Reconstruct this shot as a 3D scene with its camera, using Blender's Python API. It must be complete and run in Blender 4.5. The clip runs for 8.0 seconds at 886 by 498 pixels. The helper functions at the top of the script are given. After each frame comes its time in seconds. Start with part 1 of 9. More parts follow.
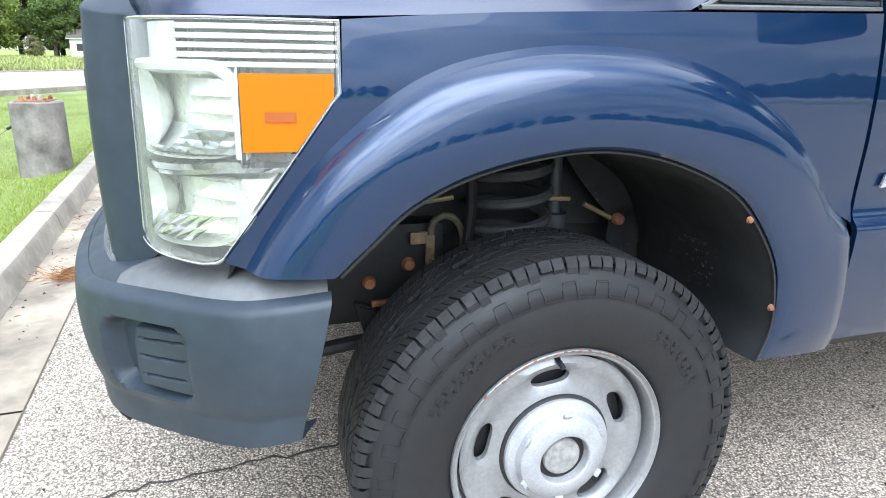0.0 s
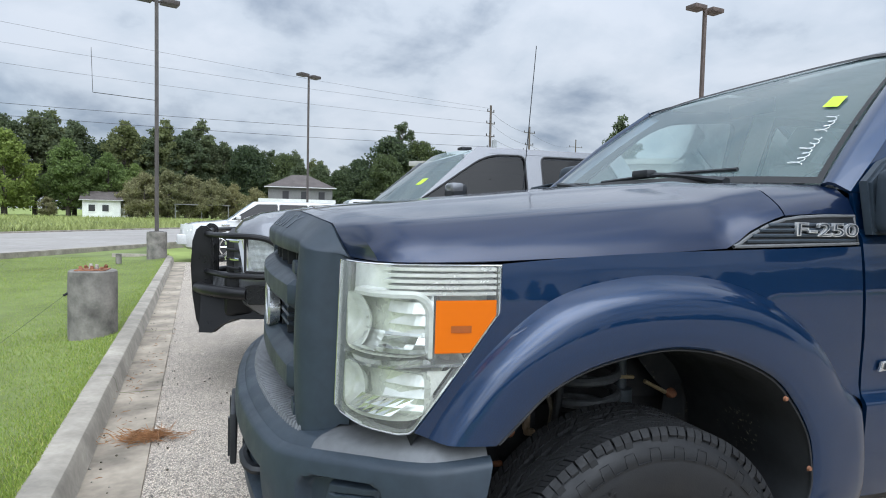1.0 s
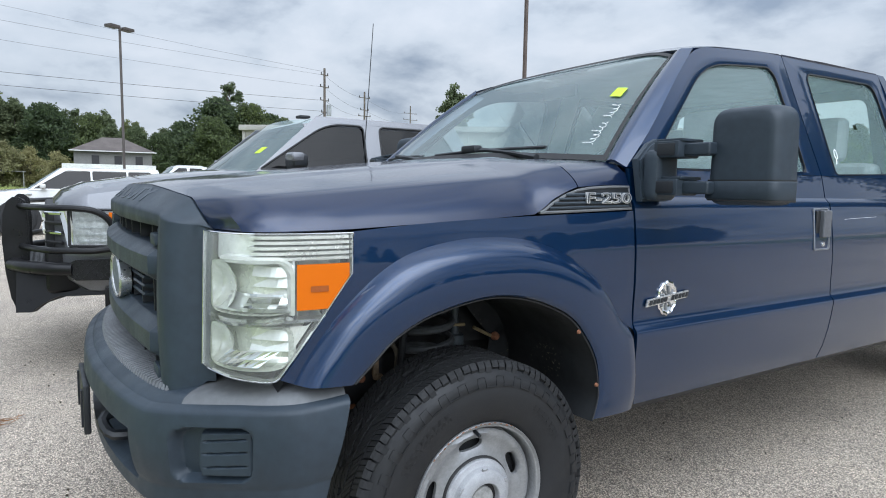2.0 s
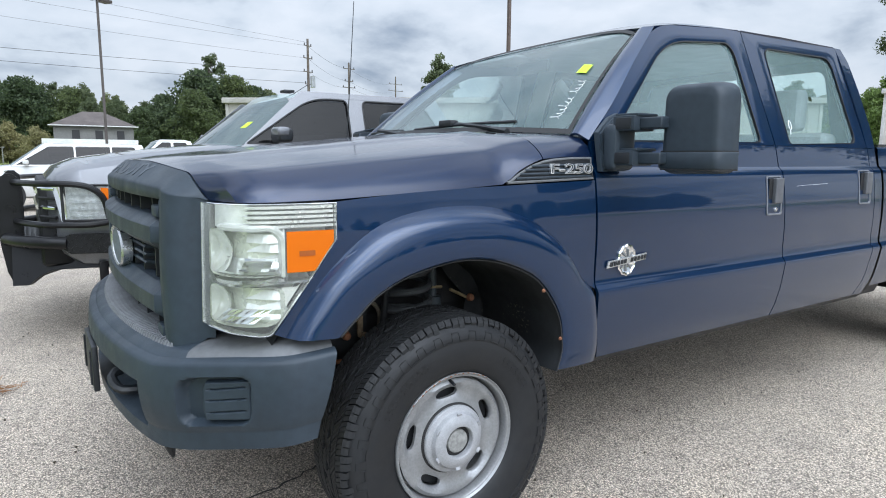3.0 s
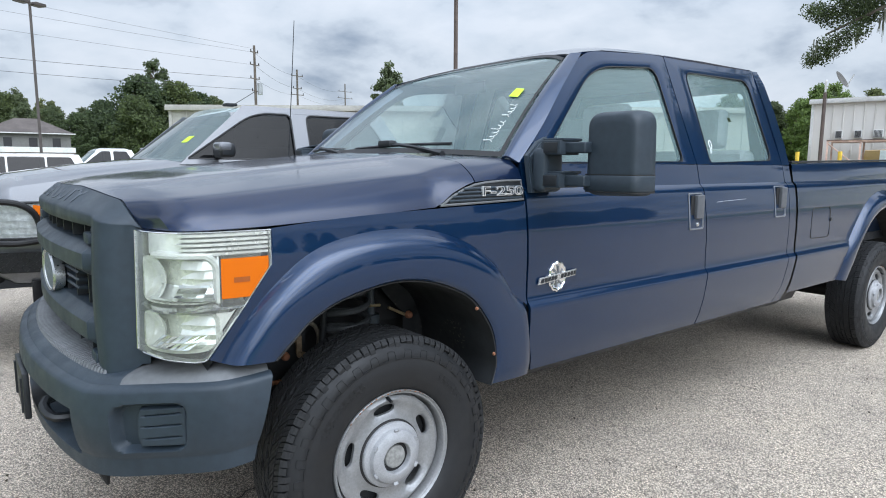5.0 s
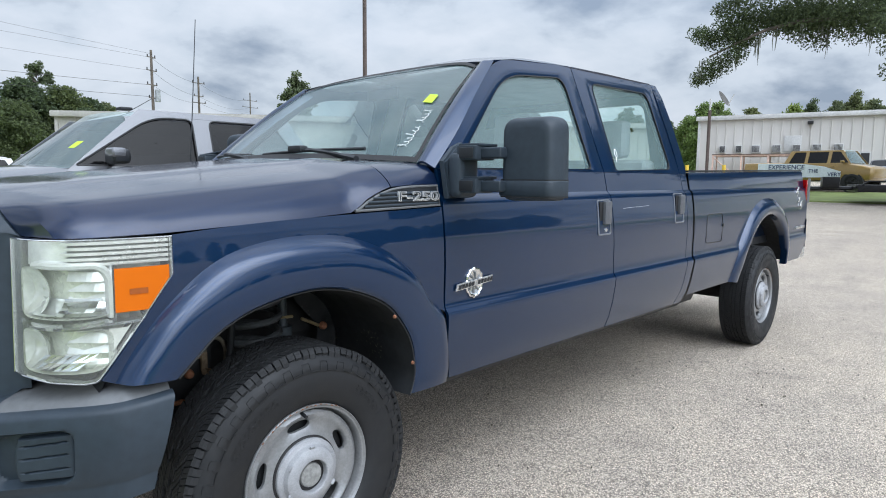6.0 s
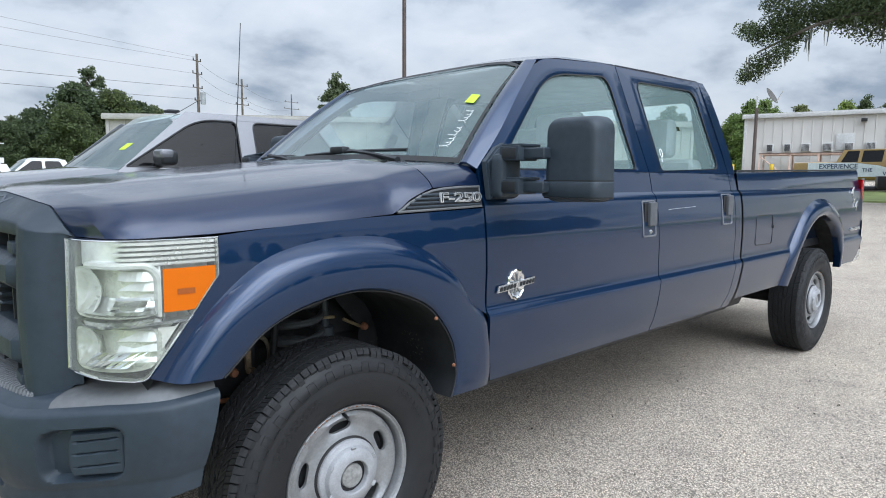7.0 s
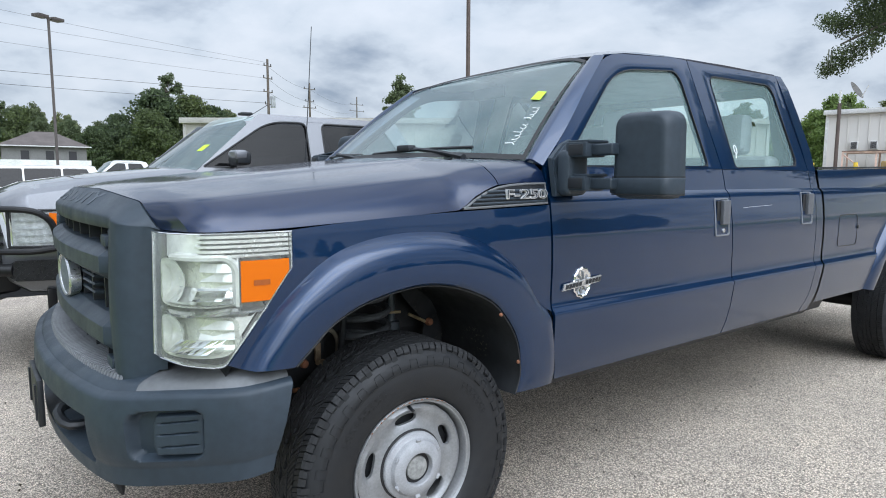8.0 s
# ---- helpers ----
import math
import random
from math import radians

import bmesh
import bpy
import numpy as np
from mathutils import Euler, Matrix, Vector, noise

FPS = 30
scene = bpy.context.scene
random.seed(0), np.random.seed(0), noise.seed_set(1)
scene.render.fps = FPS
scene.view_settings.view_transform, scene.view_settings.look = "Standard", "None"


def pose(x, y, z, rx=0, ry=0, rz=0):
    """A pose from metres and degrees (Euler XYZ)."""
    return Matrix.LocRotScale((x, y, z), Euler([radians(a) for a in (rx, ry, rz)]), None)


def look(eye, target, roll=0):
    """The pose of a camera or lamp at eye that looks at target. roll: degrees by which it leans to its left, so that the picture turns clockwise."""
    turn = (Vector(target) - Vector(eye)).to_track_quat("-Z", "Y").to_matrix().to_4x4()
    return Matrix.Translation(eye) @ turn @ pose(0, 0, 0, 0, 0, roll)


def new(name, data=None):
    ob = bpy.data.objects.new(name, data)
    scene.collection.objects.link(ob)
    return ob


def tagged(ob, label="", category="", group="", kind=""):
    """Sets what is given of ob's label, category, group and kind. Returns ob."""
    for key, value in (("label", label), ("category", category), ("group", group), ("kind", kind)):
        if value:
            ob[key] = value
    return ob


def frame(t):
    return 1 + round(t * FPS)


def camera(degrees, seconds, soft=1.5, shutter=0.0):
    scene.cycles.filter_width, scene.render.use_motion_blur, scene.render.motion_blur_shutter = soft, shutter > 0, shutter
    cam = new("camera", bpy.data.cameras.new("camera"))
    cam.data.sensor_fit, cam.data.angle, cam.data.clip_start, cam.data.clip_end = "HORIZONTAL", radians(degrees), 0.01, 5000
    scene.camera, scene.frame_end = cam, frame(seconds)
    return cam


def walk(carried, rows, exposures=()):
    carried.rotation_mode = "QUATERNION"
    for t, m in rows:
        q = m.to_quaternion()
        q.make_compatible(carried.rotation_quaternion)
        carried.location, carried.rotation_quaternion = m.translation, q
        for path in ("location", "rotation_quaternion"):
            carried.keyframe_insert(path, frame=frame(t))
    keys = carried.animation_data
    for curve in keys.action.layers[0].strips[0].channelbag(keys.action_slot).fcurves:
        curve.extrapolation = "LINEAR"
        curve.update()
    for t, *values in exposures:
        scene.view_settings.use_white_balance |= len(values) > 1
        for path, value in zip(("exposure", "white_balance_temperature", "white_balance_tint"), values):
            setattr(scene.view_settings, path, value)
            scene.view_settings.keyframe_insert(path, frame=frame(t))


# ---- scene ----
cam = camera(70.8, 8.0, soft=1.0)
PATH = [
    (0, (-0.525, -0.905, 1.141), (0.042, 0.92, 0.551), 1.1),
    (0.5, (-0.69, -1.038, 1.245), (-0.101, 0.839, 0.882), 1.1),
    (1, (-0.901, -1.174, 1.283), (-0.298, 0.73, 1.18), 1.3),
    (1.5, (-0.972, -1.271, 1.304), (-0.251, 0.593, 1.228), 1.2),
    (2, (-1.017, -1.365, 1.301), (0.051, 0.314, 1.1), 1.0),
    (2.2, (-1.02, -1.409, 1.316), (0.058, 0.262, 1.101), 0.4),
    (3.3, (-1.105, -1.556, 1.299), (-0.001, 0.073, 0.943), 0.6),
    (3.5, (-1.109, -1.56, 1.295), (-0.004, 0.058, 0.897), 0.5),
    (4, (-1.088, -1.599, 1.369), (0.032, 0.008, 0.964), 0.6),
    (4.2, (-1.094, -1.623, 1.38), (0.053, -0.025, 1.021), 0.6),
    (5.3, (-1.065, -1.621, 1.355), (0.245, -0.128, 1.124), 0.5),
    (5.5, (-1.06, -1.614, 1.351), (0.351, -0.215, 1.121), 0.5),
    (6, (-1.058, -1.574, 1.339), (0.377, -0.2, 1.111), 0.5),
    (6.5, (-1.057, -1.566, 1.349), (0.384, -0.197, 1.12), 0.5),
    (7, (-1.055, -1.551, 1.342), (0.294, -0.092, 1.113), 0.4),
    (7.5, (-1.062, -1.564, 1.338), (0.123, 0.031, 1.112), 0.2),
    (8, (-1.074, -1.555, 1.329), (0.123, 0.031, 1.101), 0.2),
]
EXPOSURES = [(0.0, 1.05), (0.3, 0.80), (0.6, 0.56), (0.9, 0.14), (1.5, -0.08), (2.0, 0.08), (3.5, 0.23), (4.0, 0.26), (5.5, 0.12), (6.5, 0.10), (8.0, 0.16)]
walk(cam, [(t, look(eye, target, roll)) for t, eye, target, roll in PATH], EXPOSURES)

# ---- light ----
SUN_ELEV, SUN_ROT = radians(44), radians(169)
world = bpy.data.worlds.new("overcast_sky")
scene.world = world
world.use_nodes = True
wn, wl = world.node_tree.nodes, world.node_tree.links
wn.clear()
w_out, w_bg = wn.new("ShaderNodeOutputWorld"), wn.new("ShaderNodeBackground")
w_sky, w_tc, w_map = wn.new("ShaderNodeTexSky"), wn.new("ShaderNodeTexCoord"), wn.new("ShaderNodeMapping")
w_sky.sky_type, w_sky.sun_disc = "NISHITA", False
w_sky.sun_elevation, w_sky.sun_rotation = SUN_ELEV, SUN_ROT
w_n1, w_n2, w_r1, w_r2 = wn.new("ShaderNodeTexNoise"), wn.new("ShaderNodeTexNoise"), wn.new("ShaderNodeValToRGB"), wn.new("ShaderNodeValToRGB")
w_sep, w_div, w_add, w_cmb = wn.new("ShaderNodeSeparateXYZ"), wn.new("ShaderNodeVectorMath"), wn.new("ShaderNodeMath"), wn.new("ShaderNodeCombineXYZ")
w_mix = wn.new("ShaderNodeMix")
w_mix.data_type = "RGBA"
w_bg.inputs["Strength"].default_value = 0.15
# cloud deck: directions are laid onto a plane overhead so that the clouds flatten towards the horizon
w_add.operation, w_add.inputs[1].default_value = "ADD", 0.40
w_div.operation = "DIVIDE"
wl.new(w_tc.outputs["Generated"], w_sep.inputs[0])
wl.new(w_sep.outputs["Z"], w_add.inputs[0])
wl.new(w_add.outputs[0], w_cmb.inputs[0])
wl.new(w_add.outputs[0], w_cmb.inputs[1])
w_cmb.inputs[2].default_value = 1.0
wl.new(w_tc.outputs["Generated"], w_div.inputs[0])
wl.new(w_cmb.outputs[0], w_div.inputs[1])
wl.new(w_div.outputs[0], w_map.inputs["Vector"])
w_map.inputs["Location"].default_value = (3.1, 1.7, 0.0)
w_map.inputs["Scale"].default_value = (1.0, 1.0, 0.6)
for node, scale, detail, rough, distort in ((w_n1, 2.7, 8, 0.54, 0.15), (w_n2, 1.0, 4, 0.5, 0.0)):
    wl.new(w_map.outputs[0], node.inputs["Vector"])
    node.inputs["Scale"].default_value, node.inputs["Detail"].default_value = scale, detail
    node.inputs["Roughness"].default_value, node.inputs["Distortion"].default_value = rough, distort
wl.new(w_n1.outputs[0], w_r1.inputs[0])
w_r1.color_ramp.elements[0].position, w_r1.color_ramp.elements[0].color = 0.38, (5.2, 5.6, 6.2, 1)
w_r1.color_ramp.elements[1].position, w_r1.color_ramp.elements[1].color = 0.65, (2.3, 2.8, 3.55, 1)
el = w_r1.color_ramp.elements.new(0.50)
el.color = (4.5, 5.0, 5.65, 1)
wl.new(w_n2.outputs[0], w_r2.inputs[0])
w_r2.color_ramp.elements[0].position, w_r2.color_ramp.elements[0].color = 0.3, (0.86, 0.86, 0.86, 1)
w_r2.color_ramp.elements[1].position, w_r2.color_ramp.elements[1].color = 0.42, (0.97, 0.97, 0.97, 1)
wl.new(w_r2.outputs[0], w_mix.inputs["Factor"])
wl.new(w_sky.outputs[0], w_mix.inputs[6])
wl.new(w_r1.outputs[0], w_mix.inputs[7])
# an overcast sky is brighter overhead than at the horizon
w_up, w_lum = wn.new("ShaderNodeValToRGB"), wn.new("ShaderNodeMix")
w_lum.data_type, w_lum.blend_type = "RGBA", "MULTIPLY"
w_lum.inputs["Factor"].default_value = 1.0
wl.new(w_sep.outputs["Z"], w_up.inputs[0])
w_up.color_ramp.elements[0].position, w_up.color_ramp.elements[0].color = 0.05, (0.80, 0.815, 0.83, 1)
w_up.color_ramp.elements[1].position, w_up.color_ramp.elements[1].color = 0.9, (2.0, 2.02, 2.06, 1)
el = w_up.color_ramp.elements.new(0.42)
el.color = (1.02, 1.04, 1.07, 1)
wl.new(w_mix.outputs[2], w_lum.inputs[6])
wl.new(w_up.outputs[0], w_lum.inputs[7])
# the cloud deck is thinner and brighter round the hidden sun
SUN_WAY = Vector((-0.14, -0.70, 0.70)).normalized()
w_dot, w_glow, w_sunny = wn.new("ShaderNodeVectorMath"), wn.new("ShaderNodeMapRange"), wn.new("ShaderNodeMix")
w_dot.operation = "DOT_PRODUCT"
w_dot.inputs[1].default_value = SUN_WAY
wl.new(w_tc.outputs["Generated"], w_dot.inputs[0])
wl.new(w_dot.outputs["Value"], w_glow.inputs[0])
w_glow.interpolation_type = "SMOOTHSTEP"
for key, value in (("From Min", 0.62), ("From Max", 1.0), ("To Min", 1.0), ("To Max", 3.6)):
    w_glow.inputs[key].default_value = value
w_sunny.data_type, w_sunny.blend_type = "RGBA", "MULTIPLY"
w_sunny.inputs["Factor"].default_value = 1.0
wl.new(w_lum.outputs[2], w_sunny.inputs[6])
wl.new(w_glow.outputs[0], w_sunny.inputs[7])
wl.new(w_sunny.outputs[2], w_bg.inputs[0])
wl.new(w_bg.outputs[0], w_out.inputs[0])
sun = new("sun", bpy.data.lights.new("sun", "SUN"))
sun.data.energy, sun.data.angle, sun.data.color = 0.95, radians(75), (0.97, 0.99, 1.0)
sun.matrix_world = look(tuple(SUN_WAY * 20), (0, 0, 0))

# ---- materials ----
def material(name, color=(0.5, 0.5, 0.5), rough=0.5, metal=0.0, coat=0.0, spec=0.5):
    m = bpy.data.materials.new(name)
    m.use_nodes = True
    p = m.node_tree.nodes["Principled BSDF"]
    p.inputs["Base Color"].default_value = (*color, 1)
    p.inputs["Roughness"].default_value, p.inputs["Metallic"].default_value = rough, metal
    p.inputs["Coat Weight"].default_value, p.inputs["Coat Roughness"].default_value = coat, 0.03
    p.inputs["Specular IOR Level"].default_value = spec
    return m


def node(m, kind, **values):
    n = m.node_tree.nodes.new(kind)
    for key, value in values.items():
        n.inputs[key.replace("_", " ")].default_value = value
    return n


def link(m, a, b):
    m.node_tree.links.new(a, b)


def ramp(m, source, stops, ease="LINEAR"):
    r = m.node_tree.nodes.new("ShaderNodeValToRGB")
    r.color_ramp.interpolation = ease
    while len(r.color_ramp.elements) < len(stops):
        r.color_ramp.elements.new(0.5)
    for e, (at, color) in zip(r.color_ramp.elements, stops):
        e.position, e.color = at, (*color, 1) if len(color) == 3 else color
    link(m, source, r.inputs[0])
    return r.outputs[0]


def mixed(m, kind, factor, a, b):
    n = m.node_tree.nodes.new("ShaderNodeMix")
    n.data_type, n.blend_type = "RGBA", kind
    for socket, value in ((n.inputs[0], factor), (n.inputs[6], a), (n.inputs[7], b)):
        if isinstance(value, (int, float)):
            socket.default_value = value
        elif isinstance(value, tuple):
            socket.default_value = (*value, 1)
        else:
            link(m, value, socket)
    return n.outputs[2]


def noise_of(m, scale, detail=4.0, rough=0.55, coords="Object", stretch=(1, 1, 1)):
    tc, mp = m.node_tree.nodes.new("ShaderNodeTexCoord"), m.node_tree.nodes.new("ShaderNodeMapping")
    mp.inputs["Scale"].default_value = stretch
    n = node(m, "ShaderNodeTexNoise", Scale=scale, Detail=detail, Roughness=rough)
    link(m, tc.outputs[coords], mp.inputs[0])
    link(m, mp.outputs[0], n.inputs["Vector"])
    return n.outputs[0]


def cells_of(m, scale, feature="F1", rand=1.0):
    tc = m.node_tree.nodes.new("ShaderNodeTexCoord")
    v = m.node_tree.nodes.new("ShaderNodeTexVoronoi")
    v.feature = feature
    v.inputs["Scale"].default_value, v.inputs["Randomness"].default_value = scale, rand
    link(m, tc.outputs["Object"], v.inputs["Vector"])
    return v.outputs


def bump(m, height, strength=0.2, distance=0.002):
    b = node(m, "ShaderNodeBump", Strength=strength, Distance=distance)
    link(m, height, b.inputs["Height"])
    link(m, b.outputs[0], m.node_tree.nodes["Principled BSDF"].inputs["Normal"])
    return b


def base(m):
    return m.node_tree.nodes["Principled BSDF"].inputs["Base Color"]


def worn(name, color, rough, amount=0.25, scale=6.0, grain=0.0, grain_scale=400.0, metal=0.0, coat=0.0, spec=0.5):
    """A surface with broad stains, finer mottling and a fine grain."""
    m = material(name, color, rough, metal, coat, spec)
    dark = tuple(c * (1 - amount) for c in color)
    pale = tuple(min(1, c * (1 + amount)) for c in color)
    broad = ramp(m, noise_of(m, scale), [(0.3, dark), (0.7, pale)])
    fine = ramp(m, noise_of(m, scale * 9, 3), [(0.3, (0.88,) * 3), (0.7, (1.08,) * 3)])
    link(m, mixed(m, "MULTIPLY", 1.0, broad, fine), base(m))
    r = ramp(m, noise_of(m, scale * 2.3), [(0.3, (max(0.02, rough - 0.08),) * 3), (0.7, (min(1, rough + 0.1),) * 3)])
    link(m, r, m.node_tree.nodes["Principled BSDF"].inputs["Roughness"])
    if grain:
        bump(m, noise_of(m, grain_scale, 2), grain, 0.001)
    return m


def clear(name, tint, gloss_rough=0.02, ior=1.45, haze=0.0, haze_color=(0.8, 0.8, 0.8)):
    """Thin clear sheet: tinted see-through with a mirror gloss, and a milky share: haze on lenses, painted sky sheen on
    windows.
    """
    m = bpy.data.materials.new(name)
    m.use_nodes = True
    t = m.node_tree
    t.nodes.clear()
    out, tr, gl, mx, fr = (t.nodes.new("ShaderNode" + k) for k in ("OutputMaterial", "BsdfTransparent", "BsdfGlossy", "MixShader", "Fresnel"))
    tr.inputs[0].default_value = (*tint, 1)
    gl.inputs["Roughness"].default_value = gloss_rough
    fr.inputs[0].default_value = ior
    t.links.new(fr.outputs[0], mx.inputs[0])
    body = tr.outputs[0]
    if haze:
        df, hz = t.nodes.new("ShaderNodeBsdfDiffuse"), t.nodes.new("ShaderNodeMixShader")
        df.inputs[0].default_value = (*haze_color, 1)
        tc, nz, rp = t.nodes.new("ShaderNodeTexCoord"), t.nodes.new("ShaderNodeTexNoise"), t.nodes.new("ShaderNodeMapRange")
        nz.inputs["Scale"].default_value = 9.0
        rp.inputs["To Min"].default_value, rp.inputs["To Max"].default_value = haze * 0.94, haze * 1.06
        t.links.new(tc.outputs["Object"], nz.inputs["Vector"])
        t.links.new(nz.outputs[0], rp.inputs[0])
        t.links.new(rp.outputs[0], hz.inputs[0])
        t.links.new(body, hz.inputs[1])
        t.links.new(df.outputs[0], hz.inputs[2])
        body = hz.outputs[0]
    t.links.new(body, mx.inputs[1])
    t.links.new(gl.outputs[0], mx.inputs[2])
    t.links.new(mx.outputs[0], out.inputs[0])
    return m


def car_paint(name, color, flake=0.35, metal=0.35, gloss=1.0, haze=0.0, coat_ior=1.5):
    m = material(name, color, 0.36, metal, gloss, 0.12)
    v = cells_of(m, 1500.0)
    sparkle = ramp(m, v["Color"], [(0.2, tuple(c * 0.75 for c in color)), (0.9, tuple(c * (1 + flake) for c in color))])
    dust = ramp(m, noise_of(m, 3.0), [(0.5, (0, 0, 0)), (0.85, (0.008, 0.009, 0.010))])
    link(m, mixed(m, "ADD", 0.35, sparkle, dust), base(m))
    p = m.node_tree.nodes["Principled BSDF"]
    link(m, ramp(m, noise_of(m, 5.0, 6), [(0.35, (0.012 + haze,) * 3), (0.75, (0.04 + haze * 1.3,) * 3)]), p.inputs["Coat Roughness"])
    p.inputs["Coat IOR"].default_value = coat_ior
    # pressed panels are never quite flat: long, slow waves along the body
    b = node(m, "ShaderNodeBump", Strength=0.075, Distance=0.012)
    link(m, noise_of(m, 3.0, 1.5, 0.4, "Object", (0.32, 1, 2.4)), b.inputs["Height"])
    link(m, b.outputs[0], p.inputs["Coat Normal"])
    return m


BLUE = car_paint("dark_blue_metallic_paint", (0.0020, 0.0195, 0.061), 0.3, 0.42, coat_ior=1.55)
FADED_BLUE = car_paint("sun_faded_navy_paint", (0.0034, 0.0122, 0.040), 0.3, 0.4, 0.95, 0.06, 1.48)
SILVER = car_paint("silver_metallic_paint", (0.195, 0.20, 0.215), 0.15, 0.5)
WHITE = car_paint("white_car_paint", (0.62, 0.62, 0.605), 0.02, 0.0)
GOLD = car_paint("tan_gold_paint", (0.33, 0.215, 0.075), 0.1, 0.2)
PLASTIC = worn("dark_grey_moulded_plastic", (0.026, 0.037, 0.049), 0.48, 0.16, 4.0, 0.25, 900.0, 0.0, 0.0, 0.35)
PLASTIC_PALE = worn("sun_faded_grey_plastic", (0.115, 0.12, 0.125), 0.6, 0.2, 5.0, 0.3, 700.0)
PLASTIC_BLACK = worn("black_plastic", (0.0105, 0.0125, 0.0155), 0.45, 0.2, 6.0, 0.15, 700.0)
LINER = worn("dusty_black_liner", (0.0062, 0.0078, 0.0095), 0.7, 0.5, 7.0, 0.3, 60.0)
splat = ramp(LINER, noise_of(LINER, 90.0, 3), [(0.60, (0, 0, 0)), (0.68, (1, 1, 1))])
patch = ramp(LINER, noise_of(LINER, 5.0, 2), [(0.50, (0, 0, 0)), (0.62, (1, 1, 1))])
link(LINER, mixed(LINER, "MIX", mixed(LINER, "MULTIPLY", 1.0, splat, patch), base(LINER).links[0].from_socket, (0.13, 0.125, 0.085)), base(LINER))
CHASSIS = worn("dirty_black_steel", (0.0058, 0.0068, 0.0082), 0.6, 0.5, 14.0, 0.3, 120.0)
RUST = worn("rusted_steel", (0.22, 0.09, 0.045), 0.85, 0.5, 30.0, 0.5, 200.0)
BRASS = worn("tarnished_tube", (0.32, 0.25, 0.14), 0.5, 0.3, 30.0, 0.0, 1.0, 0.5)
CHROME = material("chrome", (0.86, 0.87, 0.88), 0.07, 1.0)
CHROME_DULL = worn("satin_chrome", (0.62, 0.63, 0.64), 0.28, 0.15, 20.0, 0.0, 1.0, 0.9)
REFLECTOR = worn("lamp_reflector", (0.88, 0.895, 0.87), 0.2, 0.03, 6.0, 0.0, 1.0, 0.38)
STEEL = worn("silver_painted_steel", (0.255, 0.26, 0.265), 0.38, 0.12, 14.0, 0.12, 300.0, 0.45)
GREY_CAP = worn("silver_plastic_cap", (0.29, 0.295, 0.305), 0.5, 0.12, 25.0, 0.15, 500.0, 0.1)
RUBBER = worn("black_tyre_rubber", (0.0056, 0.0064, 0.0079), 0.62, 0.28, 7.0, 0.3, 260.0)
TREAD = worn("scuffed_tread_rubber", (0.0095, 0.0102, 0.0115), 0.75, 0.3, 15.0, 0.5, 220.0)
# black for rubber seals, and painted into gaps and recesses as their shade
SEAL_GAP = material("black_seal_and_gap", (0.01, 0.01, 0.011), 0.6)
AMBER = material("amber_lens", (0.60, 0.125, 0.0015), 0.3, 0.0, 0.0, 0.25)
RED = material("red_lamp_lens", (0.5, 0.008, 0.01), 0.12, 0, 0.8)
LENS = clear("hazed_lamp_lens", (0.97, 0.985, 0.96), 0.03, 1.40, 0.07, (0.93, 0.95, 0.91))
LAMP_CLEAR = clear("clear_lamp_lens", (0.93, 0.95, 0.94), 0.03, 1.4, 0.22, (0.85, 0.87, 0.83))
# the milky colour of both panes stands in for sky reflected in the glass
GLASS = clear("green_tinted_glass", (0.88, 0.97, 0.95), 0.01, 1.55, 0.15, (0.62, 0.88, 0.87))
SHIELD = clear("windscreen_glass", (0.88, 0.97, 0.95), 0.015, 1.42, 0.115, (0.60, 0.86, 0.86))
DARK_GLASS = clear("dark_tinted_glass", (0.03, 0.03, 0.034), 0.02, 1.38, 0.02, (0.3, 0.3, 0.32))
CLOTH = worn("grey_seat_cloth", (0.40, 0.41, 0.42), 0.9, 0.15, 8.0, 0.4, 500.0)
DASH = worn("grey_dashboard_plastic", (0.07, 0.072, 0.075), 0.7, 0.15, 8.0, 0.2, 500.0)
STICKER = material("yellow_green_sticker", (0.46, 0.68, 0.03), 0.6)
MARKER = material("white_window_marker", (0.85, 0.87, 0.87), 0.8)
LETTER = material("bright_letter", (0.8, 0.81, 0.82), 0.2, 0.7)
# pale rib plastic, lightened further so lit tops part from shaded grooves
EMBOSS = worn("pale_rib_plastic", (0.135, 0.142, 0.150), 0.6, 0.15, 9.0)


# ---- mesh helpers ----
def lerp(a, b, t):
    return a + (b - a) * t


def table(x, rows):
    """Smoothly eased lookup in rows of (x, value)."""
    if x <= rows[0][0]:
        return rows[0][1]
    for (a, va), (b, vb) in zip(rows, rows[1:]):
        if x <= b:
            return lerp(va, vb, (x - a) / (b - a))
    return rows[-1][1]


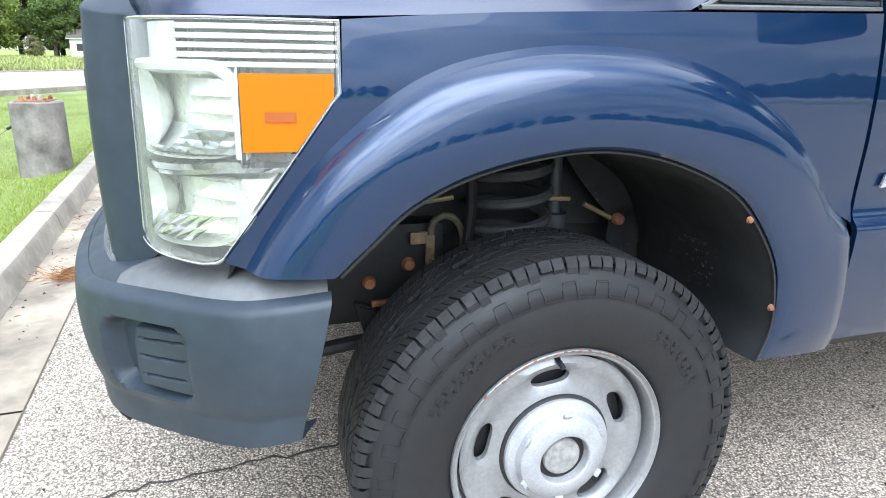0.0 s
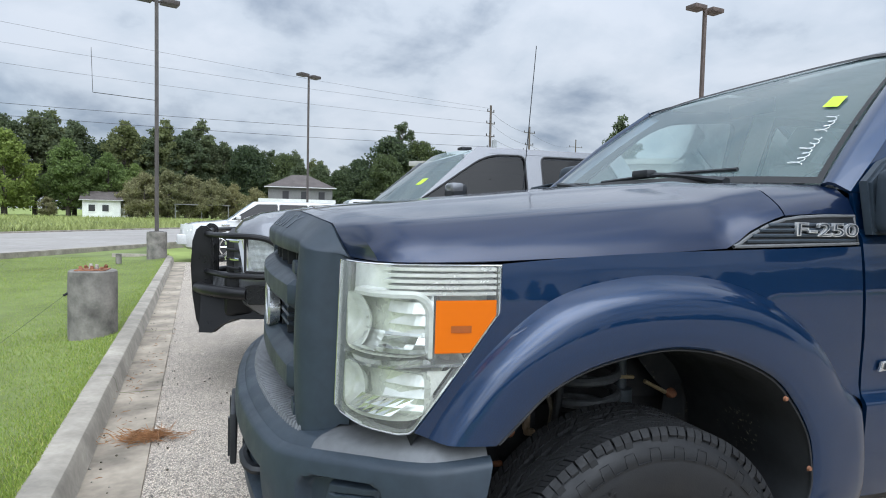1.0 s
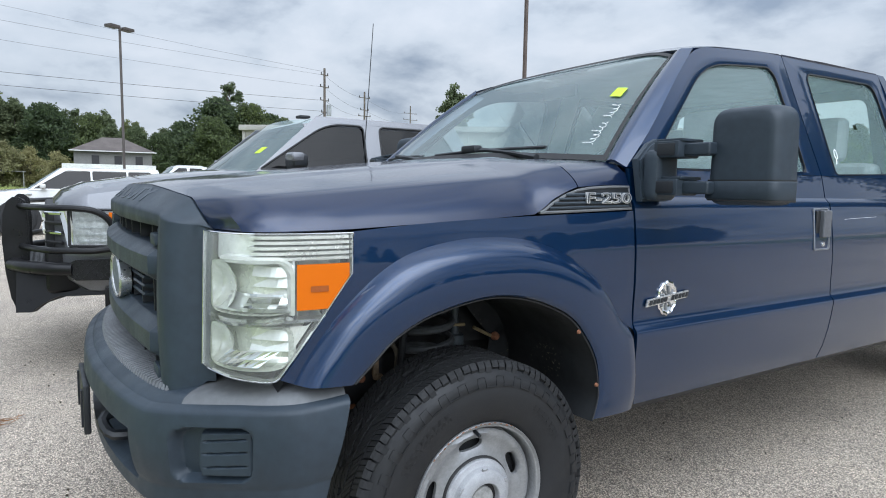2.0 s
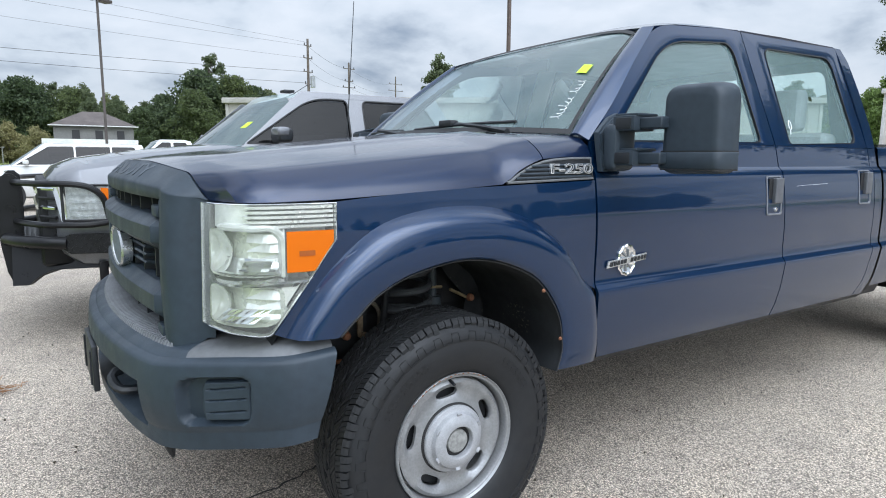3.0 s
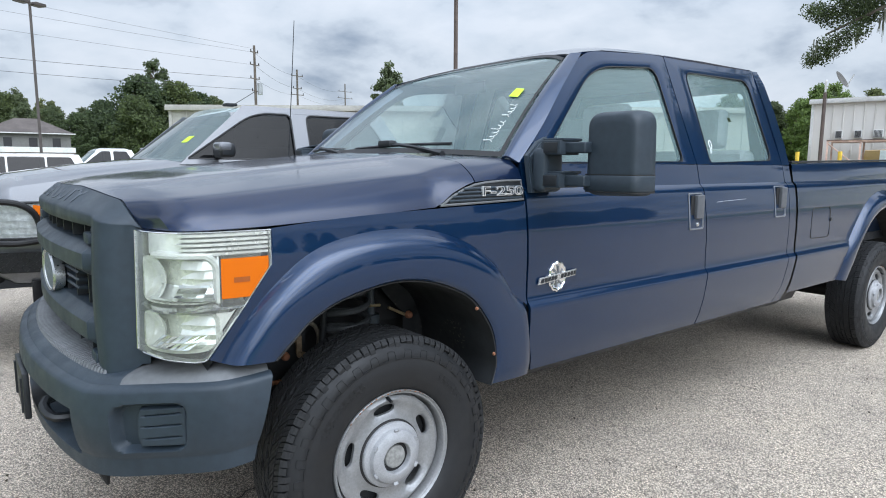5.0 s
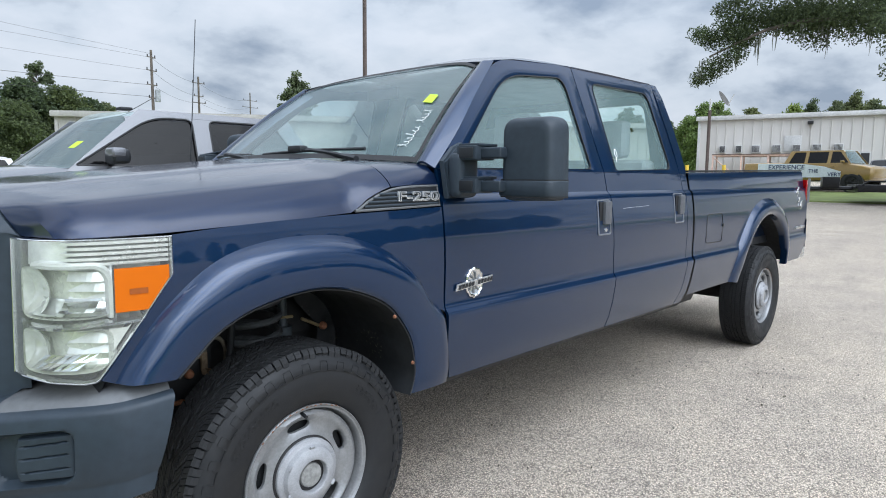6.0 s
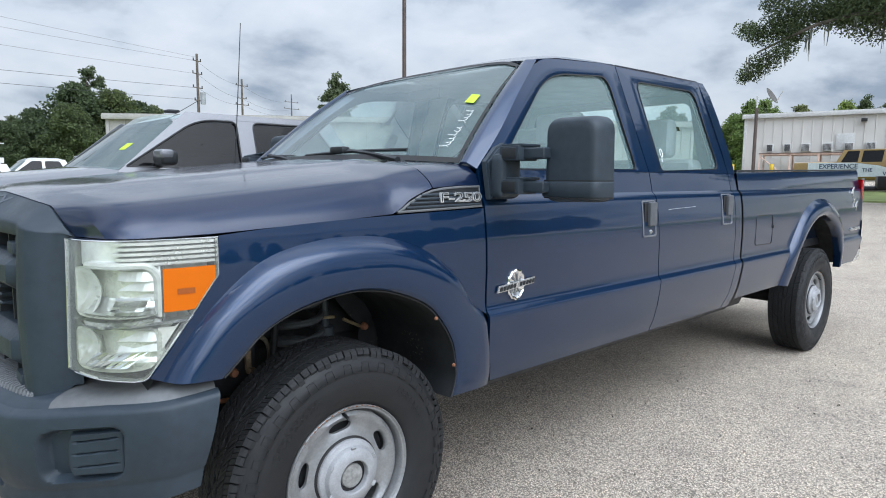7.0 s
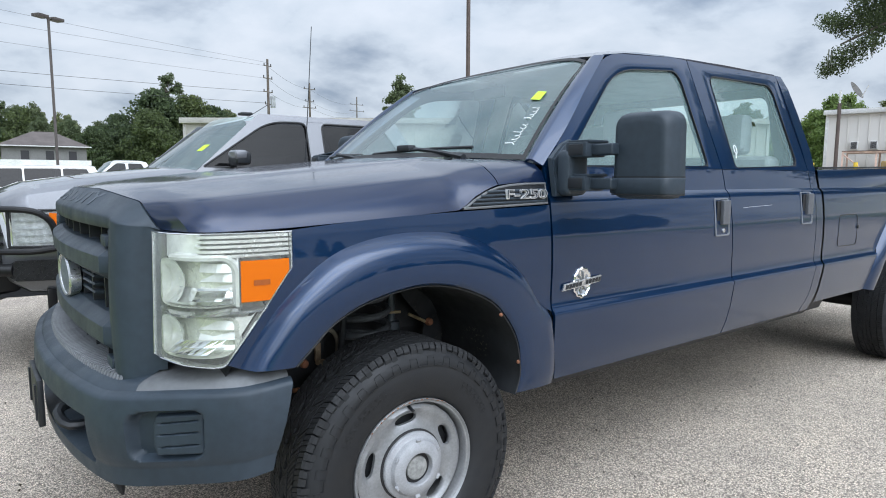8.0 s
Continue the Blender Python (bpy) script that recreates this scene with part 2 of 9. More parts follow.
def curve(points, n, linear=False):
    """n points at even steps along a smooth curve through the given points."""
    pts = [Vector(p) for p in points]
    dense = []
    if linear or len(pts) == 2:
        for a, b in zip(pts, pts[1:]):
            dense += [a.lerp(b, k / 40) for k in range(40)]
    else:
        ext = [pts[0] * 2 - pts[1]] + pts + [pts[-1] * 2 - pts[-2]]
        for i in range(len(pts) - 1):
            p0, p1, p2, p3 = ext[i:i + 4]
            for k in range(24):
                t = k / 24
                dense.append(0.5 * (2 * p1 + (p2 - p0) * t + (2 * p0 - 5 * p1 + 4 * p2 - p3) * t * t + (3 * p1 - p0 - 3 * p2 + p3) * t ** 3))
    dense.append(pts[-1])
    acc = [0.0]
    for a, b in zip(dense, dense[1:]):
        acc.append(acc[-1] + (b - a).length)
    out, j = [], 0
    for k in range(n):
        d = acc[-1] * k / (n - 1)
        while j < len(acc) - 2 and acc[j + 1] < d:
            j += 1
        span = acc[j + 1] - acc[j]
        out.append(dense[j].lerp(dense[j + 1], (d - acc[j]) / span if span > 1e-9 else 0))
    return out


def rows_mesh(rows, closed=False, bm=None):
    """Quads between rows of points; closed joins each row's end to its start."""
    bm = bm or bmesh.new()
    vs = [[bm.verts.new(p) for p in r] for r in rows]
    for a, b in zip(vs, vs[1:]):
        m = len(a)
        for i in range(m if closed else m - 1):
            k = (i + 1) % m
            try:
                bm.faces.new((a[i], a[k], b[k], b[i]))
            except ValueError:
                pass
    return bm


def facing(bm, way):
    """Turns all faces if their mean normal looks away from way."""
    bm.normal_update()
    total = sum((f.normal * f.calc_area() for f in bm.faces), Vector())
    if total.dot(Vector(way)) < 0:
        bmesh.ops.reverse_faces(bm, faces=bm.faces)
    return bm


def box(x0, x1, y0, y1, z0, z1, bevel=0.0, seg=2, bm=None):
    bm = bm or bmesh.new()
    m = Matrix.Translation(((x0 + x1) / 2, (y0 + y1) / 2, (z0 + z1) / 2)) @ Matrix.Diagonal((abs(x1 - x0), abs(y1 - y0), abs(z1 - z0), 1))
    got = bmesh.ops.create_cube(bm, size=1, matrix=m)
    if bevel:
        edges = list({e for v in got["verts"] for e in v.link_edges})
        bmesh.ops.bevel(bm, geom=edges, offset=bevel, segments=seg, affect="EDGES", profile=0.6)
    return bm


def lathe(profile, steps=48, bm=None, centre=(0, 0, 0)):
    """Turns rows of (radius, y) about the y axis."""
    rows = []
    for k in range(steps):
        a = 2 * math.pi * k / steps
        rows.append([Vector((centre[0] + r * math.cos(a), centre[1] + y, centre[2] + r * math.sin(a))) for r, y in profile])
    rows.append(rows[0])
    bm = rows_mesh(rows, bm=bm)
    bmesh.ops.remove_doubles(bm, verts=bm.verts, dist=1e-6)
    bmesh.ops.recalc_face_normals(bm, faces=bm.faces)
    return bm


def tube(points, radius, sides=10, bm=None, cap=True):
    """A round bar along points; radius may be a list."""
    pts = [Vector(p) for p in points]
    bm = bm or bmesh.new()
    rows, ref = [], None
    for i, p in enumerate(pts):
        d = (pts[min(i + 1, len(pts) - 1)] - pts[max(i - 1, 0)]).normalized()
        if ref is None:
            ref = d.orthogonal().normalized()
        ref = (ref - d * ref.dot(d)).normalized()
        side = d.cross(ref)
        r = radius[i] if isinstance(radius, (list, tuple)) else radius
        rows.append([bm.verts.new(p + (ref * math.cos(2 * math.pi * k / sides) + side * math.sin(2 * math.pi * k / sides)) * r) for k in range(sides)])
    for a, b in zip(rows, rows[1:]):
        for k in range(sides):
            bm.faces.new((a[k], a[(k + 1) % sides], b[(k + 1) % sides], b[k]))
    if cap:
        bm.faces.new(rows[0][::-1])
        bm.faces.new(rows[-1])
    return bm


def prism(outline, way, bm=None, bevel=0.0):
    """A plate: a closed outline of 3D points, pushed along way."""
    bm = bm or bmesh.new()
    way = Vector(way)
    low = [bm.verts.new(p) for p in outline]
    high = [bm.verts.new(Vector(p) + way) for p in outline]
    faces = [bm.faces.new(low), bm.faces.new(high[::-1])]
    n = len(low)
    for i in range(n):
        faces.append(bm.faces.new((low[i], high[i], high[(i + 1) % n], low[(i + 1) % n])))
    bmesh.ops.recalc_face_normals(bm, faces=faces)
    if bevel:
        rim = [e for e in faces[1].edges] + [e for e in faces[0].edges]
        bmesh.ops.bevel(bm, geom=rim, offset=bevel, segments=2, affect="EDGES")
    return bm


def rounded(points, radius, n=5):
    """A closed 2D outline with its corners rounded."""
    out, m = [], len(points)
    for i in range(m):
        p, a, b = Vector(points[i]), Vector(points[i - 1]), Vector(points[(i + 1) % m])
        r = radius[i] if isinstance(radius, (list, tuple)) else radius
        r = min(r, (a - p).length * 0.45, (b - p).length * 0.45)
        s, e = p + (a - p).normalized() * r, p + (b - p).normalized() * r
        out += [(s * (1 - t) ** 2 + p * 2 * t * (1 - t) + e * t * t) for t in (k / (n - 1) for k in range(n))]
    return out


def mesh_of(name, bm, mats, smooth=True, sharp=32):
    if smooth:
        bm.normal_update()
        limit = radians(sharp)
        for f in bm.faces:
            f.smooth = True
        for e in bm.edges:
            if len(e.link_faces) == 2 and e.calc_face_angle(0) > limit:
                e.smooth = False
    me = bpy.data.meshes.new(name)
    bm.to_mesh(me)
    bm.free()
    for m in mats if isinstance(mats, (list, tuple)) else (mats,):
        me.materials.append(m)
    return me


def part(name, bm, mat, parent, label="", smooth=True, sharp=32, thick=0.0):
    ob = new(name, mesh_of(name, bm, mat, smooth, sharp))
    ob.parent = parent
    if thick:
        s = ob.modifiers.new("thickness", "SOLIDIFY")
        s.thickness, s.offset = thick, -1
        crisp = ob.modifiers.new("crisp_edges", "EDGE_SPLIT")
        crisp.split_angle = radians(45)
    return tagged(ob, label) if label else ob


def thing(name, label, category, group="", at=None):
    ob = new(name)
    ob.empty_display_size = 0.2
    if at is not None:
        ob.matrix_world = at
    return tagged(ob, label, category, group)


def solo(name, bm, mat, label, category="", group="", kind="", smooth=True, sharp=32):
    return tagged(new(name, mesh_of(name, bm, mat, smooth, sharp)), label, category, group, kind)


def words(name, text, size, depth, mat, parent, m, label="", squeeze=1.0, shear=0.0, grow=0.012):
    """Built-in lettering turned into a mesh under a thing; m places it (text runs along its x, up along its y)."""
    cu = bpy.data.curves.new(name, "FONT")
    cu.body, cu.size, cu.extrude, cu.shear = text, size, depth, shear
    cu.align_x, cu.align_y, cu.offset = "CENTER", "CENTER", size * grow
    tmp = new(name, cu)
    me = bpy.data.meshes.new_from_object(tmp.evaluated_get(bpy.context.evaluated_depsgraph_get()))
    bpy.data.objects.remove(tmp)
    me.transform(m @ Matrix.Diagonal((squeeze, 1, 1, 1)))
    me.materials.clear()
    me.materials.append(mat)
    ob = new(name, me)
    ob.parent = parent
    return tagged(ob, label) if label else ob


def flip_y(bm, centre):
    """The mirror image across the plane y = centre."""
    for v in bm.verts:
        v.co.y = 2 * centre - v.co.y
    bmesh.ops.reverse_faces(bm, faces=bm.faces)
    return bm


# ---- the blue crew-cab pickup ----
YC = 0.98          # its middle plane; the driver's side stands near y = 0
AXLE_F, AXLE_R, HUB = 0.012, 4.38, 0.402

SECTION = [(0.48, 0.085), (0.52, 0.065), (0.56, 0.045), (0.62, 0.025), (0.70, 0.010), (0.78, 0.000), (0.822, -0.004), (0.834, 0.000), (0.846, 0.010),
           (0.858, 0.0145), (0.90, 0.015), (1.00, 0.011), (1.10, 0.013), (1.18, 0.020), (1.235, 0.028), (1.252, 0.032), (1.266, 0.042), (1.276, 0.052),
           (1.33, 0.062), (1.37, 0.070), (1.50, 0.112), (1.70, 0.186), (1.86, 0.250), (1.94, 0.288)]
SMOOTH = [(0.48, 0.085), (0.52, 0.060), (0.56, 0.042), (0.62, 0.027), (0.70, 0.019), (0.78, 0.016), (0.90, 0.014)] + SECTION[11:]


def side(x, z):
    """The outer skin of the driver's side, as a depth y at length x and height z."""
    y = table(z, SECTION)
    if x < 0.62:
        y = lerp(y, table(z, SMOOTH), min(1.0, (0.62 - x) / 0.08))
    return y + 0.05 * max(0.0, -0.42 - x) + 0.004 * max(0.0, x - 3.0)


def skin(x, z, out=0.0):
    return Vector((x, side(x, z) - out, z))


Z_LINES = sorted({z for z, _ in SECTION} | {0.59, 0.66, 0.74, 0.80, 0.95, 1.05, 1.14, 1.21, 1.30, 1.345})


def side_panel(left, right, z0, z1, n=14):
    """A skin panel between two edges given as rows of (z, x)."""
    rows = [[skin(lerp(table(z, left), table(z, right), k / n), z) for k in range(n + 1)] for z in [z0] + [z for z in Z_LINES if z0 + 0.004 < z < z1 - 0.004] + [z1]]
    return facing(rows_mesh(rows), (0, -1, 0))


def both(name, make, mat, parent, label="", **kw):
    """The part on the driver's side and its mirror image on the other."""
    a = part(name, make(), mat, parent, label, **kw)
    b = part(name, flip_y(make(), YC), mat, parent, label, **kw)
    return a, b


truck = thing("pickup_truck", "dark blue metallic four-door pickup truck parked on the asphalt", "pickup truck")

FLARE_OUT = [(-0.545, 0.832), (-0.505, 0.899), (-0.435, 0.989), (-0.334, 1.077), (-0.24, 1.127), (-0.12, 1.154), (-0.005, 1.162), (0.14, 1.152), (0.28, 1.111),
             (0.40, 1.045), (0.472, 0.98), (0.535, 0.897), (0.588, 0.852), (0.606, 0.79), (0.625, 0.70), (0.655, 0.57)]
ARCH = [(-0.415, 0.828), (-0.365, 0.874), (-0.30, 0.930), (-0.20, 0.975), (-0.06, 1.003), (0.05, 1.003), (0.165, 0.977), (0.28, 0.924), (0.35, 0.855), (0.40, 0.775), (0.419, 0.69), (0.419, 0.64), (0.398, 0.578)]
DOOR_A = [(0.56, 0.668), (0.70, 0.625), (0.84, 0.612), (1.234, 0.609), (1.37, 0.615)]
DOOR_B = [(0.56, 1.872), (0.70, 1.885), (0.87, 1.888), (1.27, 1.858), (1.37, 1.852)]
DOOR_C = [(0.56, 2.72), (0.66, 2.775), (0.85, 2.805), (1.27, 2.795), (1.37, 2.785)]
CAB_END = [(0.56, 2.83), (0.66, 2.875), (0.85, 2.90), (1.27, 2.885), (1.37, 2.875)]


def shifted(rows, d):
    return [(z, x + d) for z, x in rows]


def fender():
    top = [(-0.392, 1.188), (-0.2, 1.203), (0.0, 1.213), (0.21, 1.2195), (0.4, 1.225), (0.604, 1.231)]
    front = [(-0.574, 0.845), (-0.53, 0.902), (-0.41, 1.068), (-0.395, 1.09), (-0.392, 1.188)]
    rear = [(0.604, 1.231), (0.6045, 1.05), (0.606, 0.90), (0.607, 0.84)]
    fl = [Vector((x, z, 0)) for x, z in FLARE_OUT[:13]]
    outer = curve([(x, z, 0) for x, z in front], 14, True)[:-1] + curve([(x, z, 0) for x, z in top], 26)[:-1] + curve([(x, z, 0) for x, z in rear], 12)
    inner = curve(fl[:4], 14)[:-1] + curve(fl[3:10], 26)[:-1] + curve(fl[9:13], 12)
    rows = []
    for k in range(9):
        rows.append([skin(lerp(o.x, i.x, k / 8), lerp(o.y, i.y, k / 8)) for o, i in zip(outer, inner)])
    return facing(rows_mesh(rows), (0, -1, 0))


def flare(outer, arch, n=64, bulge=0.058):
    o, a = curve([(x, z, 0) for x, z in outer], n), curve([(x, z, 0) for x, z in arch], n)
    steps = [(0, 0.0), (0.05, 0.22), (0.12, 0.55), (0.2, 0.78), (0.32, 0.9), (0.5, 0.97), (0.72, 1.0), (0.9, 1.0), (0.97, 0.95), (1.0, 0.86)]
    rows = []
    for v, b in steps:
        rows.append([skin(lerp(p.x, q.x, v), lerp(p.y, q.y, v), bulge * b) for p, q in zip(o, a)])
    for inset in (0.006, 0.018, 0.03):
        rows.append([Vector((q.x, side(q.x, q.y) - 0.05 + inset, q.y)) for q in a])
    return facing(rows_mesh(rows), (0, -1, 0))


both("front_fender", fender, BLUE, truck, thick=0.004)
both("wheel_arch_flare", lambda: flare(FLARE_OUT, ARCH), BLUE, truck, "glossy dark blue flared arch lip")
for d_name, d_left, d_right in (("front_door", shifted(DOOR_A, 0.004), DOOR_B), ("rear_door", shifted(DOOR_B, 0.007), DOOR_C)):
    both(d_name, lambda: side_panel(d_left, d_right, 0.56, 1.372, 22), BLUE, truck, thick=0.012)
both("cab_corner", lambda: side_panel(shifted(DOOR_C, 0.006), CAB_END, 0.56, 1.372, 6), BLUE, truck, thick=0.012)
# sill coloured near-black as if in shade, so it mirrors no bright ground
both("rocker", lambda: facing(rows_mesh([[Vector((x, y, z)) for x in np.linspace(0.66, 2.86, 12)] for y, z in ((0.06, 0.575), (0.05, 0.556), (0.075, 0.53), (0.16, 0.515), (0.5, 0.51))]), (0, -1, -1)), CHASSIS, truck)
# dark gap fillers behind the door seams, black in place of the shade there
both("door_gap_backing", lambda: facing(rows_mesh([[Vector((x, side(x, z) + 0.03, z)) for x in np.linspace(0.63, 2.86, 20)] for z in np.linspace(0.57, 1.36, 8)]), (0, -1, 0)), SEAL_GAP, truck)


# hood
def hood_left(x):
    return table(x, [(-0.678, 0.236), (-0.668, 0.165), (-0.652, 0.10), (-0.615, 0.056), (-0.56, 0.038), (-0.45, 0.031), (0.0, 0.031), (0.37, 0.046)])


def hood_z(x, y):
    d = y - hood_left(x)
    cut = table(x, [(-0.68, 1.188), (-0.39, 1.193), (0.0, 1.2115), (0.205, 1.2235), (0.26, 1.264), (0.32, 1.291), (0.37, 1.306)])
    top = table(x, [(-0.77, 1.292), (-0.70, 1.303), (-0.4, 1.338), (0.08, 1.390), (0.45, 1.424)])
    s = table(d, [(0.0, 0.0), (0.008, 0.11), (0.02, 0.23), (0.04, 0.38), (0.07, 0.565), (0.085, 0.63), (0.10, 0.66), (0.12, 0.685), (0.2, 0.765), (0.28, 0.83), (0.36, 0.885), (0.40, 0.93), (0.45, 0.955), (0.7, 0.985), (0.95, 1.0)])
    return lerp(cut, top, s)


def hood_point(d, k):
    v = d / 0.949
    x0 = table(v, [(0, -0.676), (0.008, -0.680), (0.02, -0.686), (0.045, -0.693), (0.08, -0.699), (0.13, -0.704), (0.25, -0.722), (1, -0.768)])
    x1 = table(v, [(0, 0.368), (0.1, 0.36), (0.3, 0.352), (1, 0.385)])
    x = lerp(x0, x1, k)
    left = hood_left(x)
    y = left + d * (YC - left) / 0.949
    return Vector((x, y, hood_z(x, y)))


def hood_edge(d):
    return hood_point(d, 0.0)


def hood():
    rows = []
    for d in (0.0, 0.008, 0.02, 0.04, 0.07, 0.085, 0.10, 0.12, 0.2, 0.28, 0.32, 0.34, 0.36, 0.38, 0.40, 0.45, 0.6, 0.78, 0.949):
        row = [hood_point(d, k / 30) for k in range(31)]
        rows.append(row)
    flip = [[Vector((p.x, 2 * YC - p.y, p.z)) for p in r] for r in rows[:-1]][::-1]
    return facing(rows_mesh(rows + flip), (0, 0, 1))


part("hood", hood(), FADED_BLUE, truck, "broad dark blue hood with a raised centre", thick=0.006)
part("engine_bay_shadow_tray", box(-0.6, 0.55, 0.62, 1.34, 0.70, 1.15), CHASSIS, truck, "dark under-hood mass")

# painted cowl corners, black cowl panel
def cowl_corner():
    """Painted corner between the hood's rear edge, the door and the windscreen."""
    rim = curve([(0.611, 0.055, 1.312), (0.608, 0.072, 1.352), (0.595, 0.115, 1.386), (0.56, 0.22, 1.398), (0.52, 0.36, 1.402)], 33)
    rows = []
    for k, d in enumerate((0.0, 0.01, 0.02, 0.04, 0.07, 0.10, 0.14, 0.2, 0.26)):
        a, b = hood_point(d, 1.0) + Vector((0.005, 0, 0)), rim[k * 4]
        rows.append([a.lerp(b, t) + Vector((0, 0, 0.004 * math.sin(math.pi * t))) for t in np.linspace(0, 1, 9)])
    return facing(rows_mesh(rows), (0, -1, 1))


both("cowl_corner", cowl_corner, FADED_BLUE, truck, thick=0.006)
cowl = []
for v in np.linspace(0, 1, 21):
    y = lerp(0.22, 2 * YC - 0.22, v)
    e = abs(v - 0.5) * 2
    cowl.append([Vector((0.37, y, 1.365 + 0.03 * (1 - e * e))), Vector((0.47, y, 1.362 + 0.03 * (1 - e * e))), Vector((0.62, y, 1.375 + 0.03 * (1 - e * e)))])
part("cowl_panel", facing(rows_mesh(cowl), (0, 0, 1)), PLASTIC_BLACK, truck)

# greenhouse
WS_BASE = [(0.585, 0.135, 1.392), (0.52, 0.35, 1.402), (0.49, 0.65, 1.412), (0.48, YC, 1.415)]
WS_TOP = [(1.118, 0.305, 1.836), (1.185, 0.45, 1.876), (1.228, 0.7, 1.897), (1.245, YC, 1.903)]


def whole(points, n):
    half = curve(points, n)
    return half + [Vector((p.x, 2 * YC - p.y, p.z)) for p in half[:-1]][::-1]


def sheet(base_pts, top_pts, n=12, m=10, belly=0.03, inset=0.0):
    b, t = whole(base_pts, n), whole(top_pts, n)
    rows = []
    for k in range(m + 1):
        v = k / m
        rows.append([p.lerp(q, v) + Vector((-belly, 0, belly * 0.6)) * (4 * v * (1 - v)) * 0.5 for p, q in zip(b, t)])
    return rows


ws_rows = sheet(WS_BASE, WS_TOP)
windscreen = part("windscreen", facing(rows_mesh(ws_rows), (-1, 0, 1)), SHIELD, truck, "clear windscreen with a sticker and white marker writing")
windscreen.visible_shadow = False
# black band printed round the windscreen edge
band = bmesh.new()
up = Vector((-0.003, 0, 0.004))
for ring in ([r[:1] + [r[0].lerp(r[1], 0.24)] for r in ws_rows], [[r[-1].lerp(r[-2], 0.24), r[-1]] for r in ws_rows],
             [ws_rows[0], [p.lerp(q, 0.4) for p, q in zip(ws_rows[0], ws_rows[1])]], [[p.lerp(q, 0.35) for p, q in zip(ws_rows[-1], ws_rows[-2])], ws_rows[-1]]):
    rows_mesh([[p + up for p in r] for r in ring], bm=band)
part("windscreen_seal", facing(band, (-1, 0, 1)), SEAL_GAP, windscreen)


def pillar_a():
    door = curve([(0.612, 0.071, 1.374), (0.78, 0.115, 1.52), (0.98, 0.185, 1.705), (1.165, 0.25, 1.862)], 16)
    mid = curve([(0.598, 0.095, 1.392), (0.76, 0.145, 1.535), (0.955, 0.21, 1.715), (1.14, 0.277, 1.862)], 16)
    glass = [p + Vector((-0.004, -0.004, 0.004)) for p in curve([WS_BASE[0], (0.74, 0.186, 1.535), (0.93, 0.245, 1.696), WS_TOP[0]], 16)]
    mid = [p.lerp(q, 0.25) + Vector((-0.006, -0.006, 0.003)) for p, q in zip(mid, glass)]
    crown = [p.lerp(q, 0.55) + Vector((-0.004, -0.005, 0.004)) for p, q in zip(mid, glass)]
    return facing(rows_mesh([door, mid, crown, glass, [p + Vector((0.03, 0.05, -0.03)) for p in glass]]), (-0.5, -1, 0.3))


both("windscreen_pillar", pillar_a, BLUE, truck, thick=0.01, sharp=60)


def frame_ring(outer, inner, r_out, r_in, depth=0.014, hem=0.03):
    o, i = rounded(outer, r_out, 7), rounded(inner, r_in, 7)
    rows = []
    for v in (0, 0.5, 0.9, 1.0):
        rows.append([skin(lerp(p.x, q.x, v), lerp(p.y, q.y, v), -0.004 if v == 1.0 else 0) for p, q in zip(o, i)])
    rows.append([skin(q.x, q.y, -hem) for q in i])
    return facing(rows_mesh(rows, closed=True), (0, -1, 0))


def pane(outline, r, out=-0.012):
    o = rounded(outline, r, 7)
    c = sum(o, Vector((0, 0))) / len(o)
    rows = [[skin(lerp(c.x, q.x, v), lerp(c.y, q.y, v), out) for q in o] for v in (0.05, 0.5, 1.0)]
    bm = rows_mesh(rows, closed=True)
    bm.faces.new([v for v in bm.verts][:len(o)])
    return facing(bm, (0, -1, 0))


WIN_F = [(0.735, 1.378), (1.208, 1.802), (1.712, 1.846), (1.742, 1.388)]
WIN_R = [(1.992, 1.384), (1.992, 1.85), (2.655, 1.862), (2.672, 1.402)]
OUT_F = [(0.614, 1.374), (1.168, 1.872), (1.83, 1.926), (1.852, 1.374)]
OUT_R = [(1.859, 1.374), (1.837, 1.926), (2.775, 1.940), (2.785, 1.374)]
for f_name, f_out, f_in, radii in (("front_window", OUT_F, WIN_F, [0.05, 0.16, 0.07, 0.03]), ("rear_window", OUT_R, WIN_R, [0.03, 0.06, 0.07, 0.05])):
    both(f_name + "_frame", lambda: frame_ring(f_out, f_in, [0.004, 0.12 if f_out is OUT_F else 0.01, 0.02, 0.004], radii), BLUE, truck, thick=0.006)
    for g in both(f_name, lambda: pane(f_in, radii), GLASS, truck, "green-tinted side window glass"):
        g.visible_shadow = False
    seal_out = [(lerp(x, sum(p[0] for p in f_in) / 4, -0.012), lerp(z, 1.62, -0.03)) for x, z in f_in]
    both("window_seal", lambda: frame_ring(seal_out, f_in, radii, radii, hem=0.02), SEAL_GAP, truck)
both("cab_rear_pillar", lambda: facing(rows_mesh([[skin(lerp(a, b, v), z) for v in (0, 0.35, 0.7, 1.0)] + [skin(b + 0.02, z, -0.03), skin(b + 0.025, z, -0.12)] for z, a, b in
                                                  ((1.374, 2.790, 2.885), (1.5, 2.788, 2.888), (1.7, 2.783, 2.884), (1.86, 2.779, 2.872), (1.935, 2.777, 2.845))]), (0.3, -1, 0)), BLUE, truck, thick=0.006)


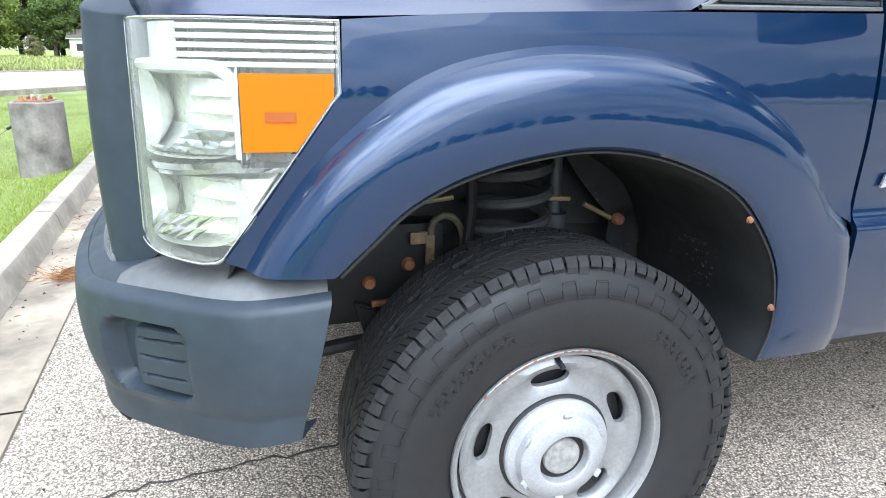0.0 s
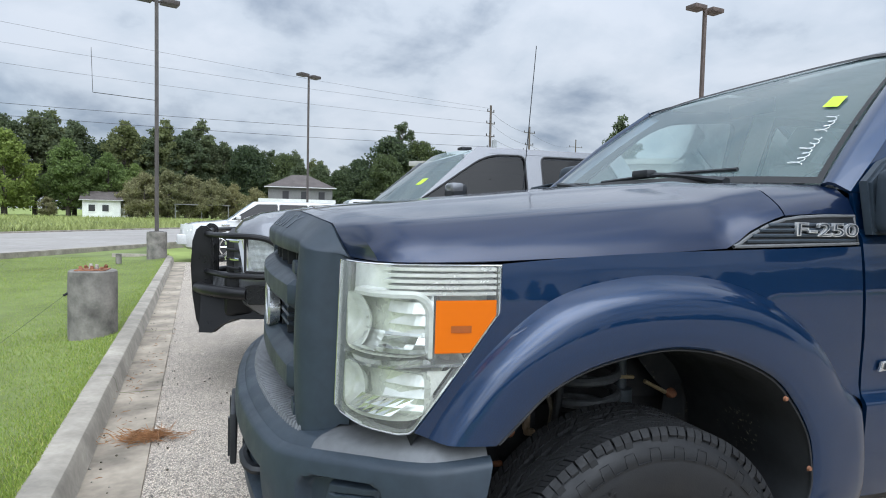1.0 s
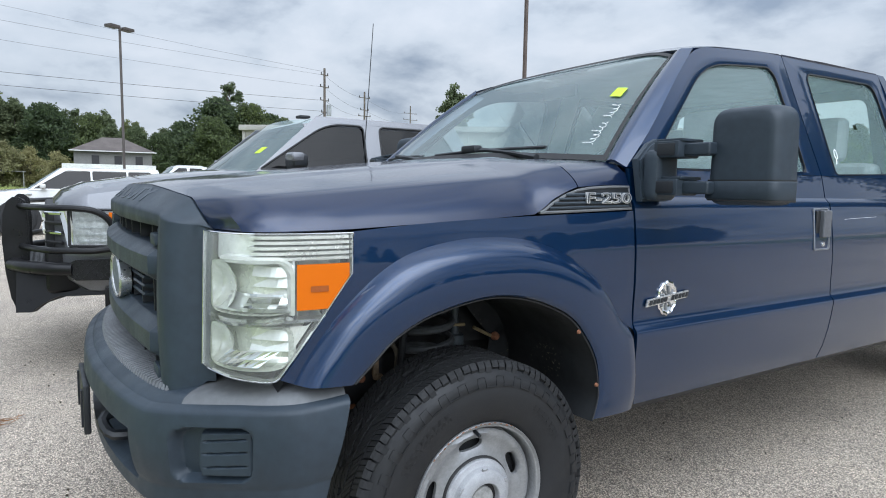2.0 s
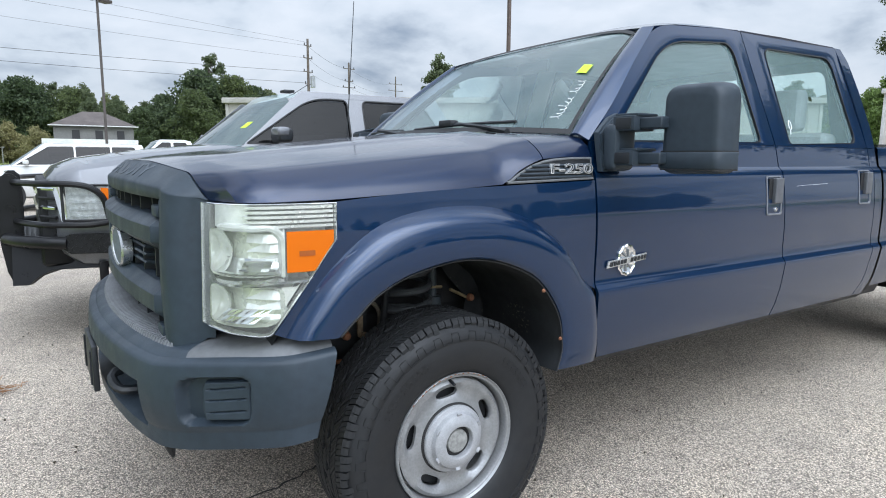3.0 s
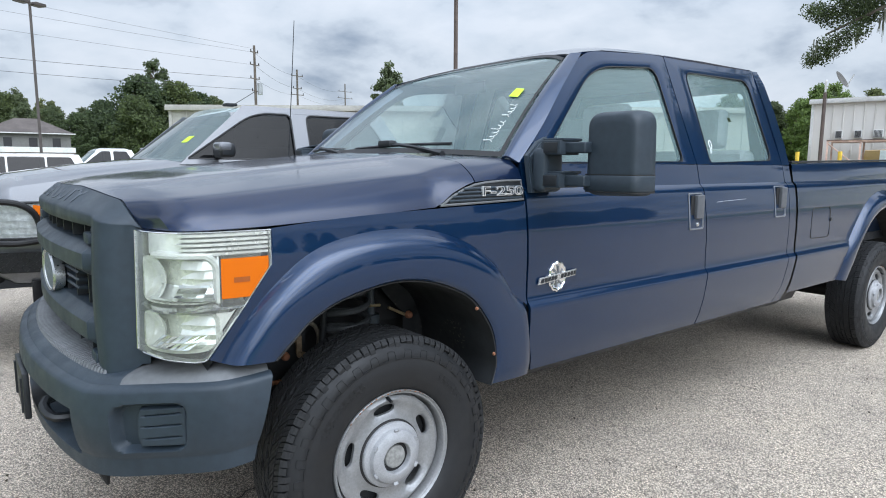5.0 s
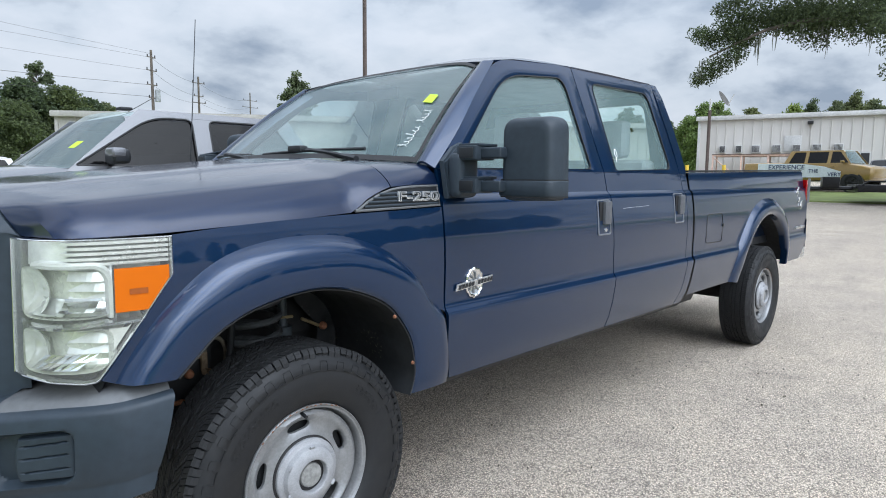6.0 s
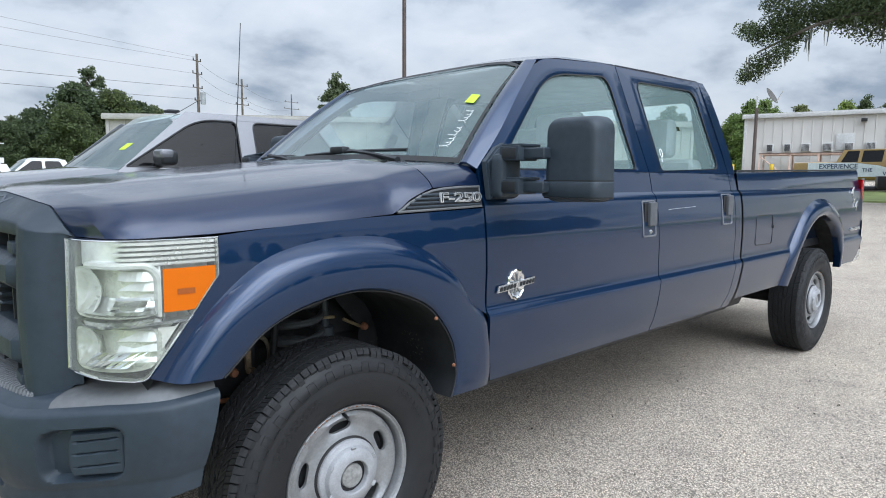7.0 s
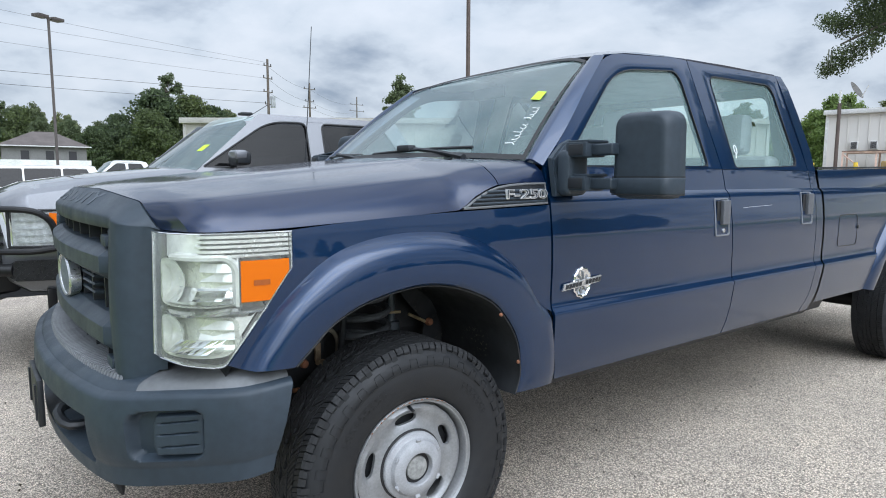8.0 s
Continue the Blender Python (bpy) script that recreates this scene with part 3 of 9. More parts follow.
# roof
def roof():
    rows = []
    for k in range(25):
        v = k / 24
        x_c = lerp(1.235, 2.86, v)
        row = []
        for j in range(33):
            w = j / 16 - 1
            a = abs(w)
            x = x_c - (0.10 * a ** 2.5) * (1 - v) - 0.03 * a ** 2 * v
            edge = table(x, [(1.10, 1.845), (1.17, 1.868), (1.35, 1.896), (1.7, 1.917), (2.2, 1.931), (2.78, 1.936), (2.9, 1.925)])
            crown = 0.078 * min(1, (v / 0.22)) ** 0.6 if v < 0.22 else 0.078
            crown *= 1 - 0.25 * max(0, (v - 0.75) / 0.25) ** 2
            crown = max(crown, 0.012)
            z = edge + crown * (1 - a ** 3.2) - 0.02 * max(0, (v - 0.96) / 0.04)
            y_edge = 0.285 - 0.01 * math.sin(v * math.pi)
            row.append(Vector((x, YC + w * (YC - y_edge), z)))
        rows.append(row)
    return facing(rows_mesh(rows), (0, 0, 1))


part("roof", roof(), FADED_BLUE, truck, thick=0.01)
# cab back with its window opening
back = bmesh.new()
bo = rounded([(0.10, 1.30), (0.30, 1.925), (1.66, 1.925), (1.86, 1.30)], 0.1, 7)
bi = rounded([(0.29, 1.42), (0.36, 1.825), (1.60, 1.825), (1.67, 1.42)], 0.06, 7)
rows_mesh([[Vector((2.885 - 0.03 * (p.y - 1.3), p.x, p.y)) for p in bo], [Vector((2.888 - 0.03 * (p.y - 1.3), p.x, p.y)) for p in bi]], closed=True, bm=back)
part("cab_back", facing(back, (1, 0, 0)), BLUE, truck, thick=0.03)
gb = bmesh.new()
gb.faces.new([gb.verts.new((2.878 - 0.03 * (p.y - 1.3), p.x, p.y)) for p in bi])
part("back_window", gb, GLASS, truck).visible_shadow = False
part("cab_back_lower", box(2.80, 2.86, 0.07, 1.89, 0.56, 1.32, 0.01), BLUE, truck)

# cabin
for t_x0, t_x1 in ((1.79, 1.93), (2.72, 2.86)):
    both("door_post_trim", lambda: facing(rows_mesh([[skin(x, z, -0.05) for x in (t_x0, t_x1)] for z in np.linspace(1.36, 1.89, 6)]), (0, -1, 0)), CLOTH, truck, thick=0.01)
part("cabin_floor", box(0.55, 2.8, 0.12, 1.84, 0.56, 0.72, 0.02), DASH, truck)
part("headliner", box(1.3, 2.78, 0.36, 1.60, 1.875, 1.89), CLOTH, truck)
dash = [[Vector((x, y, z + 0.02 * math.sin(math.pi * (y - 0.14) / 1.68))) for y in np.linspace(0.14, 1.82, 15)] for x, z in ((0.52, 1.375), (0.70, 1.385), (0.88, 1.375), (0.95, 1.33), (0.96, 1.15), (0.90, 0.9))]
part("dashboard", facing(rows_mesh(dash), (0, 0, 1)), DASH, truck, "grey plastic dashboard")
for y in (0.57, 1.34):
    part("front_seat_back", box(1.68, 1.84, y - 0.26, y + 0.26, 0.95, 1.47, 0.06, 3), CLOTH, truck, "grey cloth seat back")
    part("front_seat_cushion", box(1.15, 1.66, y - 0.26, y + 0.26, 0.80, 0.98, 0.06, 3), CLOTH, truck)
    part("headrest", box(1.72, 1.83, y - 0.14, y + 0.14, 1.51 - (0.1 if y > YC else 0.0), 1.695 - (0.1 if y > YC else 0.0), 0.045, 3), CLOTH, truck, "grey cloth headrest")
part("rear_bench_back", box(2.58, 2.74, 0.2, 1.76, 0.95, 1.46, 0.05, 3), CLOTH, truck)
for y in (0.5, 1.46):
    part("rear_headrest", box(2.60, 2.71, y - 0.14, y + 0.14, 1.47, 1.71, 0.045, 3), CLOTH, truck, "grey cloth headrest")
part("rear_bench_cushion", box(2.1, 2.6, 0.2, 1.76, 0.80, 0.97, 0.05, 3), CLOTH, truck)
sw = bmesh.new()
ring_m = Matrix.Translation((1.03, 0.55, 1.32)) @ Matrix.Rotation(radians(-62), 4, "Y")
tube([ring_m @ Vector((0.19 * math.cos(a), 0.19 * math.sin(a), 0)) for a in np.linspace(0, 2 * math.pi, 33)], 0.014, 8, sw, False)
tube([ring_m @ Vector((-0.18, 0, 0)), ring_m @ Vector((0.18, 0, 0))], 0.02, 6, sw)
tube([ring_m @ Vector((0, 0, 0)), (0.86, 0.55, 1.22)], 0.03, 8, sw)
part("steering_wheel", sw, PLASTIC_BLACK, truck)
part("inside_mirror", box(1.13, 1.15, 0.86, 1.10, 1.74, 1.80, 0.008), PLASTIC_BLACK, truck)
for y in (0.62, 1.34):
    part("sun_visor", box(1.16, 1.34, y - 0.2, y + 0.2, 1.845, 1.86, 0.006), CLOTH, truck)


# grille
def gx(y):
    t = abs(y - YC) / 0.65
    return -0.824 + 0.046 * t * t


def swept(y0, y1, sec, n=16, tuck=0.0):
    """A bar across the nose: rows of (depth behind the nose line, z), closed; tuck sets its ends back."""
    ys = np.linspace(y0, y1, n) if not tuck else [y0, y0 + 0.035] + list(np.linspace(y0 + 0.04, y1 - 0.04, n)) + [y1 - 0.035, y1]
    rows = [[Vector((gx(y) + d + (tuck if d < 0.05 and min(y - y0, y1 - y) < 0.01 else 0.0), y, z)) for d, z in sec] for y in ys]
    bm = rows_mesh(rows, closed=True)
    vs = list(bm.verts)
    bm.faces.new(vs[:len(sec)])
    bm.faces.new(vs[-len(sec):][::-1])
    bmesh.ops.recalc_face_normals(bm, faces=bm.faces)
    return bm


grille = part("grille", facing(rows_mesh([[Vector((gx(y) + 0.10, y, z)) for y in np.linspace(0.33, 1.63, 12)] for z in (0.70, 1.21)]), (-1, 0, 0)), SEAL_GAP, truck, "dark grey moulded plastic grille")


def surround():
    """From the hood's front edge forward, round the corner and down: header and uprights in one moulding."""
    rows, legs = [], []
    for d in (0.0, 0.004, 0.008, 0.014, 0.02, 0.03, 0.04, 0.055, 0.07, 0.095, 0.12, 0.16, 0.2, 0.3, 0.45, 0.6, 0.78, 0.949):
        t = hood_edge(d) + Vector((-0.004, 0, -0.002))
        back = t + Vector((0.03, 0, -0.02))
        if d <= 0.12:
            f = Vector((table(d, [(0, -0.692), (0.008, -0.722), (0.02, -0.748), (0.04, -0.769), (0.07, -0.779), (0.12, -0.780)]), table(d, [(0, 0.246), (0.008, 0.257), (0.02, 0.270), (0.04, 0.290), (0.07, 0.318), (0.12, 0.352)]), 1.192))
        else:
            f = Vector((gx(t.y), max(t.y, 0.36), 1.192))
        row = [back, t]
        for v, h in ((0.02, 0.015), (0.25, 0.16), (0.50, 0.32), (0.75, 0.48), (0.93, 0.595), (0.985, 0.66), (1.0, 0.71), (1.0, 0.85)):
            row.append(Vector((lerp(t.x, f.x, v), lerp(t.y, f.y, v), lerp(t.z, f.z, h) + 0.002)))
        row.append(f + Vector((0.0, 0, 0.002)))
        if d <= 0.12:
            low = table(d, [(0, 0.80), (0.008, 0.775), (0.02, 0.755), (0.04, 0.745), (0.12, 0.735)])
            legs.append([row[-1]] + [Vector((f.x - 0.010 * math.sin(math.pi * k / 10), f.y, lerp(1.192, low, k / 10))) for k in range(1, 11)])
        if d >= 0.12:
            rows.append(row + [f + Vector((0.006, 0, -0.006)), f + Vector((0.06, 0, -0.008))])
        else:
            rows.append(row + [row[-1].copy(), row[-1].copy()])
    last = legs[-1]
    legs.insert(0, [Vector((-0.672, 0.236, p.z)) for p in legs[0]])
    legs.append([p + Vector((0.006, 0.007, 0)) for p in last])
    legs.append([p + Vector((0.07, 0.009, 0)) for p in last])
    bm = rows_mesh(rows)
    rows_mesh(legs, bm=bm)
    bmesh.ops.remove_doubles(bm, verts=bm.verts, dist=0.0005)
    bmesh.ops.dissolve_degenerate(bm, edges=bm.edges, dist=1e-5)
    return facing(bm, (-1, -0.3, 0.3))


both("grille_surround", surround, PLASTIC, grille, sharp=38)
for z0, z1 in ((1.034, 1.134), (0.828, 0.936)):
    zm, h = (z0 + z1) / 2, (z1 - z0) / 2
    part("grille_bar", swept(0.362, 2 * YC - 0.362, [(0.07, zm + h * 0.98), (0.022, zm + h), (0.018, zm + h * 0.98), (-0.014, zm + h * 0.50), (-0.016, zm + h * 0.44), (-0.016, zm - h * 0.44), (-0.014, zm - h * 0.50), (0.018, zm - h * 0.98), (0.022, zm - h), (0.07, zm - h * 0.98)], tuck=0.03), PLASTIC, grille, "chamfered dark grey cross bar", sharp=26)
part("grille_sill", swept(0.33, 2 * YC - 0.33, [(0.07, 0.785), (0.01, 0.785), (-0.005, 0.765), (0.0, 0.72), (0.07, 0.70)]), PLASTIC, grille)
fin = mesh_of("grille_fin", box(-0.012, 0.06, -0.005, 0.005, -0.5, 0.5), PLASTIC_BLACK)
for z0, z1, step in ((1.137, 1.19, 0.15), (0.938, 1.034, 0.15), (0.785, 0.831, 0.15)):
    for k in range(int(0.58 / step) * 2 + 1):
        y = YC + (k - int(0.58 / step)) * step
        f = new("grille_fin", fin)
        f.parent = grille
        f.matrix_basis = Matrix.Translation((gx(y) + 0.042, y, (z0 + z1) / 2)) @ Matrix.Diagonal((1, 1, z1 - z0, 1))
for z in (0.965, 0.99, 1.015):
    part("grille_rib", swept(YC - 0.34, YC + 0.34, [(0.06, z + 0.006), (0.03, z + 0.006), (0.026, z), (0.06, z - 0.006)], 10), PLASTIC, grille)
for y0, s in ((0.376, 1), (2 * YC - 0.376, -1)):
    for z0, z1 in ((1.04, 1.19), (0.745, 0.94)):
        bm = bmesh.new()
        tube([(gx(y0) + 0.03, y0 + 0.055 * s, z1 - 0.014), (gx(y0) + 0.02, y0 + 0.012 * s, z1 - 0.014), (gx(y0) + 0.02, y0, z1 - 0.03), (gx(y0) + 0.02, y0, z0 + 0.03), (gx(y0) + 0.02, y0 + 0.012 * s, z0 + 0.014), (gx(y0) + 0.03, y0 + 0.055 * s, z0 + 0.014)], 0.014, 8, bm)
        part("grille_bracket", bm, PLASTIC, grille)
    lo, hi = sorted((y0, y0 + 0.075 * s))
    for z in (1.15, 0.80):
        part("grille_tab", box(gx(y0) - 0.004, gx(y0) + 0.05, lo, hi, z - 0.016, z + 0.016, 0.006), PLASTIC, grille)
oval = bmesh.new()
for r0, d in ((1.0, 0.0),):
    loops = []
    for scale, depth in ((1.0, 0.03), (1.0, 0.0), (0.95, -0.006), (0.88, -0.003), (0.86, 0.001)):
        loops.append([Vector((-0.828 + depth, YC + 0.165 * scale * math.cos(a), 0.985 + 0.074 * scale * math.sin(a) + 0.005 * (1 - scale))) for a in np.linspace(0, 2 * math.pi, 40, endpoint=False)])
    rows_mesh(loops, closed=True, bm=oval)
bmesh.ops.recalc_face_normals(oval, faces=oval.faces)
emblem = part("oval_emblem", oval, CHROME_DULL, grille, "blank bright-rimmed oval emblem")
ov = bmesh.new()
ov.faces.new([ov.verts.new((-0.8275, YC + 0.142 * math.cos(a), 0.985 + 0.0637 * math.sin(a))) for a in np.linspace(0, 2 * math.pi, 40, endpoint=False)])
part("emblem_face", facing(ov, (-1, 0, 0)), worn("weathered_blue_enamel", (0.10, 0.12, 0.16), 0.4, 0.3, 30), emblem)
# a little paler than the plastic round the letters
PALE_LETTER = worn("pale_letter_plastic", (0.058, 0.070, 0.085), 0.6, 0.15, 9.0)
SEAM = [(p.y, p.x, p.z) for p in (hood_edge(d) for d in np.linspace(0.12, 0.949, 24))]


def header_point(y, v, out):
    """A point on the header's sloping face: v runs from the hood's edge to the lip."""
    q = min(y, 2 * YC - y)
    x0, z0 = table(q, [(a, b) for a, b, _ in SEAM]), table(q, [(a, c) for a, _, c in SEAM])
    return Vector((lerp(x0, gx(y), v) - 0.55 * out, y, lerp(z0, 1.192, 0.64 * v) + 0.002 + 0.83 * out))


lettering = words("raised_lettering", "SUPER DUTY", 0.080, 0.001, PALE_LETTER, grille, Matrix.Identity(4), "pale embossed block letters", 1.75)
for v in lettering.data.vertices:
    v.co = header_point(YC - v.co.x, 0.50 - v.co.y / 0.095, 0.0015 if v.co.z > 0 else -0.002)


# front bumper
PLAN = [(-0.424, -0.036), (-0.50, -0.034), (-0.565, -0.018), (-0.64, 0.040), (-0.72, 0.128), (-0.79, 0.215), (-0.835, 0.30), (-0.868, 0.42), (-0.895, 0.58), (-0.915, 0.78), (-0.922, YC)]
plan_pts = curve([(x, y, 0) for x, y in PLAN], 141)


def plan_at(s):
    f = max(0.0, min(0.9999, s)) * 140
    return plan_pts[int(f)].lerp(plan_pts[int(f) + 1], f % 1)


def plan_out(s):
    d = plan_at(s + 0.01) - plan_at(s - 0.01)
    return Vector((-abs(d.y), -abs(d.x) if d.x < 0 else abs(d.x), 0)).normalized()


def near_s(y):
    return min((abs(plan_at(k / 200).y - y), k / 200) for k in range(24, 201))[1]


S_CORNER = near_s(0.29)


def bump_top(s):
    return table(s, [(0, 0.800), (S_CORNER * 0.5, 0.782), (S_CORNER, 0.752), (1, 0.748)])


def bump_low(s):
    return table(s, [(0, 0.552), (S_CORNER * 0.45, 0.528), (S_CORNER * 0.8, 0.50), (S_CORNER, 0.488), (1, 0.475)])


POCKET = (near_s(0.030), near_s(0.205))


def bumper_face():
    rows = []
    for k in range(221):
        s = k / 220
        row = []
        for j in range(41):
            v = j / 40
            z = lerp(bump_top(s), bump_low(s), v)
            ss = s + (1 - s) ** 6 * (0.80 - z) * 0.18
            off = 0.016 * math.sin(math.pi * min(1, v * 1.25)) ** 0.7 - 0.016 * v - 0.02 * max(0, 1 - v / 0.06) ** 2
            u = (s - POCKET[0]) / (POCKET[1] - POCKET[0]) * 2 - 1
            w = (z - table(s, [(POCKET[0], 0.672), (POCKET[1], 0.642)])) / 0.068
            r = (abs(u) ** 5 + abs(w) ** 5) ** 0.2
            off -= 0.034 * max(0.0, min(1.0, (1.04 - r) / 0.12)) ** 1.3
            if s > S_CORNER * 1.14 and 0.30 < v < 0.84:
                off -= 0.09 * min(1, (s - S_CORNER * 1.14) / 0.01) * max(0, min(1, (v - 0.30) / 0.05, (0.84 - v) / 0.05))
            row.append(plan_at(ss) + plan_out(ss) * off + Vector((0, 0, z)))
        o = row[-1]
        row.append(o + Vector((0.03, 0.03 * (1 - s), 0.004)) - plan_out(s) * 0.02)
        rows.append(row)
    rows.reverse()
    return facing(rows_mesh(rows[::-1] + [[Vector((p.x, 2 * YC - p.y, p.z)) for p in r] for r in rows[1:]]), (-1, 0, 0))


bumper = part("front_bumper", bumper_face(), PLASTIC, truck, "dark grey moulded front bumper", sharp=48)


def bumper_top(s0, s1, back, lift, n=30):
    rows = []
    for k in range(n + 1):
        s = lerp(s0, s1, k / n)
        p, o = plan_at(s), plan_out(s)
        z = bump_top(s)
        b = table(s, back)
        rows.append([p - o * 0.018 + Vector((0, 0, z - 0.004)), p - o * 0.03 + Vector((0, 0, z + 0.012)), p - o * 0.05 + Vector((0, 0, z + 0.02)), p - o * (0.05 + b * 0.5) + Vector((0, 0, z + 0.02 + lift * 0.7)), p - o * (0.05 + b) + Vector((0, 0, z + 0.02 + lift))])
    return rows


ends = bumper_top(0.004, S_CORNER * 0.80, [(0, 0.05), (0.15, 0.09), (S_CORNER, 0.13)], 0.012)
both("bumper_end_pad", lambda: facing(rows_mesh(ends), (0, 0, 1)), PLASTIC_PALE, bumper, "sun-faded grey bumper top pad", thick=0.01)
mid = bumper_top(S_CORNER * 0.80, 1.0, [(S_CORNER, 0.13), (1, 0.11)], 0.014)
both("step_pad", lambda: facing(rows_mesh(mid), (0, 0, 1)), PLASTIC, bumper, "ribbed dark grey step pad", thick=0.01)


def pad_ribs():
    """Short raised bars across the step pad."""
    bm = bmesh.new()
    for k in range(38):
        s = lerp(S_CORNER * 0.98, 0.99, k / 37)
        p, o = plan_at(s), plan_out(s)
        a = Vector((o.y, -o.x, 0))
        base_z = bump_top(s)
        rows = []
        for back, low in ((0.050, 0.016), (0.056, 0.030), (0.095, 0.037), (0.150, 0.045), (0.154, 0.030)):
            c = p - o * back + Vector((0, 0, base_z))
            rows.append([c + a * w + Vector((0, 0, low + up)) for w, up in ((-0.0065, -0.012), (-0.0042, 0.003), (0.0042, 0.003), (0.0065, -0.012))])
        rows_mesh(rows, bm=bm)
    return facing(bm, (0, 0, 1))


both("step_pad_ribs", pad_ribs, EMBOSS, bumper, "pale raised ribs, lightened against the grooves", smooth=False)


def pocket_plate():
    s0, s1 = lerp(POCKET[0], POCKET[1], 0.03), lerp(POCKET[0], POCKET[1], 0.73)
    rows = []
    for k in range(33):
        p = k / 16 - 1
        row = []
        for j in range(61):
            w = j / 60 * 2 - 1
            # six-sided outline: the inner corners are cut
            s = lerp(s0, s1, (p * (1 - 0.16 * max(0.0, (abs(w) - 0.45) / 0.55) * (p > 0)) + 1) / 2)
            z = table(s, [(POCKET[0], 0.672), (POCKET[1], 0.642)]) + w * 0.058
            e = max(abs(p), abs(w))
            d = -0.006 - 0.026 * max(0, (e - 0.86) / 0.14) ** 2.2
            for zc in (-0.52, 0.06, 0.60):
                d -= 0.008 * max(0, 1 - ((w - zc + 0.05 * p) / 0.045) ** 2) * (1 if abs(p) < 0.74 else 0)
            row.append(plan_at(s) + plan_out(s) * d + Vector((0, 0, z)))
        rows.append(row)
    return facing(rows_mesh(rows), (-1, -1, 0))


both("lamp_blank", pocket_plate, PLASTIC, bumper, "louvred grey blanking plate", sharp=70)
bracket = box(-0.945, -0.925, YC - 0.15, YC + 0.15, 0.50, 0.66, 0.006)
box(-0.951, -0.941, YC - 0.13, YC - 0.11, 0.52, 0.64, 0.0, bm=bracket)
box(-0.951, -0.941, YC + 0.11, YC + 0.13, 0.52, 0.64, 0.0, bm=bracket)
part("plate_bracket", bracket, PLASTIC_BLACK, bumper, "empty black licence plate bracket")
for y in (0.62, 2 * YC - 0.62):
    part("tow_hook", tube(curve([(-0.70, y, 0.56), (-0.86, y, 0.56), (-0.895, y + 0.03, 0.575), (-0.90, y + 0.06, 0.60), (-0.87, y + 0.07, 0.61)], 14), 0.016, 8), PLASTIC_BLACK, bumper)
part("splash_clip", tube([(-0.80, 0.30, 0.495), (-0.795, 0.30, 0.47), (-0.79, 0.305, 0.445)], [0.016, 0.012, 0.004], 8), CHASSIS, bumper, "small dark rusty clip hanging below the bumper")
part("bumper_beam", box(-0.78, -0.68, 0.25, 2 * YC - 0.25, 0.52, 0.74, 0.02), RUST, bumper, "rusty steel beam behind the bumper")


# headlamps
LAMP = curve([(-0.696, 0.221, 0), (-0.688, 0.155, 0), (-0.661, 0.088, 0), (-0.611, 0.044, 0), (-0.545, 0.024, 0), (-0.47, 0.016, 0), (-0.396, 0.014, 0)], 41)


def lamp_at(u, z, deep=0.0, slant=0.03):
    f = max(0.0, min(0.9999, u)) * 40
    k = int(f)
    p = LAMP[k].lerp(LAMP[k + 1], f - k)
    d = LAMP[min(k + 2, 40)] - LAMP[max(k - 1, 0)]
    n = Vector((d.y, -d.x, 0)).normalized()
    if n.x > 0.2 or n.y > 0:
        n = -n
    return Vector((p.x - (1.186 - z) * slant * (1 - u), p.y, z)) - n * deep


def lamp_low(u):
    x = lamp_at(u, 1.0, 0, 0).x
    return table(x, [(-0.69, 0.852), (-0.66, 0.846), (-0.60, 0.838), (-0.574, 0.840), (-0.50, 0.944), (-0.42, 1.056), (-0.404, 1.078), (-0.398, 1.088)])


def lamp_u(x):
    return min((abs(LAMP[k].x - x), k / 40) for k in range(41))[1]


def lamp_sheet(u0, u1, lo, hi, deep, n=24, m=12):
    return [[lamp_at(lerp(u0, u1, k / n), lerp(lo(lerp(u0, u1, k / n)), hi(lerp(u0, u1, k / n)), j / m), deep) for j in range(m + 1)] for k in range(n + 1)]


def rim_strip():
    """The lens edge: a clear lip all round the lamp."""
    top = [(u, 1.187) for u in np.linspace(0, 1, 24)]
    right = [(u, lamp_low(u)) for u in np.linspace(1, 0, 40)]
    left = [(0.0, z) for z in np.linspace(0.86, 1.18, 12)]
    loop = top + right + left
    cu, cz = 0.45, 1.03
    rows = []
    for shrink, deep in ((0.0, 0.035), (0.0, -0.002), (0.012, -0.004), (0.022, -0.003), (0.026, 0.004)):
        rows.append([lamp_at(lerp(u, cu, shrink), lerp(z, cz, shrink), deep) for u, z in loop])
    return facing(rows_mesh(rows, closed=True), (-1, -1, 0))


def clipped(n=26, m=14, u0=0.0, u1=1.0, pad=0.0, deep=0.0, top=1.186):
    return facing(rows_mesh(lamp_sheet(u0, u1, lambda u: lamp_low(u) + pad, lambda u: max(top, lamp_low(u) + pad), deep, n, m)), (-1, -1, 0))


def amber_plate():
    u0, u1 = lamp_u(-0.535), lamp_u(-0.402)
    return facing(rows_mesh(lamp_sheet(u0, u1, lambda u: max(1.006, lamp_low(u) + 0.008), lambda u: max(1.114, lamp_low(u) + 0.009), -0.002, 14, 4)), (-1, -1, 0))


LAMP_IN = Vector((0.86, 0.51, 0))


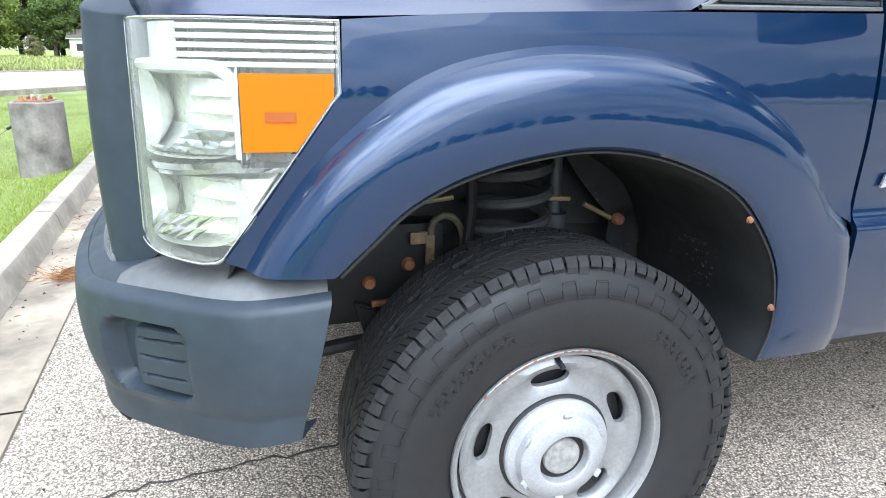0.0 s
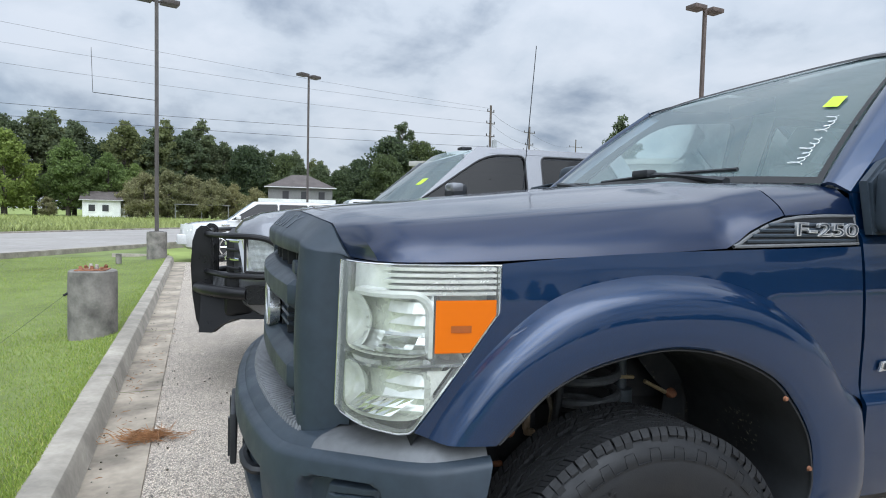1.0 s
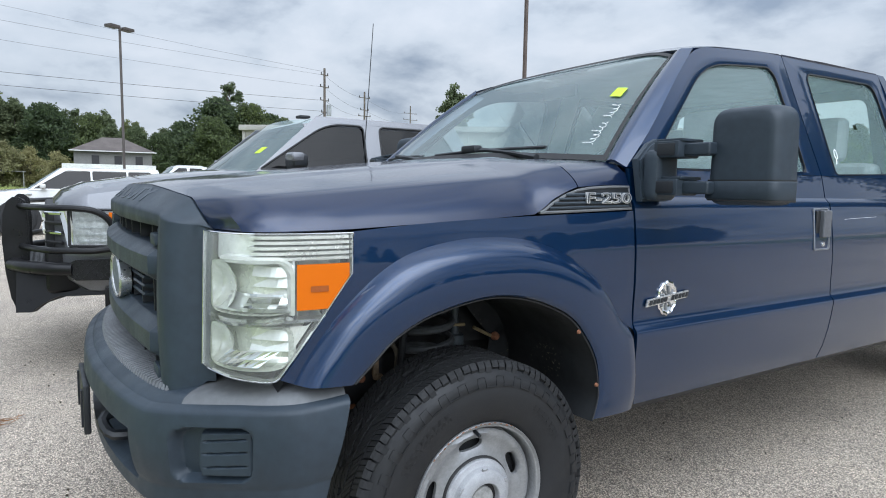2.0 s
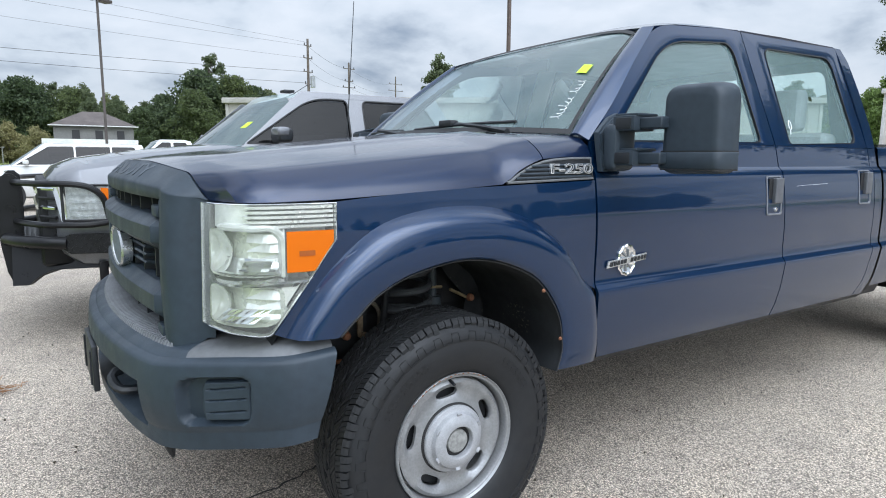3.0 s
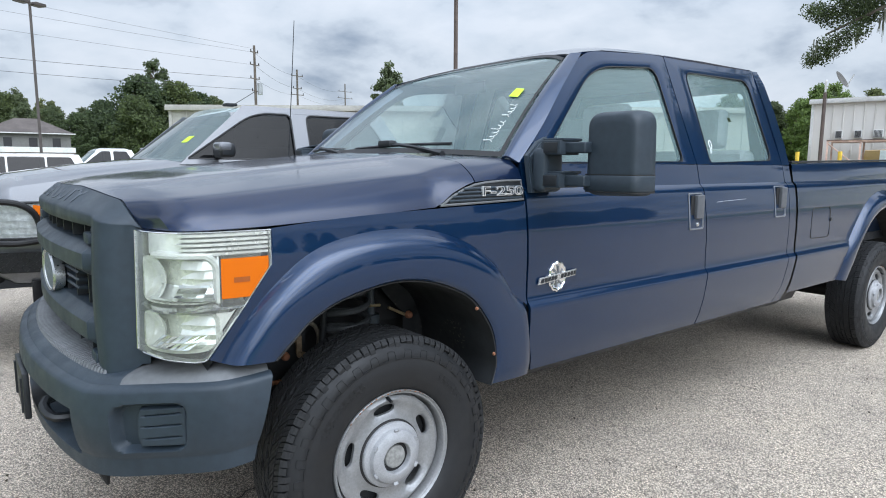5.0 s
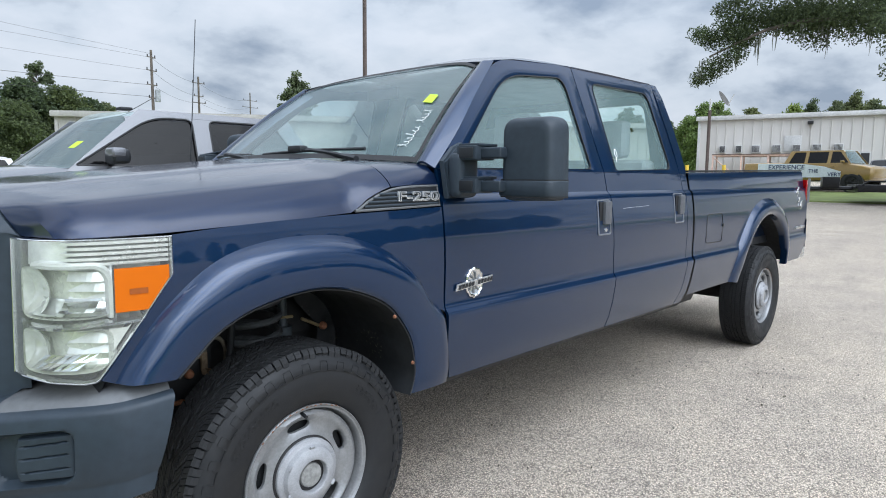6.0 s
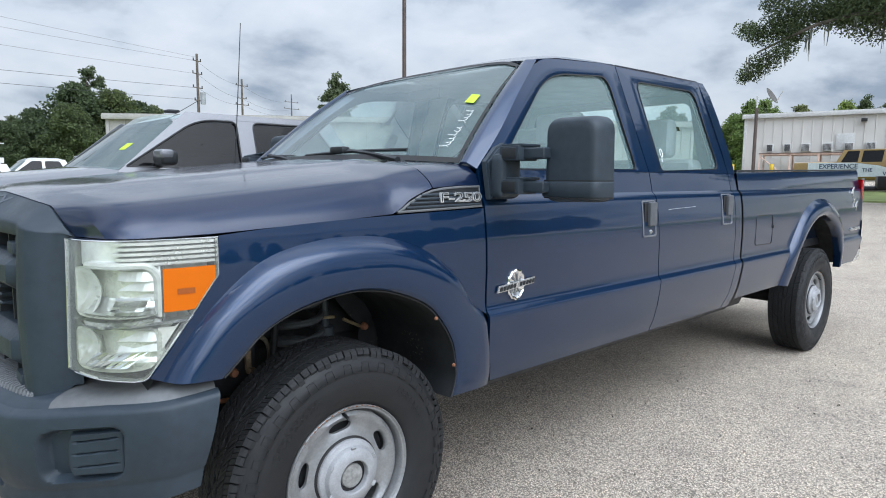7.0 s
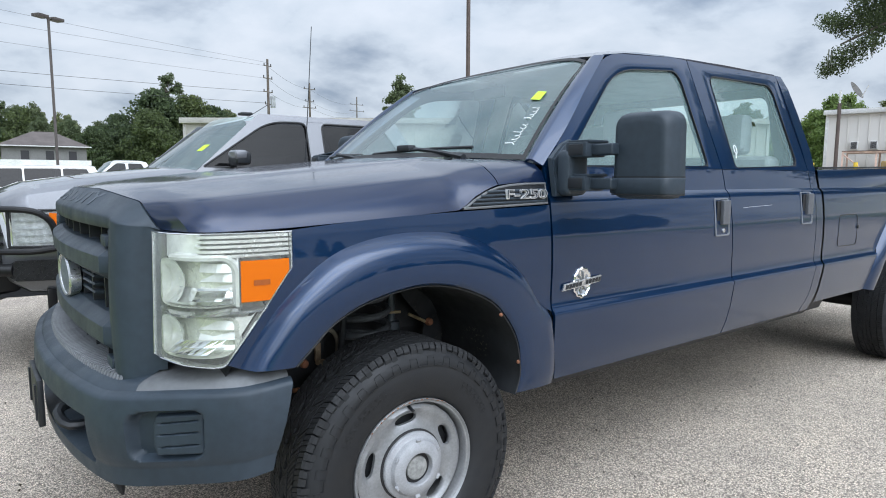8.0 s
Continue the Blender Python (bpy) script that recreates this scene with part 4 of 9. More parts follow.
def lamp_cell(z0, z1, u0, u1, corner=4.0, deep=0.055):
    """A mirror-bright box, open to the front, with rounded corners and a stepped back wall."""
    rings = [(1.0, 0.006), (0.985, 0.012), (0.975, 0.02), (0.96, 0.03), (0.95, deep * 0.75), (0.90, deep * 0.95), (0.6, deep), (0.3, deep), (0.02, deep)]
    rows = []
    for scale, d in rings:
        row = []
        for k in range(48):
            a = 2 * math.pi * k / 48
            c, s = math.cos(a), math.sin(a)
            r = (abs(c) ** corner + abs(s) ** corner) ** (-1 / corner) * scale
            u, z = lerp(u0, u1, (c * r + 1) / 2), lerp(z0, z1, (s * r + 1) / 2)
            row.append(lamp_at(u, z, 0.008) + LAMP_IN * d)
        rows.append(row)
    return facing(rows_mesh(rows, closed=True), (-1, -1, 0))


def lamp_bowl(z, r0, u=0.20):
    """A deep round dish that faces the road."""
    c, out = lamp_at(u, z, 0.012) + LAMP_IN * 0.036, Vector((-0.90, -0.43, 0)).normalized()
    side_v, rows = Vector((0, 0, 1)).cross(out), []
    for k in range(9):
        t = k / 8
        r, d = r0 * (1 - t) + 0.003 * t, 0.026 - 0.036 * (1 - (1 - t) ** 2)
        rows.append([c + out * d + side_v * max(-0.024, math.cos(a) * r) + Vector((0, 0, 1)) * math.sin(a) * r for a in np.linspace(0, 2 * math.pi, 32, endpoint=False)])
    return facing(rows_mesh(rows, closed=True), out)


def lamp_steps(z0, z1, u0, u1, n):
    """Stepped mirror facets on the back of a lamp box."""
    rows = []
    for j in range(n):
        lo, hi = lerp(z0, z1, j / n), lerp(z0, z1, (j + 0.96) / n)
        for z, d in ((lo, 0.036 + 0.003 * j), (hi, 0.052), (hi + 0.0005, 0.036 + 0.003 * j)):
            rows.append([lamp_at(u, z, 0.008) + LAMP_IN * (d - 0.012 * math.sin(9 * u + j)) for u in np.linspace(u0, u1, 9)])
    return facing(rows_mesh(rows), (-1, -1, 0))


OLIVE = worn("aged_lamp_housing", (0.73, 0.76, 0.67), 0.28, 0.08, 12.0, 0.0, 1.0, 0.3)


def lamp_lip(z0, z1, u0, u1, wide=0.011):
    """The polished lip that runs over the top of a reflector and turns down its outer side."""
    r = 0.045
    path = [(lerp(u0, u1 - r * 2.2, k / 8), z1) for k in range(9)]
    path += [(u1 - r * 2.2 * (1 - math.sin(a)), z1 - r * (1 - math.cos(a))) for a in np.linspace(0.2, math.pi / 2, 7)] + [(u1, lerp(z1 - r, z0, k / 6)) for k in range(1, 7)]
    rows = []
    for i, (u, z) in enumerate(path):
        du, dz = path[min(i + 1, len(path) - 1)][0] - path[max(i - 1, 0)][0], path[min(i + 1, len(path) - 1)][1] - path[max(i - 1, 0)][1]
        l = math.hypot(du * 0.4, dz) or 1
        nu, nz = -dz / l / 0.4, du * 0.4 / l
        rows.append([lamp_at(u + nu * wide * w, z + nz * wide * w, d) for w, d in ((1.0, 0.030), (0.8, 0.008), (0.2, 0.004), (-0.5, 0.008), (-1.0, 0.030))])
    return facing(rows_mesh(rows), (-1, -1, 0))


def headlamp(mirror):
    fix = (lambda bm: flip_y(bm, YC)) if mirror else (lambda bm: bm)
    lamp = part("headlamp", fix(clipped(deep=0.085, pad=0.004, top=1.182)), OLIVE, truck, "hazed clear headlamp with an amber corner")
    part("amber_reflector", fix(amber_plate()), AMBER, lamp, "bright orange turn signal panel")
    u0, u1 = lamp_u(-0.50), lamp_u(-0.455)
    part("amber_socket", fix(facing(rows_mesh(lamp_sheet(u0, u1, lambda u: 1.048, lambda u: 1.062, -0.004, 4, 2)), (-1, -1, 0))), worn("dark_amber", (0.32, 0.07, 0.004), 0.4), lamp)
    ub = lamp_u(-0.545)
    for z0, z1, ue, corner, bowl, steps in ((0.994, 1.118, ub, 7.0, 0.064, 4), (0.862, 0.968, lamp_u(-0.558), 6.0, 0.054, 3)):
        zm = (z0 + z1) / 2
        cell = part("reflector", fix(lamp_cell(z0, z1, 0.035, ue, corner)), OLIVE, lamp, "mirror-bright lamp reflector")
        if steps == 4:
            part("polished_lip", fix(lamp_lip(z0, z1 + 0.004, 0.20, ue + 0.012)), REFLECTOR, cell, "polished curved lip")
        part("bulb_bowl", fix(lamp_bowl(zm + 0.001, bowl * 0.95, 0.13)), REFLECTOR, cell, "round bright bulb reflector")
        part("reflector_step", fix(lamp_steps(z0 + 0.012, z1 - 0.012, lerp(0.05, ue, 0.48), lerp(0.05, ue, 0.93), steps)), REFLECTOR, cell, smooth=False)
        if steps == 4:
            part("reflector_floor", fix(facing(rows_mesh([[lamp_at(u, z0 + dz, 0.008) + LAMP_IN * d for u in np.linspace(0.08, ue - 0.03, 12)] for dz, d in ((0.006, 0.014), (0.013, 0.026), (0.023, 0.037), (0.038, 0.047), (0.044, 0.048))]), (-1, -1, 0))), CHROME, cell, "polished tilted floor of the reflector", smooth=False)
        else:
            part("floor_facet", fix(facing(rows_mesh([[lamp_at(u + 0.10 * k, z0 + 0.010 + 0.036 * k, 0.006) + LAMP_IN * (0.003 + 0.011 * k) for u in np.linspace(0.16, ue - 0.16, 8)] for k in (0, 0.5, 1)]), (-1, -1, 0))), CHROME, cell, "polished slanted floor facet", smooth=False)
    part("chrome_post", fix(facing(rows_mesh([[lamp_at(u, z, d) for z in np.linspace(0.984, 1.122, 12)] for u, d in ((ub + 0.002, 0.02), (ub + 0.012, 0.006), (ub + 0.020, 0.003), (ub + 0.030, 0.006), (ub + 0.036, 0.04))]), (-1, -1, 0))), CHROME, lamp)
    part("chrome_shelf", fix(facing(rows_mesh([[lamp_at(u, z - 0.006 * math.sin(math.pi * min(1, u / 0.6)), d) for u in np.linspace(0.03, lamp_u(-0.455), 20)] for z, d in ((0.995, 0.05), (0.990, 0.012), (0.982, 0.007), (0.974, 0.012), (0.970, 0.05))]), (-1, -1, 0))), CHROME, lamp)
    for k in range(5):
        z = 1.121 + k * 0.0125
        u_from = 0.40 + 0.02 * (k % 2)
        part("chrome_rib", fix(facing(rows_mesh([[lamp_at(u, z + dz, d) for u in np.linspace(u_from, 0.985, 20)] for dz, d in ((0.0, 0.05), (0.001, 0.012), (0.008, 0.010), (0.0095, 0.05))]), (-1, -1, 0))), REFLECTOR, lamp)
    part("upper_panel", fix(facing(rows_mesh(lamp_sheet(0.03, 0.42, lambda u: 1.119, lambda u: 1.182, 0.03, 10, 3)), (-1, -1, 0))), REFLECTOR, lamp)
    part("lower_corner", fix(facing(rows_mesh(lamp_sheet(lamp_u(-0.548), lamp_u(-0.46), lambda u: lamp_low(u) + 0.012, lambda u: max(0.962, lamp_low(u) + 0.013), 0.03, 8, 5)), (-1, -1, 0))), REFLECTOR, lamp)
    part("lens_rim", fix(rim_strip()), LAMP_CLEAR, lamp).visible_shadow = False
    lens = part("lens", fix(clipped()), LENS, lamp, "milky weathered clear lens")
    lens.visible_shadow = False
    dark = fix(facing(rows_mesh([[lamp_at(u, z, 0.09) for u in np.linspace(-0.0, 1, 20)] for z in (0.81, 1.2)]), (-1, -1, 0)))
    part("lamp_recess", dark, SEAL_GAP, lamp)


headlamp(False)
headlamp(True)
# side vents with the model lettering
def vent_outline():
    low = [(0.205, 1.2275), (0.40, 1.2325), (0.600, 1.2385)]
    top = [(0.600, 1.309), (0.50, 1.307), (0.42, 1.302), (0.37, 1.295), (0.32, 1.281), (0.26, 1.255), (0.22, 1.232)]
    return low + top


def vent_y(x, z):
    return 0.030 + (z - 1.222) * 0.22


def vent_mesh(shrink=0.0, out=0.0):
    pts = vent_outline()
    cx, cz = 0.46, 1.266
    loop = [(lerp(x, cx, shrink), lerp(z, cz, shrink)) for x, z in pts]
    return prism([(x, vent_y(x, z) - out, z) for x, z in loop], (0, 0.02, 0))


for mirror in (False, True):
    fix = (lambda bm: flip_y(bm, YC)) if mirror else (lambda bm: bm)
    vent = part("side_vent", fix(vent_mesh()), PLASTIC_BLACK, truck, "dark grey fender vent with bright model lettering", sharp=20)
    edge = [(x, vent_y(x, z) - 0.001, z) for x, z in vent_outline()]
    part("vent_rim", fix(tube(edge + edge[:1], 0.0045, 6, None, False)), PLASTIC_PALE, vent)
    for k, (xa, z) in enumerate(((0.243, 1.2405), (0.262, 1.254), (0.285, 1.2675), (0.315, 1.281))):
        part("vent_slat", fix(tube([(xa, vent_y(xa, z) - 0.003, z), (0.59, vent_y(0.59, z + 0.006) - 0.003, z + 0.006)], 0.0045, 6)), PLASTIC, vent)
    flat = Matrix.Translation((0.492, vent_y(0.49, 1.268) - (0.008 if not mirror else 0), 1.2705)) if not mirror else Matrix.Translation((0.492, 2 * YC - vent_y(0.49, 1.268) + 0.008, 1.2705)) @ Matrix.Rotation(math.pi, 4, "Z")
    words("model_lettering", "F-250", 0.046, 0.004, LETTER, vent, flat @ Matrix.Rotation(radians(90), 4, "X"), "bright silver model letters", 1.95, 0.0, 0.03)
    words("letter_inlay", "F-250", 0.046, 0.004, PLASTIC, vent, Matrix.Translation((0, -0.002 if not mirror else 0.002, 0)) @ flat @ Matrix.Rotation(radians(90), 4, "X"), "dark grey letter inlay", 1.95, 0.0, -0.03)

# round engine badge on each front door
for mirror in (False, True):
    fix = (lambda bm: flip_y(bm, YC)) if mirror else (lambda bm: bm)
    zc, xc = 0.931, 0.775
    y0 = side(xc, zc)
    loops = []
    for r, d in ((0.060, 0.002), (0.060, -0.006), (0.054, -0.009), (0.050, -0.007), (0.046, -0.005)):
        loops.append([Vector((xc + r * 0.86 * (1 + 0.035 * math.cos(12 * a)) * math.cos(a), y0 + d, zc + r * (1 + 0.035 * math.cos(12 * a)) * math.sin(a))) for a in np.linspace(0, 2 * math.pi, 72, endpoint=False)])
    bm = rows_mesh(loops, closed=True)
    bm.faces.new(list(bm.verts)[-72:])
    badge = part("engine_badge", fix(facing(bm, (0, -1, 0))), CHROME, truck, "round chrome engine badge with a slanted bright bar")
    spokes = bmesh.new()
    for k in range(8):
        a = 2 * math.pi * k / 8 + 0.2
        tube([(xc + 0.012 * math.cos(a), y0 - 0.006, zc + 0.012 * math.sin(a)), (xc + 0.036 * math.cos(a + 0.5), y0 - 0.006, zc + 0.042 * math.sin(a + 0.5))], 0.004, 5, spokes)
    part("badge_blades", fix(spokes), worn("grey_badge_relief", (0.16, 0.165, 0.17), 0.4), badge)
    bar = [(xc - 0.112, 0.908), (xc - 0.106, 0.934), (xc + 0.108, 0.952), (xc + 0.102, 0.926)]
    part("badge_bar", fix(prism([(x, side(x, z) - 0.012, z) for x, z in bar], (0, 0.008, 0), bevel=0.002)), CHROME_DULL, badge)
    strokes = bmesh.new()
    for k in range(11):
        if k == 5:
            continue
        x = xc - 0.098 + k * 0.0186
        z = 0.913 + (x - xc + 0.11) * 0.083
        prism([(x, y0 - 0.0145, z), (x + 0.003, y0 - 0.0145, z + 0.016), (x + 0.015, y0 - 0.0145, z + 0.017), (x + 0.012, y0 - 0.0145, z + 0.001)], (0, 0.003, 0), strokes)
    tagged(part("badge_strokes", fix(strokes), PLASTIC_BLACK, badge), "row of dark slanted strokes", kind="stuff")


# pull handles, mirrors, wipers, aerial
HANDLE = worn("pale_handle_plastic", (0.15, 0.16, 0.18), 0.42, 0.12, 20.0)
GRIP = worn("dark_handle_grip", (0.085, 0.09, 0.10), 0.45, 0.15, 20.0)


def pull(x0, x1, z0, z1, mirror, lock):
    fix = (lambda bm: flip_y(bm, YC)) if mirror else (lambda bm: bm)
    xm = (x0 + x1) / 2
    yb = side(xm, (z0 + z1) / 2)
    o = rounded([(x0, z0), (x0, z1), (x1, z1), (x1, z0)], 0.014, 5)
    loops = [[Vector((lerp(p.x, xm, s), side(p.x, p.y) - d, lerp(p.y, (z0 + z1) / 2, s * 0.6))) for p in o] for s, d in ((0, -0.004), (0, 0.005), (0.10, 0.006), (0.16, -0.004))]
    bm = rows_mesh(loops, closed=True)
    bm.faces.new(list(bm.verts)[-len(o):])
    h = part("door_handle", fix(facing(bm, (0, -1, 0))), HANDLE, truck, "pale grey pull-type door handle")
    part("handle_grip", fix(box(lerp(x0, x1, 0.38), lerp(x0, x1, 0.88), yb - 0.019, yb + 0.004, lerp(z0, z1, 0.30), lerp(z0, z1, 0.95), 0.007, 3)), GRIP, h)
    # a black plate gives the finger hollow its shade; nothing is cut out
    part("handle_recess_shade", fix(box(lerp(x0, x1, 0.15), lerp(x0, x1, 0.45), yb - 0.0015, yb + 0.006, lerp(z0, z1, 0.30), lerp(z0, z1, 0.93), 0.003)), SEAL_GAP, h)
    if lock:
        part("key_lock", fix(lathe([(0.0, -0.012), (0.009, -0.012), (0.011, -0.008), (0.011, 0.004)], 16, None, (lerp(x0, x1, 0.6), yb + 0.002, lerp(z0, z1, 0.14)))), CHROME_DULL, h)


for mirror in (False, True):
    pull(1.715, 1.842, 1.056, 1.235, mirror, True)
    pull(2.612, 2.742, 1.076, 1.256, mirror, False)


def tow_mirror(mirror, closed=0.0):
    """closed: by how much the telescoping arms are pushed in; a closed mirror is also folded back."""
    def fix(bm):
        for v in bm.verts:
            if v.co.y < -0.115 and closed:
                v.co += Vector((0.19, closed, 0.05))
        return flip_y(bm, YC) if mirror else bm

    sail = [(0.622, 0.03, 1.262), (0.618, 0.05, 1.40), (0.70, 0.075, 1.455), (0.76, 0.088, 1.475), (0.775, 0.07, 1.40), (0.765, 0.05, 1.30), (0.75, 0.03, 1.262)]
    bm = prism([(x, y - 0.025, z) for x, y, z in sail], (0, 0.035, 0), bevel=0.008)
    m = part("towing_mirror", fix(bm), PLASTIC, truck, "black telescoping towing mirror")
    part("mirror_foot", fix(box(0.622, 0.735, -0.045, 0.02, 1.265, 1.43, 0.03, 4)), PLASTIC, m)
    for z in (1.428, 1.310):
        pivot = part("pivot", fix(box(0.632, 0.738, -0.112, -0.02, z - 0.026, z + 0.026, 0.006, 2)), PLASTIC, m)
        part("pivot_cap", fix(box(0.645, 0.750, -0.116, -0.018, z + 0.024, z + 0.034, 0.004, 2)), PLASTIC, pivot)
        part("pivot_inlay", fix(box(0.628, 0.640, -0.100, -0.035, z - 0.019, z + 0.019, 0.003, 2)), PLASTIC_BLACK, pivot)
        part("arm", fix(box(0.662, 0.735, -0.20, -0.10, z - 0.020, z + 0.019, 0.009, 3)), PLASTIC, m)
    head = bmesh.new()
    o = rounded([(-0.390, 1.262), (-0.384, 1.550), (-0.166, 1.553), (-0.164, 1.256)], [0.045, 0.055, 0.05, 0.03], 8)
    loops = [[Vector((x, lerp(-0.28, p.x, sc), lerp(1.405, p.y, sc))) for p in o] for x, sc in ((0.806, 0.965), (0.802, 1.0), (0.765, 1.0), (0.742, 0.985), (0.722, 0.955), (0.709, 0.91), (0.702, 0.85), (0.699, 0.70))]
    rows_mesh(loops, closed=True, bm=head)
    n = len(loops[0])
    head.faces.new(list(head.verts)[-n:])
    head.faces.new(list(head.verts)[:n][::-1])
    bmesh.ops.recalc_face_normals(head, faces=head.faces)
    head_ob = part("mirror_head", fix(head), PLASTIC, m, "large black mirror housing", sharp=50)
    wrap = [(0.100, -0.3915), (0.065, -0.3915), (0.044, -0.3895), (0.023, -0.386), (0.010, -0.381), (0.0025, -0.374), (-0.0015, -0.36), (-0.002, -0.28), (-0.0015, -0.20), (0.0, -0.185), (0.008, -0.168), (0.022, -0.162), (0.05, -0.160)]
    for z0, z1 in ((1.276, 1.330),):
        rows = []
        for z, out in ((z0 - 0.003, -0.010), (z0, 0.0015), (z0 + 0.004, 0.004), (z1 - 0.004, 0.004), (z1, 0.0015), (z1 + 0.003, -0.010)):
            rows.append([Vector((0.7 + dx - out, y - out * (0.6 if y < -0.3 else -0.6 if y < -0.19 else -1.0), z)) for dx, y in wrap])
        part("arm_band", fix(facing(rows_mesh(rows), (-1, -1, 0))), PLASTIC, head_ob, sharp=60)
        for z in (z0 - 0.003, z1 + 0.003):
            part("mirror_seam", fix(facing(rows_mesh([[Vector((0.6985 + dx, y * 1.003, z + d)) for dx, y in wrap] for d in (-0.0018, 0.0018)]), (-1, -1, 0))), SEAL_GAP, head_ob)
    g = bmesh.new()
    g.faces.new([g.verts.new((0.8075, y, z)) for y, z in ((-0.372, 1.285), (-0.185, 1.285), (-0.19, 1.53), (-0.366, 1.53))])
    part("mirror_glass", fix(facing(g, (1, 0, 0))), CHROME, m)


tow_mirror(False)
tow_mirror(True, 0.12)
wiper = bmesh.new()
tube(curve([(0.47, 0.36, 1.408), (0.51, 0.55, 1.432), (0.535, 0.75, 1.452), (0.54, 0.84, 1.458)], 14), [0.013] * 3 + [0.009] * 11, 6, wiper)
tube(curve([(0.565, 0.42, 1.452), (0.535, 0.72, 1.452), (0.515, 0.90, 1.447), (0.515, 1.12, 1.44)], 14), 0.007, 6, wiper)
box(0.505, 0.55, 0.80, 0.90, 1.445, 1.475, 0.01, bm=wiper)
part("wiper", wiper, PLASTIC_BLACK, truck)
wiper2 = bmesh.new()
tube(curve([(0.46, 1.16, 1.415), (0.51, 1.35, 1.435), (0.54, 1.55, 1.45)], 10), 0.01, 6, wiper2)
tube(curve([(0.53, 1.25, 1.44), (0.555, 1.5, 1.446), (0.60, 1.75, 1.44)], 10), 0.007, 6, wiper2)
part("wiper", wiper2, PLASTIC_BLACK, truck)
aerial = bmesh.new()
tube([(0.455, 1.80, 1.32), (0.46, 1.798, 1.345)], 0.018, 10, aerial)
tube([(0.46, 1.798, 1.345), (0.485, 1.785, 1.75), (0.507, 1.77, 2.165)], [0.003, 0.0025, 0.002], 6, aerial)
part("aerial", aerial, PLASTIC_BLACK, truck, "thin black whip aerial")


def on_screen(u, v, lift=0.004):
    """A place on the windscreen: u across from the driver's side, v up."""
    f, g = u * (len(ws_rows[0]) - 1), v * (len(ws_rows) - 1)
    i, j = min(int(f), len(ws_rows[0]) - 2), min(int(g), len(ws_rows) - 2)
    a = ws_rows[j][i].lerp(ws_rows[j][i + 1], f - i)
    b = ws_rows[j + 1][i].lerp(ws_rows[j + 1][i + 1], f - i)
    return a.lerp(b, g - j) + Vector((-lift, -lift * 0.3, lift))


sticker = bmesh.new()
rows_mesh([[on_screen(u, v) for u in np.linspace(0.072, 0.112, 4)] for v in np.linspace(0.52, 0.605, 4)], bm=sticker)
part("price_sticker", facing(sticker, (-1, 0, 1)), STICKER, windscreen, "bright yellow-green sticker")
scrawl = bmesh.new()
for v0, v1, loops_n in ((0.115, 0.30, 6), (0.335, 0.46, 4)):
    pts = []
    for k in range(loops_n * 12 + 1):
        q = k / 12
        tall = 0.0135 if int(q) in (0, 3) else 0.008
        pts.append(on_screen(0.050 + tall * (1 - math.cos(2 * math.pi * q)) + 0.0015 * math.sin(q * 2.1), lerp(v0, v1, q / loops_n) + 0.010 * math.sin(2 * math.pi * q + 0.6 * math.sin(q)), 0.003))
    tube(pts, 0.0011, 4, scrawl)
tagged(part("marker_strokes", scrawl, MARKER, windscreen), "white marker strokes", kind="stuff")
loop_mark = bmesh.new()
tube([skin(2.03 + 0.012 * math.cos(a), 1.475 + 0.022 * math.sin(a), 0.0) for a in np.linspace(-1.2, 4.4, 16)] + [skin(2.018, 1.43, 0.0)], 0.0022, 4, loop_mark)
part("marker_loop", loop_mark, MARKER, truck, "white marker loop on the glass")

# bed
BED_F = [(0.58, 2.881), (0.66, 2.901), (0.85, 2.921), (1.27, 2.911), (1.385, 2.901)]
R_ARCH = [(AXLE_R - 0.035 + 0.605 * math.cos(a), 0.445 + 0.62 * math.sin(a)) for a in np.linspace(radians(167), radians(15.5), 15)]
R_FLARE = [(3.625, 0.60), (3.655, 0.70), (3.705, 0.80), (3.78, 0.90), (3.90, 1.035), (4.05, 1.135), (4.22, 1.185), (4.38, 1.195), (4.54, 1.18), (4.70, 1.13), (4.84, 1.03), (4.93, 0.90), (4.975, 0.785), (5.0, 0.655)]


def rail_z(x):
    return lerp(1.383, 1.422, (x - 2.9) / 2.5)


